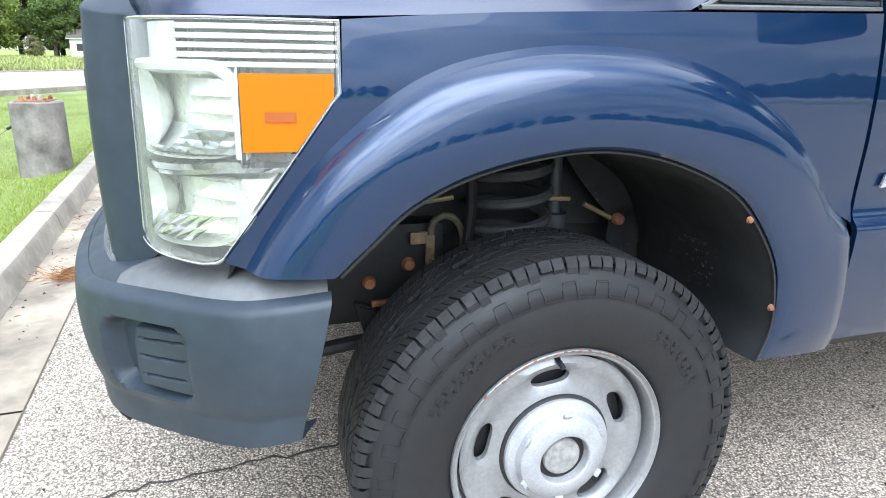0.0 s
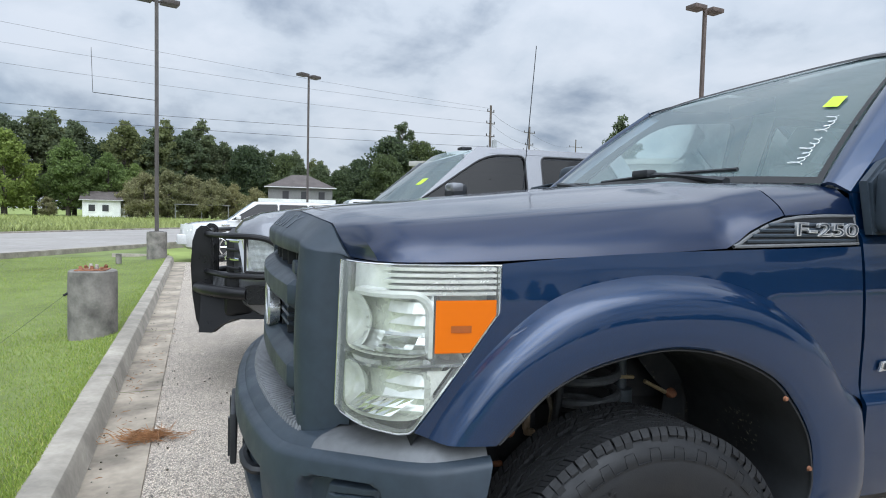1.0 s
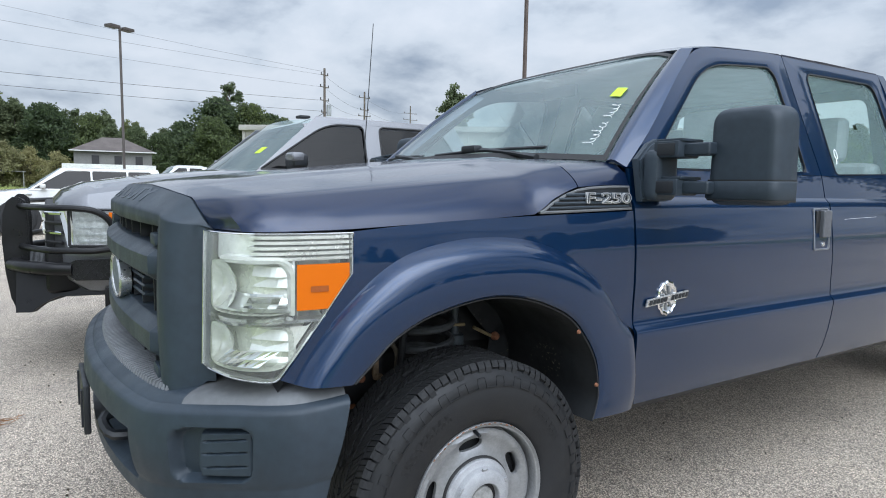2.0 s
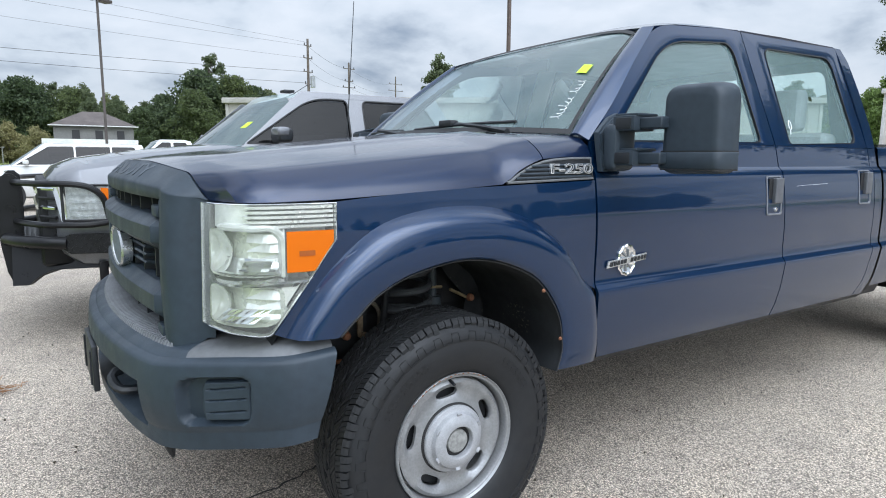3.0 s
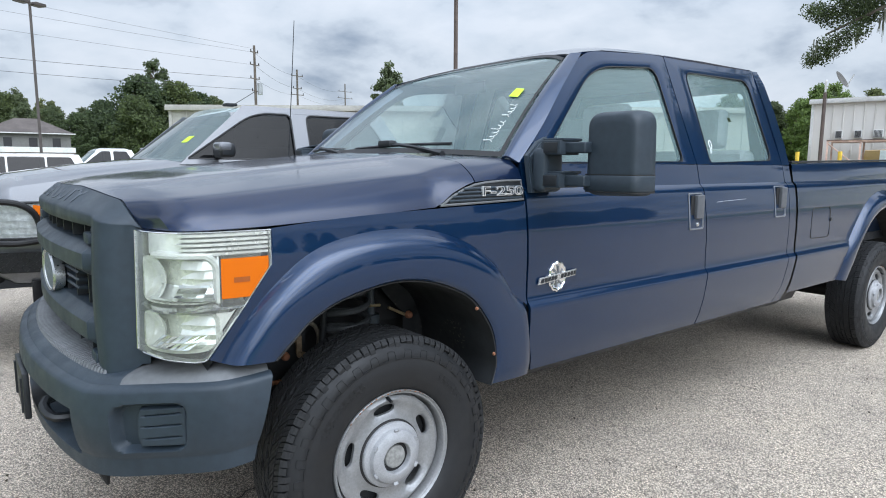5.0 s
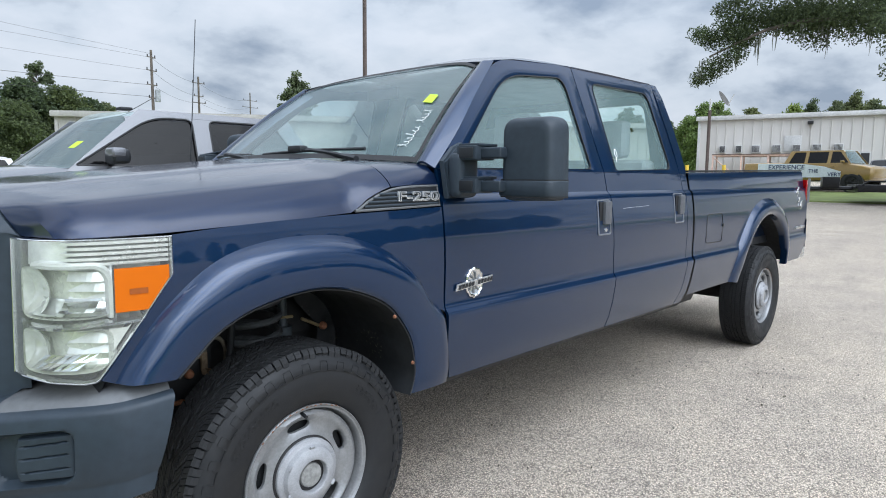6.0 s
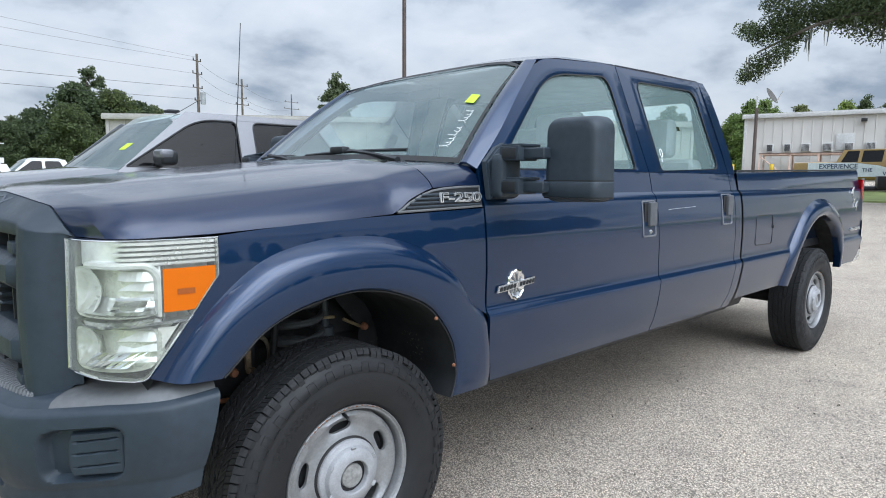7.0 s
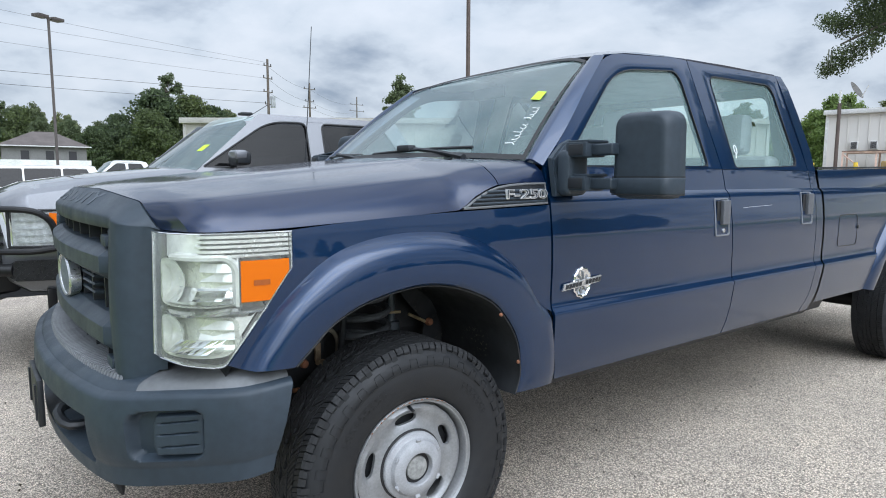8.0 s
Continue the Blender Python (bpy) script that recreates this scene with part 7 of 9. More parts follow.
for x, y, top, arms in ((21.1, 54.3, 11.9, [(11.3, 0.45, 0.4), (10.2, 0.55, 0.4), (9.0, 0.55, 0.4), (7.9, 0.4, 0.4)]), (30.9, 66.5, 12.1, [(11.4, 0.8, 0.2), (10.0, 0.6, 0.2), (9.3, 0.9, 0.2)]), (57.6, 103.1, 16.2, [(14.8, 1.6, 0.2), (13.6, 1.8, 0.2)])):
    utility_pole(x, y, top, "weathered wooden utility pole with crossarms", arms)
part("transformer", tube([(21.45, 54.1, 7.6), (21.45, 54.1, 8.6)], 0.22, 10), worn("grey_drum", (0.3, 0.31, 0.32), 0.5, 0.2, 2.0), bpy.data.objects["utility_pole"]).matrix_parent_inverse = Matrix.Translation((-21.1, -54.3, 0))


def cable(a, b, sag, label="thin dark overhead cable", r=0.03):
    a, b = Vector(a), Vector(b)
    return solo("overhead_cable", tube([a.lerp(b, t) - Vector((0, 0, sag * 4 * t * (1 - t))) for t in np.linspace(0, 1, 16)], r, 5, None, False), WIRE, label, "cable", "overhead cables")


far_l = Vector((-62, 28, 0))
for z_l, z_r, sag, r in ((7.6, 9.0, 0.9, 0.014), (7.0, 8.0, 0.8, 0.014), (13.6, 11.3, 1.2, 0.008), (12.2, 10.2, 1.2, 0.008), (16.0, 11.6, 1.2, 0.008)):
    cable((far_l.x, far_l.y, z_l), (21.1, 54.3, z_r), sag, r=r)
for z_a, z_b in ((11.3, 11.4), (10.2, 10.0), (9.0, 9.3)):
    cable((21.1, 54.3, z_a), (30.9, 66.5, z_b), 0.4, r=0.010)
    cable((30.9, 66.5, z_b), (57.6, 103.1, z_b + 3.6), 0.8, r=0.010)
cable((21.1, 54.3, 7.9), (14.5, 50.0, 4.5), 0.1, r=0.03)
cable((-2.99, 15.55, 3.95), (-4.3, 15.2, 3.98), 0.0, "short wire strut on the lamp post", 0.008)
cable((-4.3, 15.2, 3.98), (-4.33, 15.2, 5.0), 0.0, "thin upright whip on the lamp post", 0.006)

# ---- other vehicles ----
CHROME_FAR = worn("bright_trim", (0.7, 0.71, 0.72), 0.18, 0.1, 8.0, 0.0, 1.0, 0.95)
BLACKSTEEL = worn("black_powder_coat", (0.007, 0.007, 0.008), 0.34, 0.25, 5.0, 0.2, 300.0, 0.0, 0.0, 0.3)
CHEQUER = material("black_chequer_plate", (0.014, 0.014, 0.015), 0.35, 0.3)
studs = cells_of(CHEQUER, 26.0, "F1", 0.0)
bump(CHEQUER, studs["Distance"], 1.0, -0.012)


def car(name, label, category, paint, glass, at, spec):
    """A parked vehicle, nose at local x = 0, built round its middle plane."""
    L, W, zb, top, taper = spec["L"], spec["W"], spec["zb"], spec["top"], spec["taper"]
    v = thing(name, label, category, "", at)
    xs = sorted(set([x for x, _ in top] + [x for x, _ in taper] + list(np.linspace(0, L, 26))))
    rows = []
    for x in xs:
        w, zt = W / 2 * table(x, taper), table(x, top)
        low = zb + table(x, [(0, 0.16), (0.12, 0.02), (0.5, 0.0), (L - 0.4, 0.0), (L, 0.14)])
        h = zt - low
        half = [(0.80 * w, low), (0.94 * w, low + 0.05), (0.985 * w, low + 0.22 * h), (w, low + 0.45 * h), (0.995 * w, low + 0.62 * h), (0.975 * w, low + 0.8 * h), (0.945 * w, zt - 0.045), (0.90 * w, zt - 0.012), (0.6 * w, zt + 0.012), (0.25 * w, zt + 0.03)]
        rows.append([Vector((x, y, z)) for y, z in half] + [Vector((x, -y, z)) for y, z in half[::-1]])
    bm = rows_mesh(rows, closed=True)
    vs = list(bm.verts)
    bm.faces.new(vs[:20])
    bm.faces.new(vs[-20:][::-1])
    bmesh.ops.recalc_face_normals(bm, faces=bm.faces)
    body = part("body", bm, paint, v)
    xa, xt, xr, xe, z_belt, z_roof = spec["cabin"]
    wb, wt = W / 2 * 0.925, W / 2 * spec.get("lean", 0.74)
    roof_rows = []
    for k in range(13):
        t = k / 12
        x = lerp(xt - 0.02, xr + 0.02, t)
        roof_rows.append([Vector((x - 0.12 * abs(u) ** 2.5 * (1 - t), u * (wt + 0.02), z_roof - 0.075 * abs(u) ** 4 - 0.05 * (1 - min(1, t / 0.15)) ** 2 - 0.05 * max(0, (t - 0.85) / 0.15) ** 2)) for u in np.linspace(-1, 1, 17)])
    part("roof", facing(rows_mesh(roof_rows), (0, 0, 1)), paint, v, thick=0.03)
    zt_side = z_roof - spec.get("drop", 0.085)

    def on_side(x, z, s, out=0.0):
        t = (z - z_belt) / (zt_side - z_belt)
        return Vector((x, s * (lerp(wb, wt, t) + out), z))

    def lean(t, front):
        return lerp(xa, xt, t) if front else lerp(xe, xr, t)

    ws = []
    for k in range(9):
        t = k / 8
        ws.append([Vector((lean(t, True) - 0.13 * (1 - u * u) * (1 - 0.3 * t), u * lerp(wb * 0.96, wt * 0.98, t), lerp(z_belt - 0.01, zt_side + 0.03 * (1 - u * u), t))) for u in np.linspace(-1, 1, 13)])
    part("windscreen", facing(rows_mesh(ws), (-1, 0, 1)), spec.get("screen", SHIELD), v)
    back_rows = [[Vector((lean(t, False) + 0.05 * (1 - u * u), u * lerp(wb * 0.96, wt * 0.98, t), lerp(z_belt, zt_side, t))) for u in np.linspace(-1, 1, 9)] for t in (0, 0.5, 1)]
    part("back_glass", facing(rows_mesh(back_rows), (1, 0, 0)), glass, v)
    for s in (-1, 1):
        post_w = spec.get("post_w", 0.045)
        edges = [(xa + spec.get("a_in", 0.05), xt + spec.get("a_in", 0.05) + 0.01)] + [(p + d, p + d) for p in spec["pillars"] for d in (-post_w, post_w)] + [(xe - spec.get("c_wide", 0.2), xr - spec.get("c_wide", 0.2) * 0.8)]
        quads = list(zip(edges[::2], edges[1::2]))
        for k, ((b0, t0), (b1, t1)) in enumerate(quads):
            ob0, ot0 = (xa - spec.get("a_out", 0.05), xt - 0.04) if k == 0 else (spec["pillars"][k - 1],) * 2
            ob1, ot1 = (xe + 0.02, xr + 0.02) if k == len(quads) - 1 else (spec["pillars"][k],) * 2
            z0, z1, zw0, zw1 = z_belt - 0.03, zt_side + 0.02, z_belt + 0.01, zt_side - 0.035
            outer = rounded([(ob0, z0), (ot0, z1), (ot1, z1), (ob1, z0)], 0.004, 6)
            inner = rounded([(b0, zw0), (t0, zw1), (t1, zw1), (b1, zw0)], [0.02, spec.get("front_corner", 0.05) if k == 0 else 0.05, 0.05, 0.03], 6)
            rows = [[on_side(lerp(o.x, i.x, m), lerp(o.y, i.y, m), s, 0.012) for o, i in zip(outer, inner)] for m in (0, 0.5, 1)]
            rows.append([on_side(i.x, i.y, s, -0.02) for i in inner])
            part("window_frame", facing(rows_mesh(rows, closed=True), (0, s, 0)), paint, v, thick=0.01)
            c = sum(inner, Vector((0, 0))) / len(inner)
            rows = [[on_side(lerp(c.x, i.x, m), lerp(c.y, i.y, m), s, -0.004) for i in inner] for m in (0.02, 0.6, 1.01)]
            part("side_window", facing(rows_mesh(rows, closed=True), (0, s, 0)), glass, v)
            if "a_in" in spec:
                part("window_seal", tube([on_side(i.x, i.y, s, 0.008) for i in inner + inner[:1]], 0.008, 5, None, False), SEAL_GAP, v)
        for p in spec["pillars"]:
            seam = tube([Vector((p, s * W / 2 * k, z)) for k, z in ((0.93, z_belt), (1.0, lerp(zb, z_belt, 0.55)), (0.99, zb + 0.12))], 0.006, 4)
            part("door_seam", seam, SEAL_GAP, v)
            part("handle", box(p - 0.24, p - 0.10, s * W / 2 * 0.985 - 0.02, s * W / 2 * 0.985 + 0.025, z_belt - 0.16, z_belt - 0.125, 0.008), paint, v)
        mx = xa + 0.18
        bm = box(mx, mx + 0.12, s * (W / 2 + 0.02), s * (W / 2 + 0.21), z_belt + 0.02, z_belt + 0.125, 0.04, 3)
        tube([(mx + 0.08, s * W / 2 * 0.9, z_belt + 0.03), (mx + 0.06, s * (W / 2 + 0.06), z_belt + 0.06)], 0.03, 6, bm)
        mirror_ob = part("door_mirror", bm, spec.get("mirror", paint), v)
        if "mirror" in spec:
            part("mirror_cap", box(mx - 0.006, mx + 0.09, s * (W / 2 + 0.05), s * (W / 2 + 0.216), z_belt + 0.062, z_belt + 0.131, 0.03, 3), paint, mirror_ob)
    R = spec["R"]
    for x in spec["axles"]:
        for s in (-1, 1):
            c = (x, 0, R)
            # black disc laid on the uncut body, in place of a shaded wheel opening
            well = lathe([(0.0, -0.01), (R * 1.17, -0.01), (R * 1.19, 0.005), (R * 1.19, 0.16)], 30, None, c)
            lift = Matrix.Translation((0, s * W / 2 * 0.985, 0)) @ (Matrix.Identity(4) if s < 0 else Matrix.Translation((x, 0, R)) @ Matrix.Rotation(math.pi, 4, "Z") @ Matrix.Translation((-x, 0, -R)))
            bmesh.ops.transform(well, matrix=lift, verts=well.verts)
            part("wheel_well_disc", well, SEAL_GAP, v)
            tb = lathe([(R * 0.62, -0.015), (R * 0.70, -0.03), (R * 0.86, -0.035), (R * 0.96, -0.02), (R, 0.02), (R, 0.2), (R * 0.6, 0.22)], 36, None, c)
            bmesh.ops.transform(tb, matrix=lift, verts=tb.verts)
            wob = part("wheel", tb, RUBBER, v)
            rb = lathe([(R * 0.63, -0.022), (R * 0.60, -0.026), (R * 0.57, -0.005), (R * 0.53, 0.03), (R * 0.3, 0.02), (R * 0.16, -0.012), (0.0, -0.014)], 30, None, c)
            for k in range(6):
                a = 2 * math.pi * k / 6
                tube([(x + R * 0.14 * math.cos(a), -0.012, R + R * 0.14 * math.sin(a)), (x + R * 0.55 * math.cos(a), -0.006, R + R * 0.55 * math.sin(a))], 0.026, 5, rb)
            bmesh.ops.transform(rb, matrix=lift, verts=rb.verts)
            part("rim", rb, spec.get("rim", CHROME_FAR), wob)
    part("cabin_seats", box(xa + 0.75, xe - 0.5, -W * 0.36, W * 0.36, z_belt - 0.4, z_belt + 0.12, 0.08), CLOTH, v)
    part("cabin_dash", box(xa + 0.02, xa + 0.4, -W * 0.42, W * 0.42, z_belt - 0.2, z_belt - 0.015, 0.03), DASH, v)
    return v


def blocks(v, rows):
    for name, label, mat, (x0, x1, y0, y1, z0, z1), bev in rows:
        part(name, box(x0, x1, y0, y1, z0, z1, bev, 3), mat, v, label)


# the silver pickup beside it; its nose stands near x = -1.0
# matte grey-white carries the bright reflections a silvered lamp back would show
LAMP_WHITE = worn("matte_white_lamp_back", (0.62, 0.63, 0.64), 0.35, 0.3, 30.0)
CLEAN_LENS = clear("clean_lamp_lens", (0.96, 0.97, 0.97), 0.02, 1.45, 0.02)
RX, RY = -0.98, 4.10
silver = car("pickup_truck", "silver pickup truck with a black brush guard", "pickup truck", SILVER, DARK_GLASS, pose(RX, RY, 0), dict(
    L=5.9, W=2.0, zb=0.52, top=[(0, 1.13), (0.06, 1.20), (0.2, 1.255), (0.6, 1.315), (1.22, 1.385), (1.35, 1.39), (3.3, 1.40), (3.34, 1.38), (5.9, 1.40)],
    taper=[(0, 0.72), (0.05, 0.84), (0.18, 0.92), (0.5, 0.985), (1.0, 1.0), (5.6, 1.0), (5.9, 0.96)], cabin=(1.24, 1.78, 2.98, 3.26, 1.39, 1.85), pillars=[2.20], post_w=0.068, R=0.41, axles=(0.95, 4.55), c_wide=0.16, drop=0.05, lean=0.81, mirror=PLASTIC_BLACK, a_in=0.03, a_out=0.03, front_corner=0.16))
for s in (-1, 1):
    lo, hi = sorted((s * 0.54, s * 0.92))
    lamp_rows = [[Vector((x, s * y, z)) for z in np.linspace(0.885, 1.115, 6)] for x, y in ((0.095, 0.915), (0.13, 0.94), (0.19, 0.97), (0.26, 0.992), (0.34, 1.006), (0.44, 1.014))]
    lamp = part("headlamp", facing(rows_mesh(lamp_rows), (-1, s, 0)), LAMP_WHITE, silver, "clear headlamp with an amber corner", thick=0.02)
    part("lens", facing(rows_mesh([[p + Vector((-0.018, s * 0.012, 0)) for p in r] for r in lamp_rows]), (-1, s, 0)), CLEAN_LENS, lamp)
    part("amber_reflector", facing(rows_mesh([[Vector((x, s * (y + 0.008), z)) for z in ((1.06, 1.10) if x < 0.32 else (0.965, 1.09))] for x, y in ((0.29, 1.012), (0.36, 1.022), (0.435, 1.028))]), (-0.3, s, 0)), AMBER, lamp)
    for z in (0.91, 0.955, 1.0, 1.045):
        part("reflector_step", facing(rows_mesh([[p + Vector((-0.012 + d, s * (0.008 - d), 0)) for p in [Vector((x, s * y, z + dz)) for x, y in ((0.12, 0.945), (0.19, 0.975), (0.26, 0.997), (0.33, 1.01))]] for dz, d in ((-0.015, 0.03), (0.0, 0.0), (0.018, 0.03))]), (-1, s, 0)), CHROME, lamp, smooth=False)
    part("lamp_bezel", tube([r[0] + Vector((-0.02, s * 0.012, 0)) for r in lamp_rows] + [r[-1] + Vector((-0.02, s * 0.012, 0)) for r in lamp_rows[::-1]] + [lamp_rows[0][0] + Vector((-0.02, s * 0.012, 0))], 0.009, 6, None, False), SEAL_GAP, lamp)
    part("chrome_trim", prism([(0.015, s * 0.84, 1.135), (0.05, s * 0.875, 1.125), (0.095, s * 0.905, 0.885), (0.06, s * 0.885, 0.88)], (0.03, s * 0.02, 0), bevel=0.006), CHROME, silver, "slanted chrome grille surround")
    part("lamp_gap", prism([(0.05, s * 0.865, 1.13), (0.10, s * 0.91, 1.12), (0.13, s * 0.93, 0.88), (0.09, s * 0.90, 0.88)], (0.05, s * 0.005, 0)), SEAL_GAP, silver)
    for k in range(4):
        z = 0.90 + k * 0.062
        part("grille_slat", tube([(-0.045, s * 0.70, z), (0.0, s * 0.80, z), (0.04, s * 0.855, z)], 0.012, 6), CHROME if k % 2 else SEAL_GAP, silver)
# the last block is an added black filler that darkens gaps behind the guard
blocks(silver, [("grille", "chrome crosshair grille", SEAL_GAP, (-0.05, 0.06, -0.68, 0.68, 0.84, 1.14), 0.03), ("front_bumper", "black steel replacement bumper", CHEQUER, (-0.2, 0.05, -0.55, 0.55, 0.60, 0.76), 0.02),
                ("bumper_gap_filler", "", BLACKSTEEL, (-0.06, 0.14, -0.80, 0.80, 0.57, 0.86), 0.04)])
for z in (0.95, 1.06):
    part("grille_bar", tube([(-0.05, -0.5, z), (-0.055, 0.5, z)], 0.02, 6), CHROME, silver)
part("roof_marker", box(0.98 + 0.9, 0.98 + 1.0, -0.06, 0.06, 1.88, 1.905, 0.01), PLASTIC_BLACK, silver)
guard = thing("brush_guard", "black steel brush guard bolted to the silver pickup's front", "brush guard", "", pose(RX, RY, 0))
for s in (-1, 1):
    o = [(x - 0.025 - 0.3 * (x + 0.19), z) for x, z in ((-0.10, 1.24), (-0.15, 1.29), (-0.205, 1.295), (-0.25, 1.25), (-0.285, 1.12), (-0.30, 0.90), (-0.285, 0.70), (-0.25, 0.52), (-0.21, 0.44), (-0.16, 0.425), (-0.10, 0.43), (-0.075, 0.50), (-0.09, 0.75), (-0.085, 1.0))]
    part("upright_plate", prism([(x, s * 0.56, z if z < 1.0 else 1.0 + (z - 1.0) * 0.62) for x, z in o], (0, s * -0.05, 0), bevel=0.012), BLACKSTEEL, guard, "tall black steel upright")
    for z, end in ((1.125, 0.30), (0.862, 0.34)):
        part("wrap_bar", tube(curve([(-0.19, s * 0.54, z), (-0.14, s * 0.70, z), (-0.03, s * 0.92, z), (0.10, s * 1.0, z), (0.22, s * 1.03, z if z < 1 else z - 0.02)] + ([(end, s * 1.03, z - 0.09), (end + 0.03, s * 1.03, 0.90)] if z > 1 else [(end + 0.03, s * 1.03, z + 0.02)]), 26), 0.02, 10), BLACKSTEEL, guard)
    wing = [(0.05, 0.74, 0.945), (0.062, 0.70, 0.948), (0.10, 0.67, 0.957), (0.42, 0.665, 1.03), (0.42, 0.80, 1.03), (0.10, 0.80, 0.957), (0.062, 0.778, 0.948)]
    plate = part("diamond_step", prism([(x, s * (y + 0.012), z) for x, z, y in wing], (0.004, s * -0.02, 0), bevel=0.004), BLACKSTEEL, guard, "diamond-pattern black steel wing")
    studs_bm = bmesh.new()
    for i in range(13):
        for j in range(5):
            x, z = 0.09 + i * 0.0255, 0.684 + j * 0.025 + (0.006 if i % 2 else 0)
            y = s * (0.945 + (x - 0.05) * 0.2297 + 0.013)
            turn = Matrix.Translation((x, y, z)) @ Matrix.Rotation(radians(45 if (i + j) % 2 else -45), 4, "Y") @ Matrix.Diagonal((0.027, 0.006, 0.007, 1))
            bmesh.ops.create_cube(studs_bm, size=1, matrix=turn)
    tagged(part("tread_studs", studs_bm, worn("scuffed_black_steel", (0.03, 0.03, 0.032), 0.3, 0.2, 30.0, 0.0, 1.0, 0.5), plate), "raised tread studs", kind="stuff")
    part("corner_tube", tube(curve([(-0.24, s * 0.55, 0.745), (-0.17, s * 0.72, 0.745), (-0.05, s * 0.88, 0.745), (0.09, s * 0.955, 0.742)], 16), 0.042, 12), BLACKSTEEL, guard, "thick black bumper tube")
    low = [(-0.235, 0.43), (-0.15, 0.435), (-0.08, 0.50), (0.0, 0.548), (0.10, 0.556), (0.44, 0.56), (0.44, 0.70), (-0.22, 0.72)]
    part("lower_valance", prism([(x, s * (0.60 + 0.33 * max(0.0, min(1.0, (x + 0.22) / 0.4))), z) for x, z in low], (0.03, s * -0.03, 0)), BLACKSTEEL, guard, "black steel valance under the guard")
    part("bracket", box(0.26, 0.315, s * 0.90 - 0.015, s * 0.90 + 0.015, 0.45, 0.60, 0.006), BLACKSTEEL, guard)
for z in (1.125, 0.862, 1.0):
    part("cross_bar", tube([(-0.2, -0.55, z), (-0.2, 0.55, z)], 0.02, 10), BLACKSTEEL, guard)
part("roller_tube", tube([(-0.24, -0.56, 0.745), (-0.24, 0.56, 0.745)], 0.042, 12), BLACKSTEEL, guard)
part("windscreen_sticker", facing(rows_mesh([[Vector((1.365, -0.60, 1.53)), Vector((1.345, -0.52, 1.53))], [Vector((1.43, -0.595, 1.58)), Vector((1.41, -0.515, 1.58))]]), (-1, 0, 1)), STICKER, silver)

# white sport utility further along the row, another white pickup behind
suv = car("sport_utility", "white sport utility vehicle parked along the row", "car", WHITE, DARK_GLASS, pose(-2.50, 16.75, 0), dict(
    L=4.2, W=1.95, zb=0.30, top=[(0, 0.80), (0.05, 0.90), (0.25, 0.97), (1.15, 1.06), (1.3, 1.07), (4.0, 1.09), (4.2, 1.04)], taper=[(0, 0.70), (0.06, 0.84), (0.25, 0.94), (0.7, 1.0), (3.9, 1.0), (4.2, 0.93)],
    cabin=(1.18, 1.85, 3.88, 4.1, 1.07, 1.59), pillars=[2.42, 3.2], post_w=0.02, drop=0.04, R=0.38, axles=(0.92, 3.3), c_wide=0.2))
blocks(suv, [("front_bumper", "", WHITE, (-0.08, 0.25, -0.86, 0.86, 0.42, 0.70), 0.06), ("grille", "bright chrome mesh grille", CHROME_FAR, (-0.03, 0.05, -0.42, 0.42, 0.68, 0.92), 0.03), ("side_vent", "", CHROME_FAR, (1.0, 1.2, -0.98, -0.962, 0.92, 0.97), 0.004), ("fog_lamp", "", CHROME_FAR, (-0.10, -0.04, -0.82, -0.62, 0.46, 0.52), 0.01), ("roof_rail", "", WHITE, (2.0, 3.8, -0.71, -0.685, 1.57, 1.59), 0.008), ("roof_rail", "", WHITE, (2.0, 3.8, 0.685, 0.71, 1.57, 1.59), 0.008)])
for s in (-1, 1):
    part("headlamp", facing(rows_mesh([[Vector((x, s * y, z)) for z in (0.70, 0.82, 0.95)] for x, y in ((-0.01, 0.58), (0.03, 0.72), (0.12, 0.85), (0.30, 0.93))]), (-1, s, 0)), REFLECTOR, suv, thick=0.02)
car("pickup_truck", "white pickup truck parked behind the row", "pickup truck", WHITE, DARK_GLASS, pose(1.2, 24.6, 0.0), dict(
    L=5.6, W=1.95, zb=0.45, top=[(0, 1.0), (0.1, 1.10), (1.2, 1.25), (1.4, 1.26), (3.3, 1.28), (5.6, 1.28)], taper=[(0, 0.75), (0.1, 0.9), (0.5, 1.0), (5.6, 0.98)], cabin=(1.3, 1.95, 3.0, 3.3, 1.26, 1.92), pillars=[2.35], R=0.38, axles=(0.9, 4.3)))

# tan truck with painted panel, trailer, other cars by the building
def on_bank(x):
    return ground_z(x) + (0.05 if 24.75 < x < 31.5 else 0.0)


tan = car("pickup_truck", "tan and white lettered pickup truck beside the metal building", "pickup truck", GOLD, DARK_GLASS, pose(31.97, 3.62, on_bank(32.5), 0, 0, 79.6), dict(
    L=5.6, W=1.98, zb=0.45, top=[(0, 0.98), (0.08, 1.08), (0.85, 1.22), (0.95, 1.25), (3.7, 1.26), (3.74, 1.29), (5.6, 1.29)], taper=[(0, 0.76), (0.1, 0.9), (0.5, 1.0), (5.4, 1.0), (5.6, 0.97)], cabin=(0.88, 1.30, 3.45, 3.7, 1.25, 1.86), pillars=[1.75, 2.72], post_w=0.07, drop=0.05, R=0.39, axles=(0.75, 4.3), rim=BLACKSTEEL, screen=GLASS))
PANEL = worn("pale_painted_panel", (0.66, 0.71, 0.76), 0.5, 0.1, 1.0)
NAVY = material("navy_lettering", (0.02, 0.04, 0.12), 0.5)

# ---- buildings ----
METAL_WALL = material("pale_ribbed_metal", (0.60, 0.575, 0.54), 0.55, 0.1)
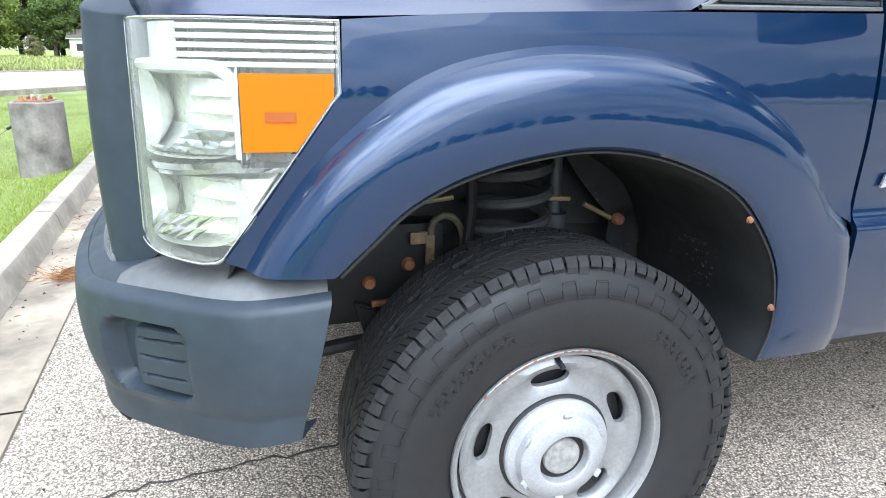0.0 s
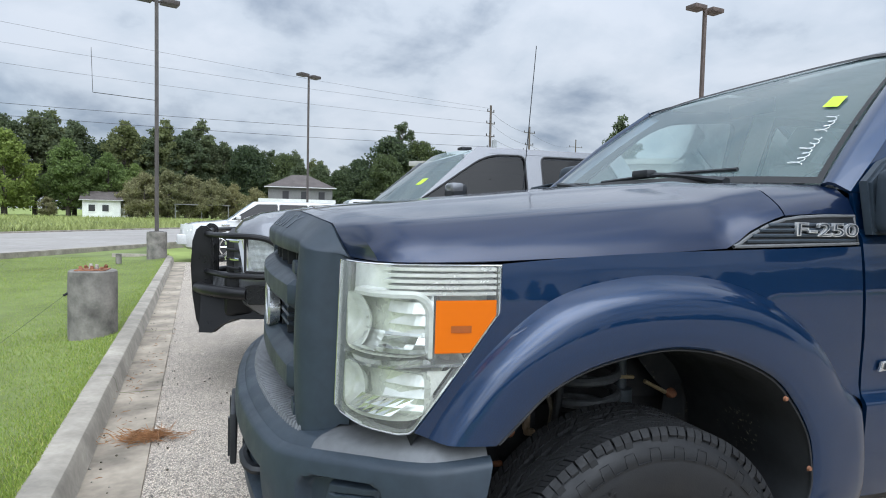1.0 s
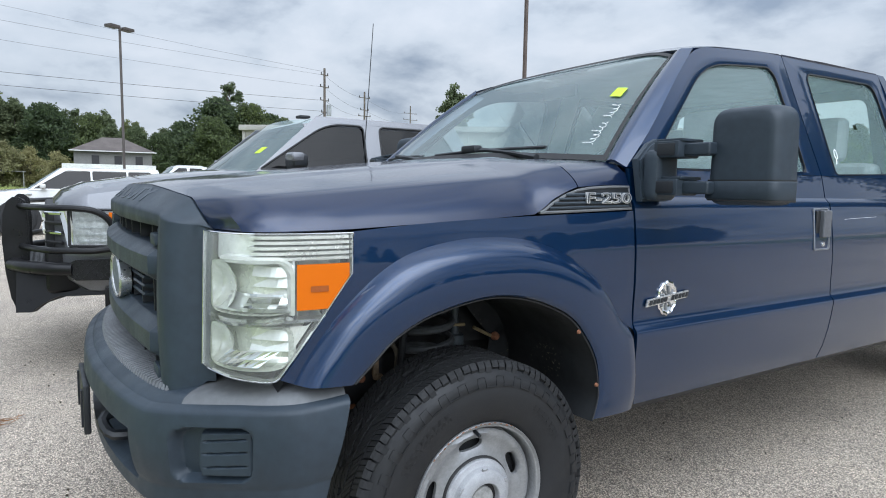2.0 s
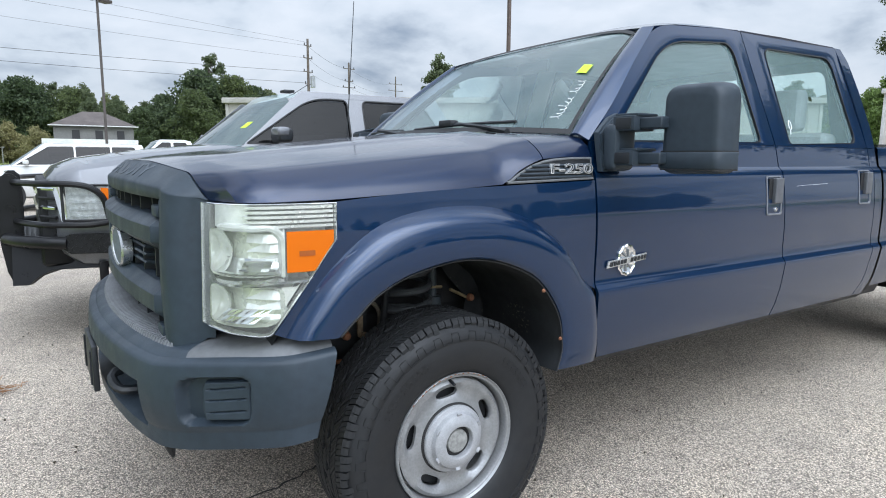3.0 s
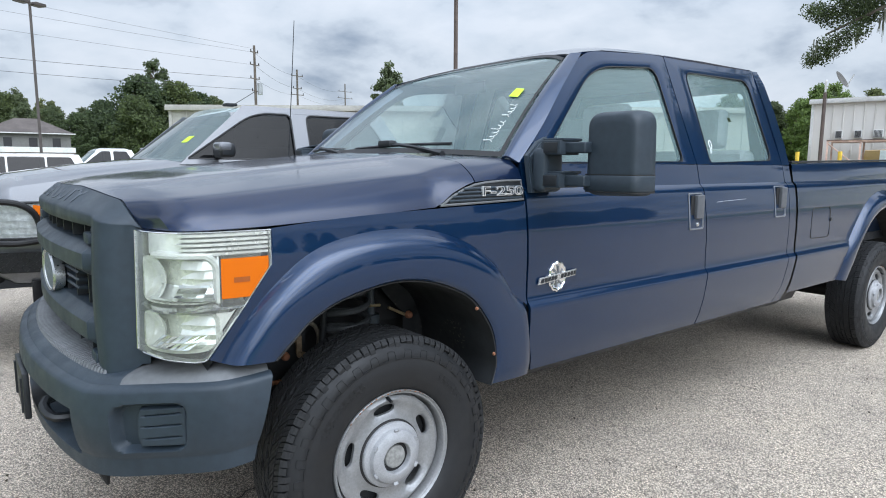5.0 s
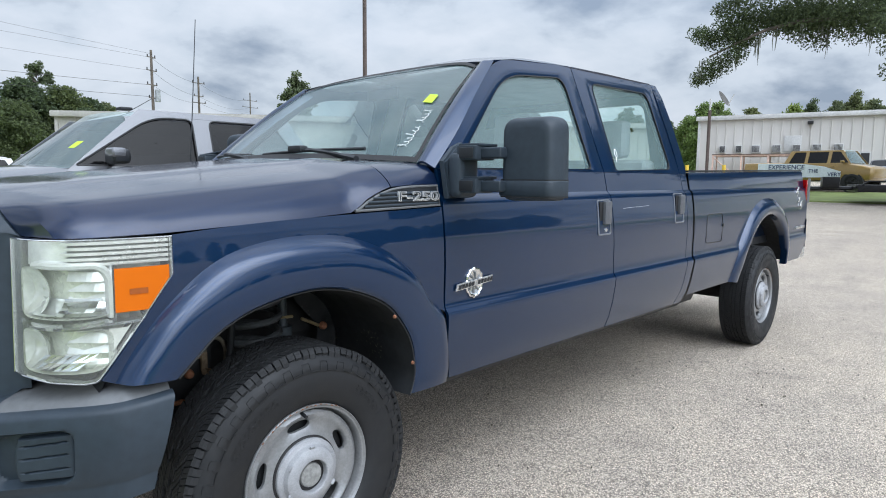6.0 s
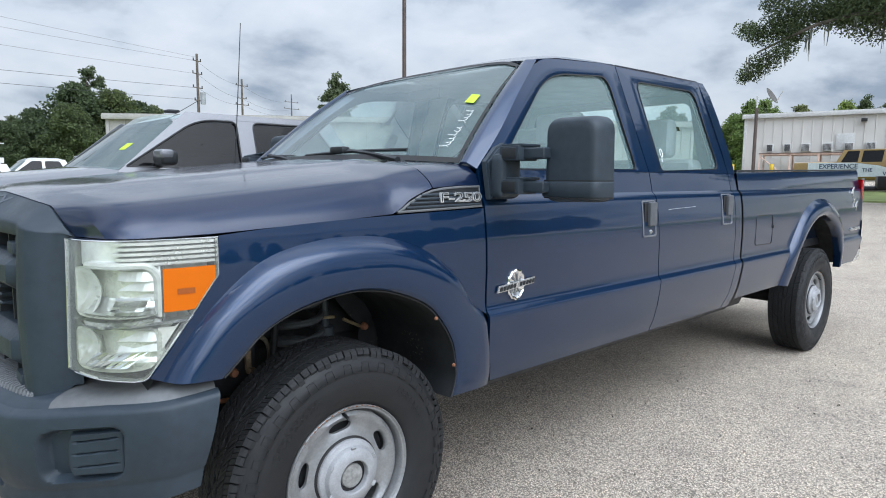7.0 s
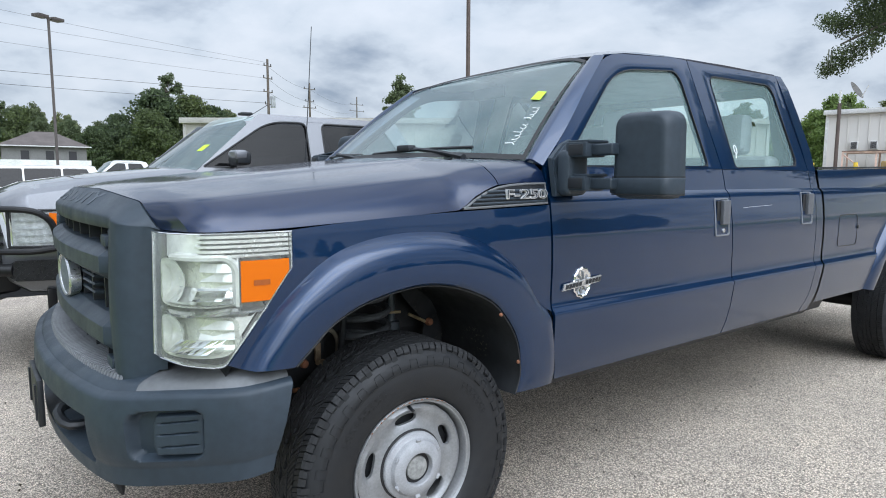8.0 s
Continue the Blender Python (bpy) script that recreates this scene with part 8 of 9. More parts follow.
link(METAL_WALL, ramp(METAL_WALL, noise_of(METAL_WALL, 0.6, 5, 0.6, "Object", (1, 1, 0.15)), [(0.3, (0.57, 0.545, 0.51)), (0.7, (0.62, 0.595, 0.56))]), base(METAL_WALL))
METAL_TRIM = worn("white_metal_trim", (0.55, 0.545, 0.53), 0.6, 0.12, 1.0)
DULL_SHEET = worn("grey_beige_sheet_metal", (0.33, 0.32, 0.29), 0.6, 0.15, 0.8)
DARK_OPEN = material("dark_opening", (0.02, 0.02, 0.022), 0.4)
ROOFING = worn("grey_brown_shingle", (0.095, 0.08, 0.074), 0.95, 0.2, 1.0, 0.4, 20.0)
SIDING = worn("white_siding", (0.66, 0.66, 0.63), 0.8, 0.12, 0.8)
GREYWALL = worn("grey_house_wall", (0.17, 0.17, 0.16), 0.85, 0.15, 0.8)
PINK = worn("faded_pink_frame", (0.62, 0.44, 0.36), 0.7, 0.2, 3.0)
YELLOW = worn("yellow_bollard_paint", (0.65, 0.45, 0.05), 0.6, 0.2, 3.0)


def metal_building(name, label, origin, yaw, length, depth, height, step=0.9, lift=0.0, sheet_mat=METAL_WALL, trim=METAL_TRIM):
    """A long shed: ribbed wall panels, eave trim, low roof. Its face runs along local x at y = 0."""
    b = thing(name, label, "building", "", pose(*origin, 0, 0, yaw))
    part("wall", box(0, length, 0, depth, 0, height - 0.12), sheet_mat, b, "pale ribbed metal wall")
    part("roof", prism([(-0.2, -0.25, height - 0.12), (length + 0.2, -0.25, height - 0.12), (length + 0.2, depth / 2, height + lift), (-0.2, depth / 2, height + lift)], (0, 0, 0.12)), trim, b)
    part("eave_trim", box(-0.22, length + 0.22, -0.28, -0.02, height - 0.32, height - 0.06, 0.03), trim, b)
    rib = mesh_of("wall_rib", box(-0.035, 0.035, -0.045, 0.0, 0, height - 0.3, 0.012, 1), sheet_mat)
    for k in range(int(length / step) + 1):
        r = new("wall_rib", rib)
        r.parent, r.matrix_basis = b, pose(min(length - 0.04, 0.04 + k * step), 0, 0)
    for x in (0.0, length):
        part("corner_trim", box(x - 0.09, x + 0.09, -0.06, 0.1, 0, height - 0.1, 0.01), trim, b)
    return b


BX, BY, BG = 46.4, 17.4, 1.25
YAW = -77.0
shed = metal_building("metal_building", "long pale metal building with window air conditioners", (BX, BY, BG), YAW, 40.0, 16.0, 4.75, 0.6)
for k, (x, w) in enumerate(((1.69, 0.42), (2.79, 0.42), (3.91, 0.56), (5.21, 0.56), (6.44, 0.52), (7.66, 0.56), (8.92, 0.56))):
    ac = part("air_conditioner", box(x - w / 2, x + w / 2, -0.30, 0.02, 2.05, 2.58, 0.03), METAL_TRIM, shed, "white wall air conditioner with a dark grille")
    for j in range(7):
        part("grille_slat", box(x - w / 2 + 0.04 + j * (w - 0.08) / 7, x - w / 2 + 0.04 + j * (w - 0.08) / 7 + 0.035, -0.312, -0.29, 2.09, 2.54), DARK_OPEN, ac, smooth=False)
part("sign_panel", box(5.66, 6.72, -0.10, 0.0, 2.1, 3.2, 0.01), METAL_TRIM, shed, "blank white sign panel")
part("flood_lamp", box(7.0, 7.35, -0.5, 0.0, 3.95, 4.15, 0.03), DARK_OPEN, shed)
door_ob = part("door", box(10.2, 10.7, -0.06, 0.02, 0.0, 1.95, 0.01), DARK_OPEN, shed, "dark entrance door in a white frame")
for x0, x1, z0, z1 in ((10.1, 10.2, 0, 2.05), (10.7, 10.8, 0, 2.05), (10.2, 10.7, 1.95, 2.05)):
    part("door_frame", box(x0, x1, -0.08, 0.0, z0, z1), METAL_TRIM, door_ob, smooth=False)
rack = thing("pipe_rack", "faded pink steel cage rack along the building", "rack", "", pose(BX, BY, BG, 0, 0, YAW))
for x in (1.45, 3.25, 4.9, 6.5, 8.1, 9.6):
    part("post", box(x - 0.05, x + 0.05, -3.05, -2.95, -0.1, 1.75), PINK, rack)
    part("post", box(x - 0.05, x + 0.05, -1.05, -0.95, -0.1, 1.75), PINK, rack)
for y_r in (-3.0, -1.0):
    part("top_rail", box(1.4, 9.65, y_r - 0.05, y_r + 0.05, 1.72, 1.82), PINK, rack)
for x0, x1 in ((1.45, 3.25), (6.5, 4.9), (9.6, 8.1)):
    part("brace", tube([(x0, -3.0, 1.65), (x1, -3.0, 0.1)], 0.045, 6), PINK, rack)
part("roof_board", box(1.4, 9.65, -3.1, -0.9, 1.82, 1.86), RUSTPOST, rack)
dish = thing("satellite_dish", "dark grey satellite dish on a red-brown pole by the building", "satellite dish", "", pose(43.8, 15.7, BG))
part("pole", tube([(0, 0, -0.1), (0, 0, 4.9)], 0.11, 10), RUSTPOST, dish)
part("mast", tube([(0, 0, 4.9), (0, 0, 5.7)], 0.06, 8), METAL_TRIM, dish)
dm = Matrix.Translation((0.5, -0.75, 5.7)) @ Matrix.Rotation(radians(-31), 4, "X") @ Matrix.Scale(0.62, 4)
bm = lathe([(0.0, 0.22), (0.5, 0.16), (0.9, 0.04), (1.0, 0.0), (0.9, 0.01), (0.5, 0.12), (0.0, 0.18)], 32)
bmesh.ops.transform(bm, matrix=dm, verts=bm.verts)
part("reflector", bm, worn("grey_dish", (0.075, 0.07, 0.062), 0.6, 0.15, 2.0), dish)
part("feed_arm", tube([dm @ Vector((0, 0, -0.9)), dm @ Vector((0, -1.1, -0.2))], 0.03, 6), METAL_TRIM, dish)
for x, y in ((42.6, 16.6), (42.9, 14.2)):
    solo("bollard", tube([(x, y, BG - 0.1), (x, y, BG + 1.1)], 0.12, 10), YELLOW, "yellow painted steel bollard", "bollard", "building bollards")

# lettering and pale panel on the tan truck's side; the trailer before it
part("painted_panel", prism([(1.2, -1.005, 0.62), (4.9, -1.005, 0.60), (4.9, -1.005, 1.25), (2.9, -1.005, 1.24), (1.9, -1.005, 1.10), (1.2, -1.005, 0.88)], (0, 0.02, 0)), PANEL, tan, "pale blue-white painted side panel")
part("painted_panel", prism([(1.2, 1.005, 0.62), (4.9, 1.005, 0.60), (4.9, 1.005, 1.25), (2.9, 1.005, 1.24), (1.9, 1.005, 1.10), (1.2, 1.005, 0.88)], (0, -0.02, 0)), PANEL, tan, "pale blue-white painted side panel")
words("side_lettering", "EXPERIENCE", 0.30, 0.004, NAVY, tan, Matrix.Translation((3.56, 1.012, 1.07)) @ Matrix.Rotation(math.pi, 4, "Z") @ Matrix.Rotation(radians(90), 4, "X"), "navy block letters", 1.0)
words("side_lettering", "THE", 0.23, 0.004, NAVY, tan, Matrix.Translation((2.34, 1.012, 0.90)) @ Matrix.Rotation(math.pi, 4, "Z") @ Matrix.Rotation(radians(90), 4, "X"), "navy block letters", 1.0)
words("side_lettering", "VERY", 0.24, 0.004, NAVY, tan, Matrix.Translation((1.45, 1.012, 0.74)) @ Matrix.Rotation(math.pi, 4, "Z") @ Matrix.Rotation(radians(90), 4, "X"), "navy block letters", 1.0)
trailer = thing("utility_trailer", "low black utility trailer on the grass verge", "trailer", "", pose(24.86, 1.5, on_bank(24.86), 0, 0, 110))
part("deck", box(-3.4, 1.8, -1.0, 1.0, 0.36, 0.60, 0.02), BLACKSTEEL, trailer)
part("tool_box", box(2.2, 2.72, -0.28, 0.28, 0.46, 0.86, 0.03), BLACKSTEEL, trailer)
part("tongue", tube([(1.7, 0, 0.48), (3.5, 0, 0.45)], 0.07, 6), BLACKSTEEL, trailer)
part("jack", tube([(3.1, 0.1, -0.05), (3.1, 0.1, 0.8)], 0.045, 8), STEEL, trailer)
part("side_rail", tube([(-3.3, 1.0, 0.58), (-3.3, 1.0, 0.72), (1.5, 1.0, 0.72), (1.7, 1.0, 0.58)], 0.03, 6), BLACKSTEEL, trailer)
for x in (-1.2, -0.3):
    for s in (-1, 1):
        bm = lathe([(0.0, -0.1), (0.2, -0.1), (0.3, -0.1), (0.32, 0), (0.3, 0.1), (0, 0.1)], 24, None, (x, s * 1.0, 0.30))
        part("wheel", bm, RUBBER, trailer)
sedan_spec = dict(L=4.7, W=1.8, zb=0.25, top=[(0, 0.62), (0.1, 0.72), (1.2, 0.92), (1.4, 0.93), (3.8, 0.96), (4.6, 0.95), (4.7, 0.85)], taper=[(0, 0.7), (0.15, 0.9), (0.6, 1.0), (4.3, 1.0), (4.7, 0.85)], cabin=(1.25, 2.0, 3.2, 3.9, 0.93, 1.42), pillars=[2.55], R=0.32, axles=(0.85, 3.6))
car("sedan", "pale silver sedan parked by the metal building", "car", SILVER, DARK_GLASS, pose(48.6, 6.2, 1.25, 0, 0, 192), sedan_spec)
DARKPAINT = car_paint("black_car_paint", (0.012, 0.013, 0.015), 0.1, 0.1)
car("sedan", "dark sedan parked beyond the pickup bed", "car", DARKPAINT, DARK_GLASS, pose(41.0, 19.6, 1.25, 0, 0, 60), sedan_spec)
metal_building("metal_building", "low grey-beige metal building behind the parked row", (9.2, 37.3, 0.0), -38.0, 34.0, 14.0, 4.75, 0.9, 0.0, DULL_SHEET, DULL_SHEET)


def house(name, label, x, y, yaw, w, d, eave, ridge, wall, hip=False):
    h = thing(name, label, "house", "", pose(x, y, 0, 0, 0, yaw))
    part("wall", box(0, w, 0, d, -0.3, eave), wall, h)
    o = 0.45
    inset = d / 2 if hip else 0.0
    bm = bmesh.new()
    a = [bm.verts.new(p) for p in ((-o, -o, eave), (w + o, -o, eave), (w + o, d + o, eave), (-o, d + o, eave))]
    r = [bm.verts.new((inset - (0 if hip else o), d / 2, ridge)), bm.verts.new((w - inset + (0 if hip else o), d / 2, ridge))]
    for f in ((a[0], a[1], r[1], r[0]), (a[2], a[3], r[0], r[1]), (a[1], a[2], r[1]), (a[3], a[0], r[0]), (a[3], a[2], a[1], a[0])):
        bm.faces.new(f)
    part("roof", bm, ROOFING, h, "grey shingle roof", smooth=False)
    part("fascia", box(-o, w + o, -o - 0.03, -o + 0.03, eave - 0.05, eave + 0.05), METAL_TRIM, h)
    return h


cottage = house("house", "small white cottage with a grey roof at the wood's edge", -26.5, 114.2, 6, 5.6, 7.5, 2.75, 4.3, SIDING)
for x in (0.9, 2.9):
    win = part("window", box(x, x + 0.95, -0.06, 0.02, 0.9, 2.0), DARK_OPEN, cottage)
    for x0, x1, z0, z1 in ((x - 0.08, x, 0.85, 2.05), (x + 0.95, x + 1.03, 0.85, 2.05), (x, x + 0.95, 2.0, 2.08), (x, x + 0.95, 0.82, 0.9)):
        part("frame", box(x0, x1, -0.09, 0.0, z0, z1), SIDING, win, smooth=False)
part("annex", box(5.6, 9.0, 1.0, 6.0, -0.3, 2.4), SIDING, cottage, "lower white side annex")
part("door", box(6.6, 7.4, 0.94, 1.02, 0.0, 2.0), DARK_OPEN, cottage)
raised = house("house", "grey raised house with a hipped grey roof", 1.5, 73.5, -3, 7.3, 5.4, 4.3, 5.9, GREYWALL, True)
for x in (1.6, 3.7, 5.7):
    part("window", box(x, x + 0.7, -0.06, 0.02, 2.95, 3.85), DARK_OPEN, raised)
part("deck_rail", box(-1.0, 7.5, -2.2, -2.1, 2.4, 2.9), SIDING, raised)
part("deck", box(-1.0, 7.5, -2.2, 0, 2.2, 2.4), WOOD, raised)
for x in (-0.8, 2.0, 4.8, 7.3):
    part("deck_post", box(x - 0.08, x + 0.08, -2.2, -2.04, 0, 2.3), WOOD, raised)
shed_l = thing("open_shed", "low white-roofed open shed among the bushes", "shed", "", pose(-12.5, 112, 0))
part("roof", box(0, 9.0, 0, 4, 2.3, 2.45, 0.03), GREYWALL, shed_l)
for x in (0.3, 4.4, 8.7):
    part("post", box(x - 0.08, x + 0.08, 0.1, 0.26, 0, 2.3), GREYWALL, shed_l)

# ---- trees ----
BARK = worn("grey_brown_bark", (0.10, 0.085, 0.07), 0.95, 0.35, 3.0, 0.6, 30.0)


def leaf_material(name, dark, mid_c, pale):
    m = material(name, mid_c, 0.75)
    g = m.node_tree.nodes.new("ShaderNodeNewGeometry")
    o = m.node_tree.nodes.new("ShaderNodeObjectInfo")
    c = ramp(m, g.outputs["Random Per Island"], [(0.0, dark), (0.55, mid_c), (1.0, pale)])
    tint = ramp(m, o.outputs["Random"], [(0.0, (0.75, 0.8, 0.75)), (0.5, (1.0, 1.0, 1.0)), (1.0, (1.3, 1.18, 0.85))])
    shade = mixed(m, "MULTIPLY", 1.0, c, tint)
    link(m, shade, base(m))
    # thin leaves pass on part of the light that falls on their other side
    thin, mx = m.node_tree.nodes.new("ShaderNodeBsdfTranslucent"), m.node_tree.nodes.new("ShaderNodeMixShader")
    mx.inputs[0].default_value = 0.5
    link(m, shade, thin.inputs[0])
    link(m, m.node_tree.nodes["Principled BSDF"].outputs[0], mx.inputs[1])
    link(m, thin.outputs[0], mx.inputs[2])
    link(m, mx.outputs[0], m.node_tree.nodes["Material Output"].inputs[0])
    return m


LEAF_DARK = leaf_material("dark_green_leaves", (0.098, 0.122, 0.068), (0.132, 0.162, 0.086), (0.185, 0.218, 0.112))
LEAF_LIGHT = leaf_material("bright_green_leaves", (0.11, 0.160, 0.050), (0.17, 0.235, 0.072), (0.235, 0.31, 0.105))
LEAF_DRY = leaf_material("grey_brown_twigs", (0.17, 0.165, 0.085), (0.26, 0.25, 0.125), (0.36, 0.335, 0.18))
LEAF_OAK = leaf_material("live_oak_leaves", (0.052, 0.074, 0.040), (0.078, 0.110, 0.052), (0.115, 0.152, 0.068))
MOSS = worn("grey_hanging_moss", (0.14, 0.15, 0.12), 0.95, 0.3, 4.0)


def leaves(clumps, per, size, seed, flat=0.75, loose=1.1):
    """Leaf quads scattered through ball-like clumps of (x, y, z, radius)."""
    rng = np.random.default_rng(seed)
    pts = []
    for x, y, z, r in clumps:
        n = max(6, int(per * r * r))
        d = rng.normal(size=(n, 3))
        d /= np.linalg.norm(d, axis=1)[:, None]
        d *= (r * (0.25 + loose * rng.random(n) ** 0.9))[:, None]
        d[:, 2] *= flat
        pts.append(d + (x, y, z))
    p = np.concatenate(pts)
    n = len(p)
    u = rng.normal(size=(n, 3))
    u /= np.linalg.norm(u, axis=1)[:, None]
    w = np.cross(u, rng.normal(size=(n, 3)))
    w /= np.linalg.norm(w, axis=1)[:, None]
    s = size * rng.uniform(0.6, 1.35, n)[:, None]
    v = np.stack([p - u * s, p + w * s * 0.55, p + u * s, p - w * s * 0.55], 1).reshape(-1, 3)
    me = bpy.data.meshes.new("crown")
    me.from_pydata(v.tolist(), [], np.arange(n * 4).reshape(-1, 4).tolist())
    return me


def tree_kind(seed, height, spread, bare, leaf, mat, per, clumps=26):
    """Trunk with limbs and an uneven crown, as a pair of meshes."""
    rng = random.Random(seed)
    bm = bmesh.new()
    bend = [Vector((rng.uniform(-0.03, 0.03) * height * t, rng.uniform(-0.03, 0.03) * height * t, height * 0.92 * t)) for t in (0, 0.25, 0.5, 0.75, 1.0)]
    r0 = height * 0.018 + 0.06
    tube(bend, [r0 * 1.2, r0, r0 * 0.75, r0 * 0.45, r0 * 0.15], 8, bm)
    balls = []
    clumps *= 3
    for k in range(clumps):
        t = bare + (1 - bare) * (k + 0.5) / clumps
        wide = spread * (math.sin(math.pi * min(1, ((t - bare) / (1 - bare)) * 0.8 + 0.18))) ** 0.8
        a, d = rng.uniform(0, 2 * math.pi), wide * rng.uniform(0.25, 1.0)
        z = height * t + rng.uniform(-0.05, 0.05) * height
        p = Vector((d * math.cos(a), d * math.sin(a), z))
        rad = spread * rng.uniform(0.09, 0.24)
        balls.append((p.x, p.y, p.z, rad))
        if k % 6 == 0:
            root = Vector((0, 0, max(0.12 * height, z - d * 0.7)))
            tube([root, root.lerp(p, 0.5) + Vector((0, 0, -0.03 * height)), p], [r0 * 0.4, r0 * 0.25, r0 * 0.08], 5, bm)
    me = leaves(balls, per / (spread * 0.35) ** 2, leaf, seed)
    me.materials.append(mat)
    return mesh_of("trunk", bm, BARK), me


KINDS = [tree_kind(1, 15, 4.2, 0.18, 0.25, LEAF_DARK, 300, 54), tree_kind(2, 16, 3.4, 0.35, 0.24, LEAF_DARK, 280, 42), tree_kind(3, 11, 4.2, 0.12, 0.22, LEAF_LIGHT, 300, 54),
         tree_kind(4, 17, 2.8, 0.55, 0.22, LEAF_DARK, 240, 26), tree_kind(5, 6, 3.0, 0.08, 0.15, LEAF_DRY, 280, 44), tree_kind(6, 13, 5.6, 0.15, 0.24, LEAF_OAK, 320, 66)]


def tree(kind, x, y, scale, turn, label, group="wood's edge"):
    t = thing("tree", label, "tree", group, Matrix.Translation((x, y, ground_z(x) - 0.1)) @ Matrix.Rotation(turn, 4, "Z") @ Matrix.Scale(scale, 4))
    for name, me in zip(("trunk", "crown"), KINDS[kind]):
        o = new(name, me)
        o.parent = t
    return t


rng = random.Random(21)
LABELS = ("full dark green broadleaf tree at the wood's edge", "tall dark green pine-like tree at the wood's edge", "bright green young tree at the wood's edge", "tall bare-stemmed pine with a small crown", "grey-brown brushy bush at the wood's edge", "broad dark green live oak tree")
for k in range(46):
    f = k / 45
    x = lerp(-75, 14, f) + rng.uniform(-1.5, 1.5)
    y = lerp(112, 131, min(1, f * 1.3)) + rng.uniform(-3, 9)
    kind = rng.choice((0, 0, 0, 1, 3, 5))
    s = rng.uniform(0.86, 1.16) * (1.0 if x < -4 else lerp(1.0, 0.72, (x + 4) / 18))
    tree(kind, x, y, s, rng.uniform(0, 6.28), LABELS[kind])
for x, y, kind, s in ((-37, 113, 2, 1.15), (-29.5, 118, 2, 1.1), (-24, 121, 2, 0.95), (-19.5, 120, 2, 0.8), (-44, 112, 2, 0.9), (-17, 113, 4, 1.2), (-13.5, 114.5, 4, 1.3), (-10, 115.5, 4, 1.2), (-6.5, 114, 4, 1.1), (-3, 116, 4, 1.0), (0.5, 113, 4, 0.9), (-20, 117.5, 4, 1.0), (-31, 112, 4, 0.5)):
    tree(kind, x, y, s, rng.uniform(0, 6.28), LABELS[kind])
for x, y, kind, s in ((13.5, 103, 5, 0.62), (18.2, 107, 5, 0.78), (22.5, 104, 5, 1.05), (25.3, 107, 3, 0.98), (27.5, 104, 5, 1.0), (31.5, 106, 5, 0.9), (35, 108, 0, 0.75), (16, 112, 0, 0.62), (21, 100, 5, 0.8), (29, 99, 5, 0.75), (8, 112, 0, 0.65), (11, 105, 0, 0.6)):
    tree(kind, x, y, s, rng.uniform(0, 6.28), LABELS[kind])
tree(1, 37.5, 57.5, 0.66, 1.0, "single dark tree beyond the low building", "")
for k in range(40):
    f = k / 39
    x, y = lerp(75, 85, f) + rng.uniform(-5, 7), lerp(38, 8, f) + rng.uniform(-1.5, 1.5)
    kind = rng.choice((0, 2, 1, 0, 2))
    tree(kind, x, y, rng.uniform(0.36, 0.52) * (1.3 if kind == 2 else 1.0) * (1.12 if k < 9 else 1.2), rng.uniform(0, 6.28), "green leafy tree behind the metal building", "trees behind the building")
# plumed grass clump and palm-like bush by the road
needles("plume_grass", "tall pale plumed grass clump by the wood", -38.5, 104.0, 1.4, 1.0, 500, 2.2, STRAWGRASS, 8, 0.2, "grass", 1.2)

# the moss-hung live oak that reaches over the lot
oak = thing("tree", "spreading live oak with hanging grey moss", "tree", "", Matrix.Translation((25.5, -4.5, ground_z(25.5))))
limbs = bmesh.new()
tube(curve([(0, 0, -0.2), (0.1, 0.1, 1.4), (0.2, 0.6, 2.6), (0.1, 1.2, 3.8)], 10), [0.55, 0.48, 0.45, 0.42, 0.4, 0.38, 0.36, 0.34, 0.32, 0.3], 12, limbs)
ends = []
rng = random.Random(5)
BR = [[(0.1, 1.2, 3.8), (-1.2, 4.0, 5.2), (-2.4, 7.0, 5.85), (-3.3, 9.6, 5.9), (-4.1, 11.7, 5.0)], [(0.1, 1.2, 3.8), (-1.0, 3.2, 6.0), (-2.2, 6.4, 7.6), (-3.2, 9.2, 7.9), (-3.6, 10.6, 7.6)], [(0.1, 1.2, 3.8), (-0.6, 3.2, 4.8), (-1.4, 5.0, 5.2), (-2.0, 6.0, 4.9)],
      [(0.1, 1.2, 3.8), (1.6, 3.0, 6.2), (1.5, 6.0, 8.4)], [(0.1, 1.2, 3.8), (0.8, -2.0, 6.0), (1.2, -5.0, 7.0)], [(0.1, 1.2, 3.8), (-3.0, -0.5, 6.0), (-5.5, -1.5, 7.2)], [(0.1, 1.2, 3.8), (-0.5, 2.0, 7.0), (-0.8, 3.5, 9.5)]]
balls = []
for i, b in enumerate(BR):
    pts = curve(b, 14)
    tube(pts, [lerp(0.20, 0.03, k / 13) for k in range(14)], 7, limbs)
    for k in range(4 if i < 3 else 3, 14):
        for _ in range(4 if i < 3 else 3):
            r = rng.uniform(0.5, 1.05) if i < 3 else rng.uniform(0.9, 1.4)
            p = pts[k] + Vector((rng.uniform(-1.0, 1.0), rng.uniform(-0.7, 0.7), rng.uniform(-0.3, 1.3 if i < 2 else 0.6)))
            balls.append((p.x, p.y, p.z, r * (0.7 if k > 11 else 1)))
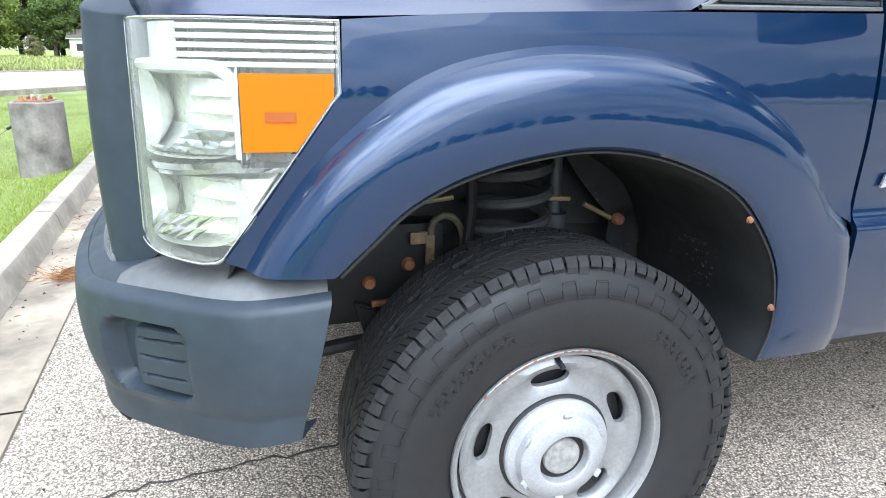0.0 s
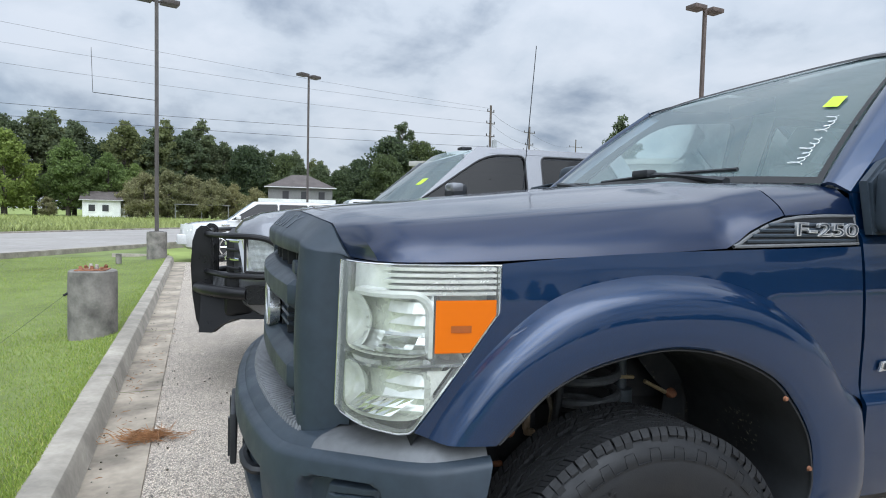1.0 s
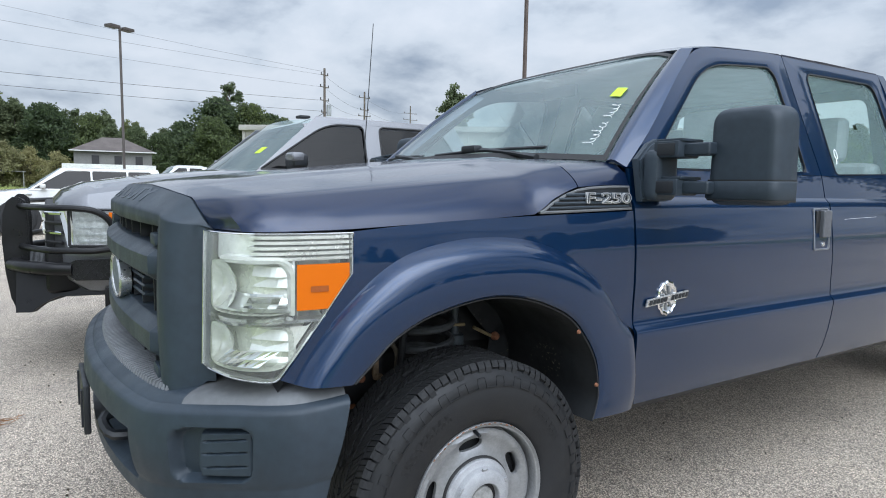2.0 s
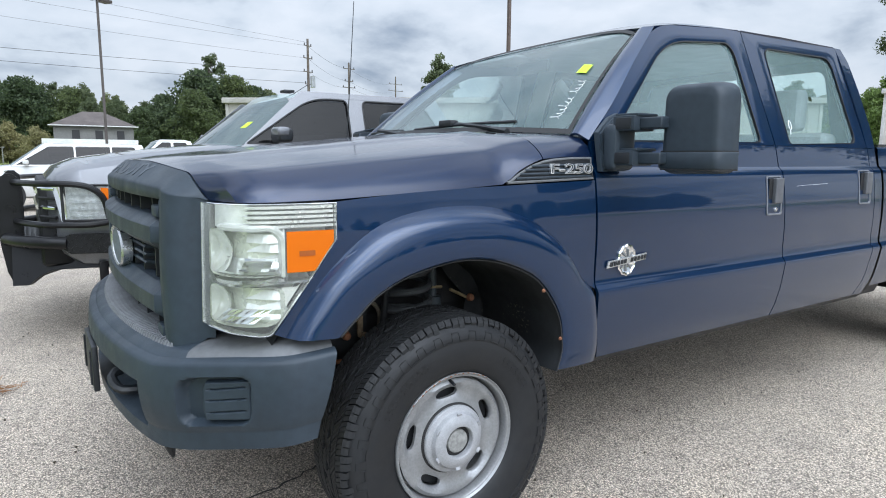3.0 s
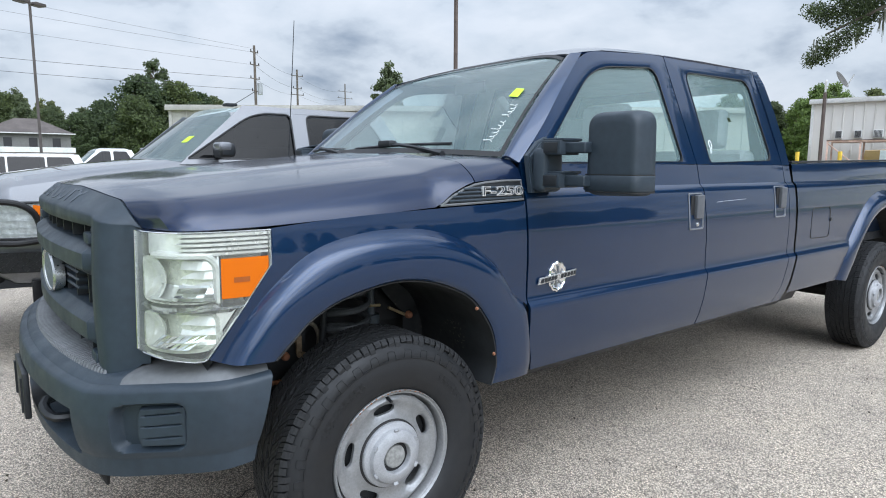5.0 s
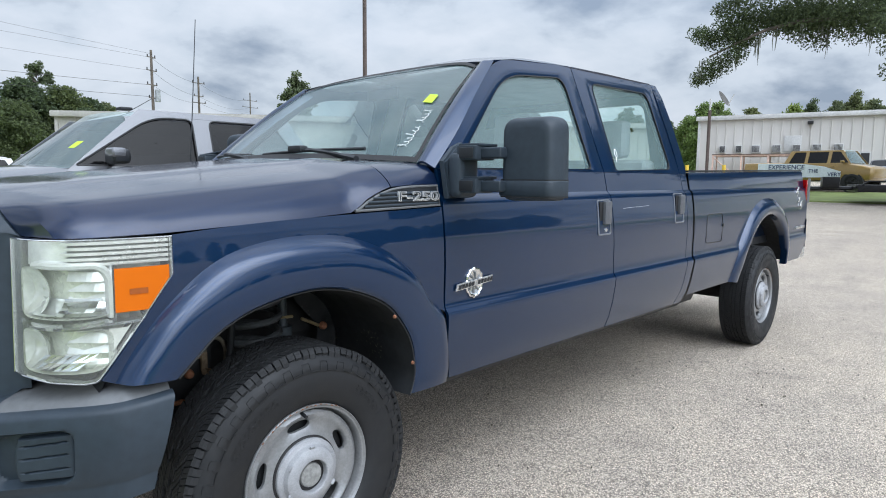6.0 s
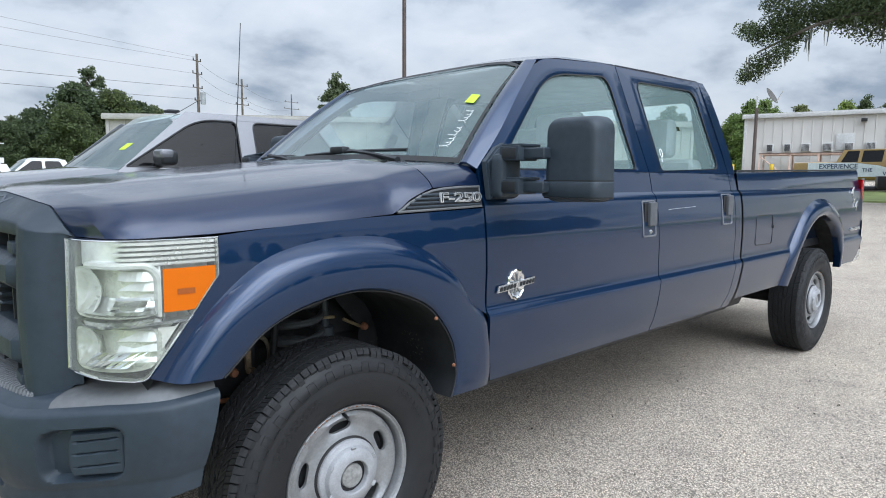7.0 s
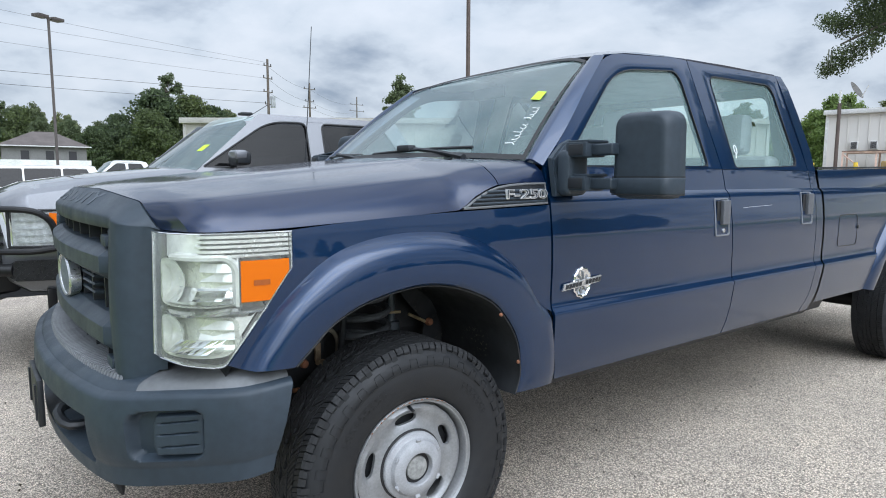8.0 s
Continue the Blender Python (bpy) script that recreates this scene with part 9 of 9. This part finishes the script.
for x, y, z, r in ((-3.8, 11.9, 4.45, 0.55), (-3.9, 11.5, 4.7, 0.6), (-3.9, 11.0, 5.0, 0.6), (-3.7, 12.2, 4.3, 0.4), (-4.6, 6.2, 3.9, 0.5), (-4.6, 6.1, 4.6, 0.7), (-4.5, 6.2, 5.3, 0.8), (-3.0, 11.3, 6.4, 0.8), (-2.6, 10.3, 6.4, 0.9), (-2.4, 9.4, 6.3, 0.9), (-2.8, 8.4, 6.2, 0.9), (-3.4, 7.4, 6.0, 0.9)):
    balls.append((x, y, z, r))
# further limbs and crown, added to darken what the cab's paint reflects
dome = []
for b in ([(0.1, 1.2, 3.8), (-2.0, -2.5, 7.0), (-4.0, -7.0, 9.0)], [(0.1, 1.2, 3.8), (1.0, -2.5, 7.5), (1.0, -5.5, 10.5)], [(0.1, 1.2, 3.8), (-1.0, -0.5, 7.0), (-2.0, -1.0, 9.5)], [(0.1, 1.2, 3.8), (3.0, -6.0, 8.0), (5.0, -11.0, 10.0)], [(0.1, 1.2, 3.8), (-3.5, -5.0, 7.0), (-6.5, -11.0, 9.5)]):
    pts = curve(b, 12)
    tube(pts, [lerp(0.26, 0.04, k / 11) for k in range(12)], 7, limbs)
    for k in range(3, 12):
        for _ in range(4):
            p = pts[k] + Vector((rng.uniform(-2.2, 2.2), rng.uniform(-2.6, 1.0), rng.uniform(-0.8, 1.6)))
            dome.append((p.x, p.y, p.z, rng.uniform(1.1, 1.9)))
me = leaves(dome, 260, 0.12, 14, 0.75, 0.75)
me.materials.append(LEAF_OAK)
o = new("upper_crown", me)
o.parent = oak
part("trunk", limbs, BARK, oak)
me = leaves(balls, 1900, 0.044, 9, 0.75, 0.72)
me.materials.append(LEAF_OAK)
o = new("crown", me)
o.parent = oak
moss = bmesh.new()
for b in BR[:3]:
    pts = curve(b, 30)
    for k in range(6, 30):
        p = pts[k] + Vector((rng.uniform(-0.4, 0.4), rng.uniform(-0.4, 0.4), -0.15))
        l = rng.uniform(0.3, 1.1)
        for j in range(3):
            q = p + Vector((rng.uniform(-0.08, 0.08), rng.uniform(-0.08, 0.08), 0))
            tube([q, q + Vector((rng.uniform(-0.05, 0.05), rng.uniform(-0.05, 0.05), -l * 0.5)), q + Vector((rng.uniform(-0.06, 0.06), 0.02, -l * rng.uniform(0.8, 1.1)))], [0.02, 0.016, 0.004], 4, moss)
tagged(part("hanging_moss", moss, MOSS, oak), "grey strands of hanging moss", kind="stuff")

# woods on the other side of the lot, out of view; heights set by the paint's dark reflections
rng = random.Random(33)
for k in range(96):
    x, y = lerp(-70, 150, k / 95) + rng.uniform(-1.5, 1.5), -104 + rng.uniform(-7, 5)
    kind = rng.choice((0, 0, 5, 2, 5))
    tree(kind, x, y, rng.uniform(0.34, 0.44) * lerp(1.0, 2.2, max(0.0, min(1.0, (x - 85) / 35))), rng.uniform(0, 6.28), LABELS[kind], "woods across the lot")
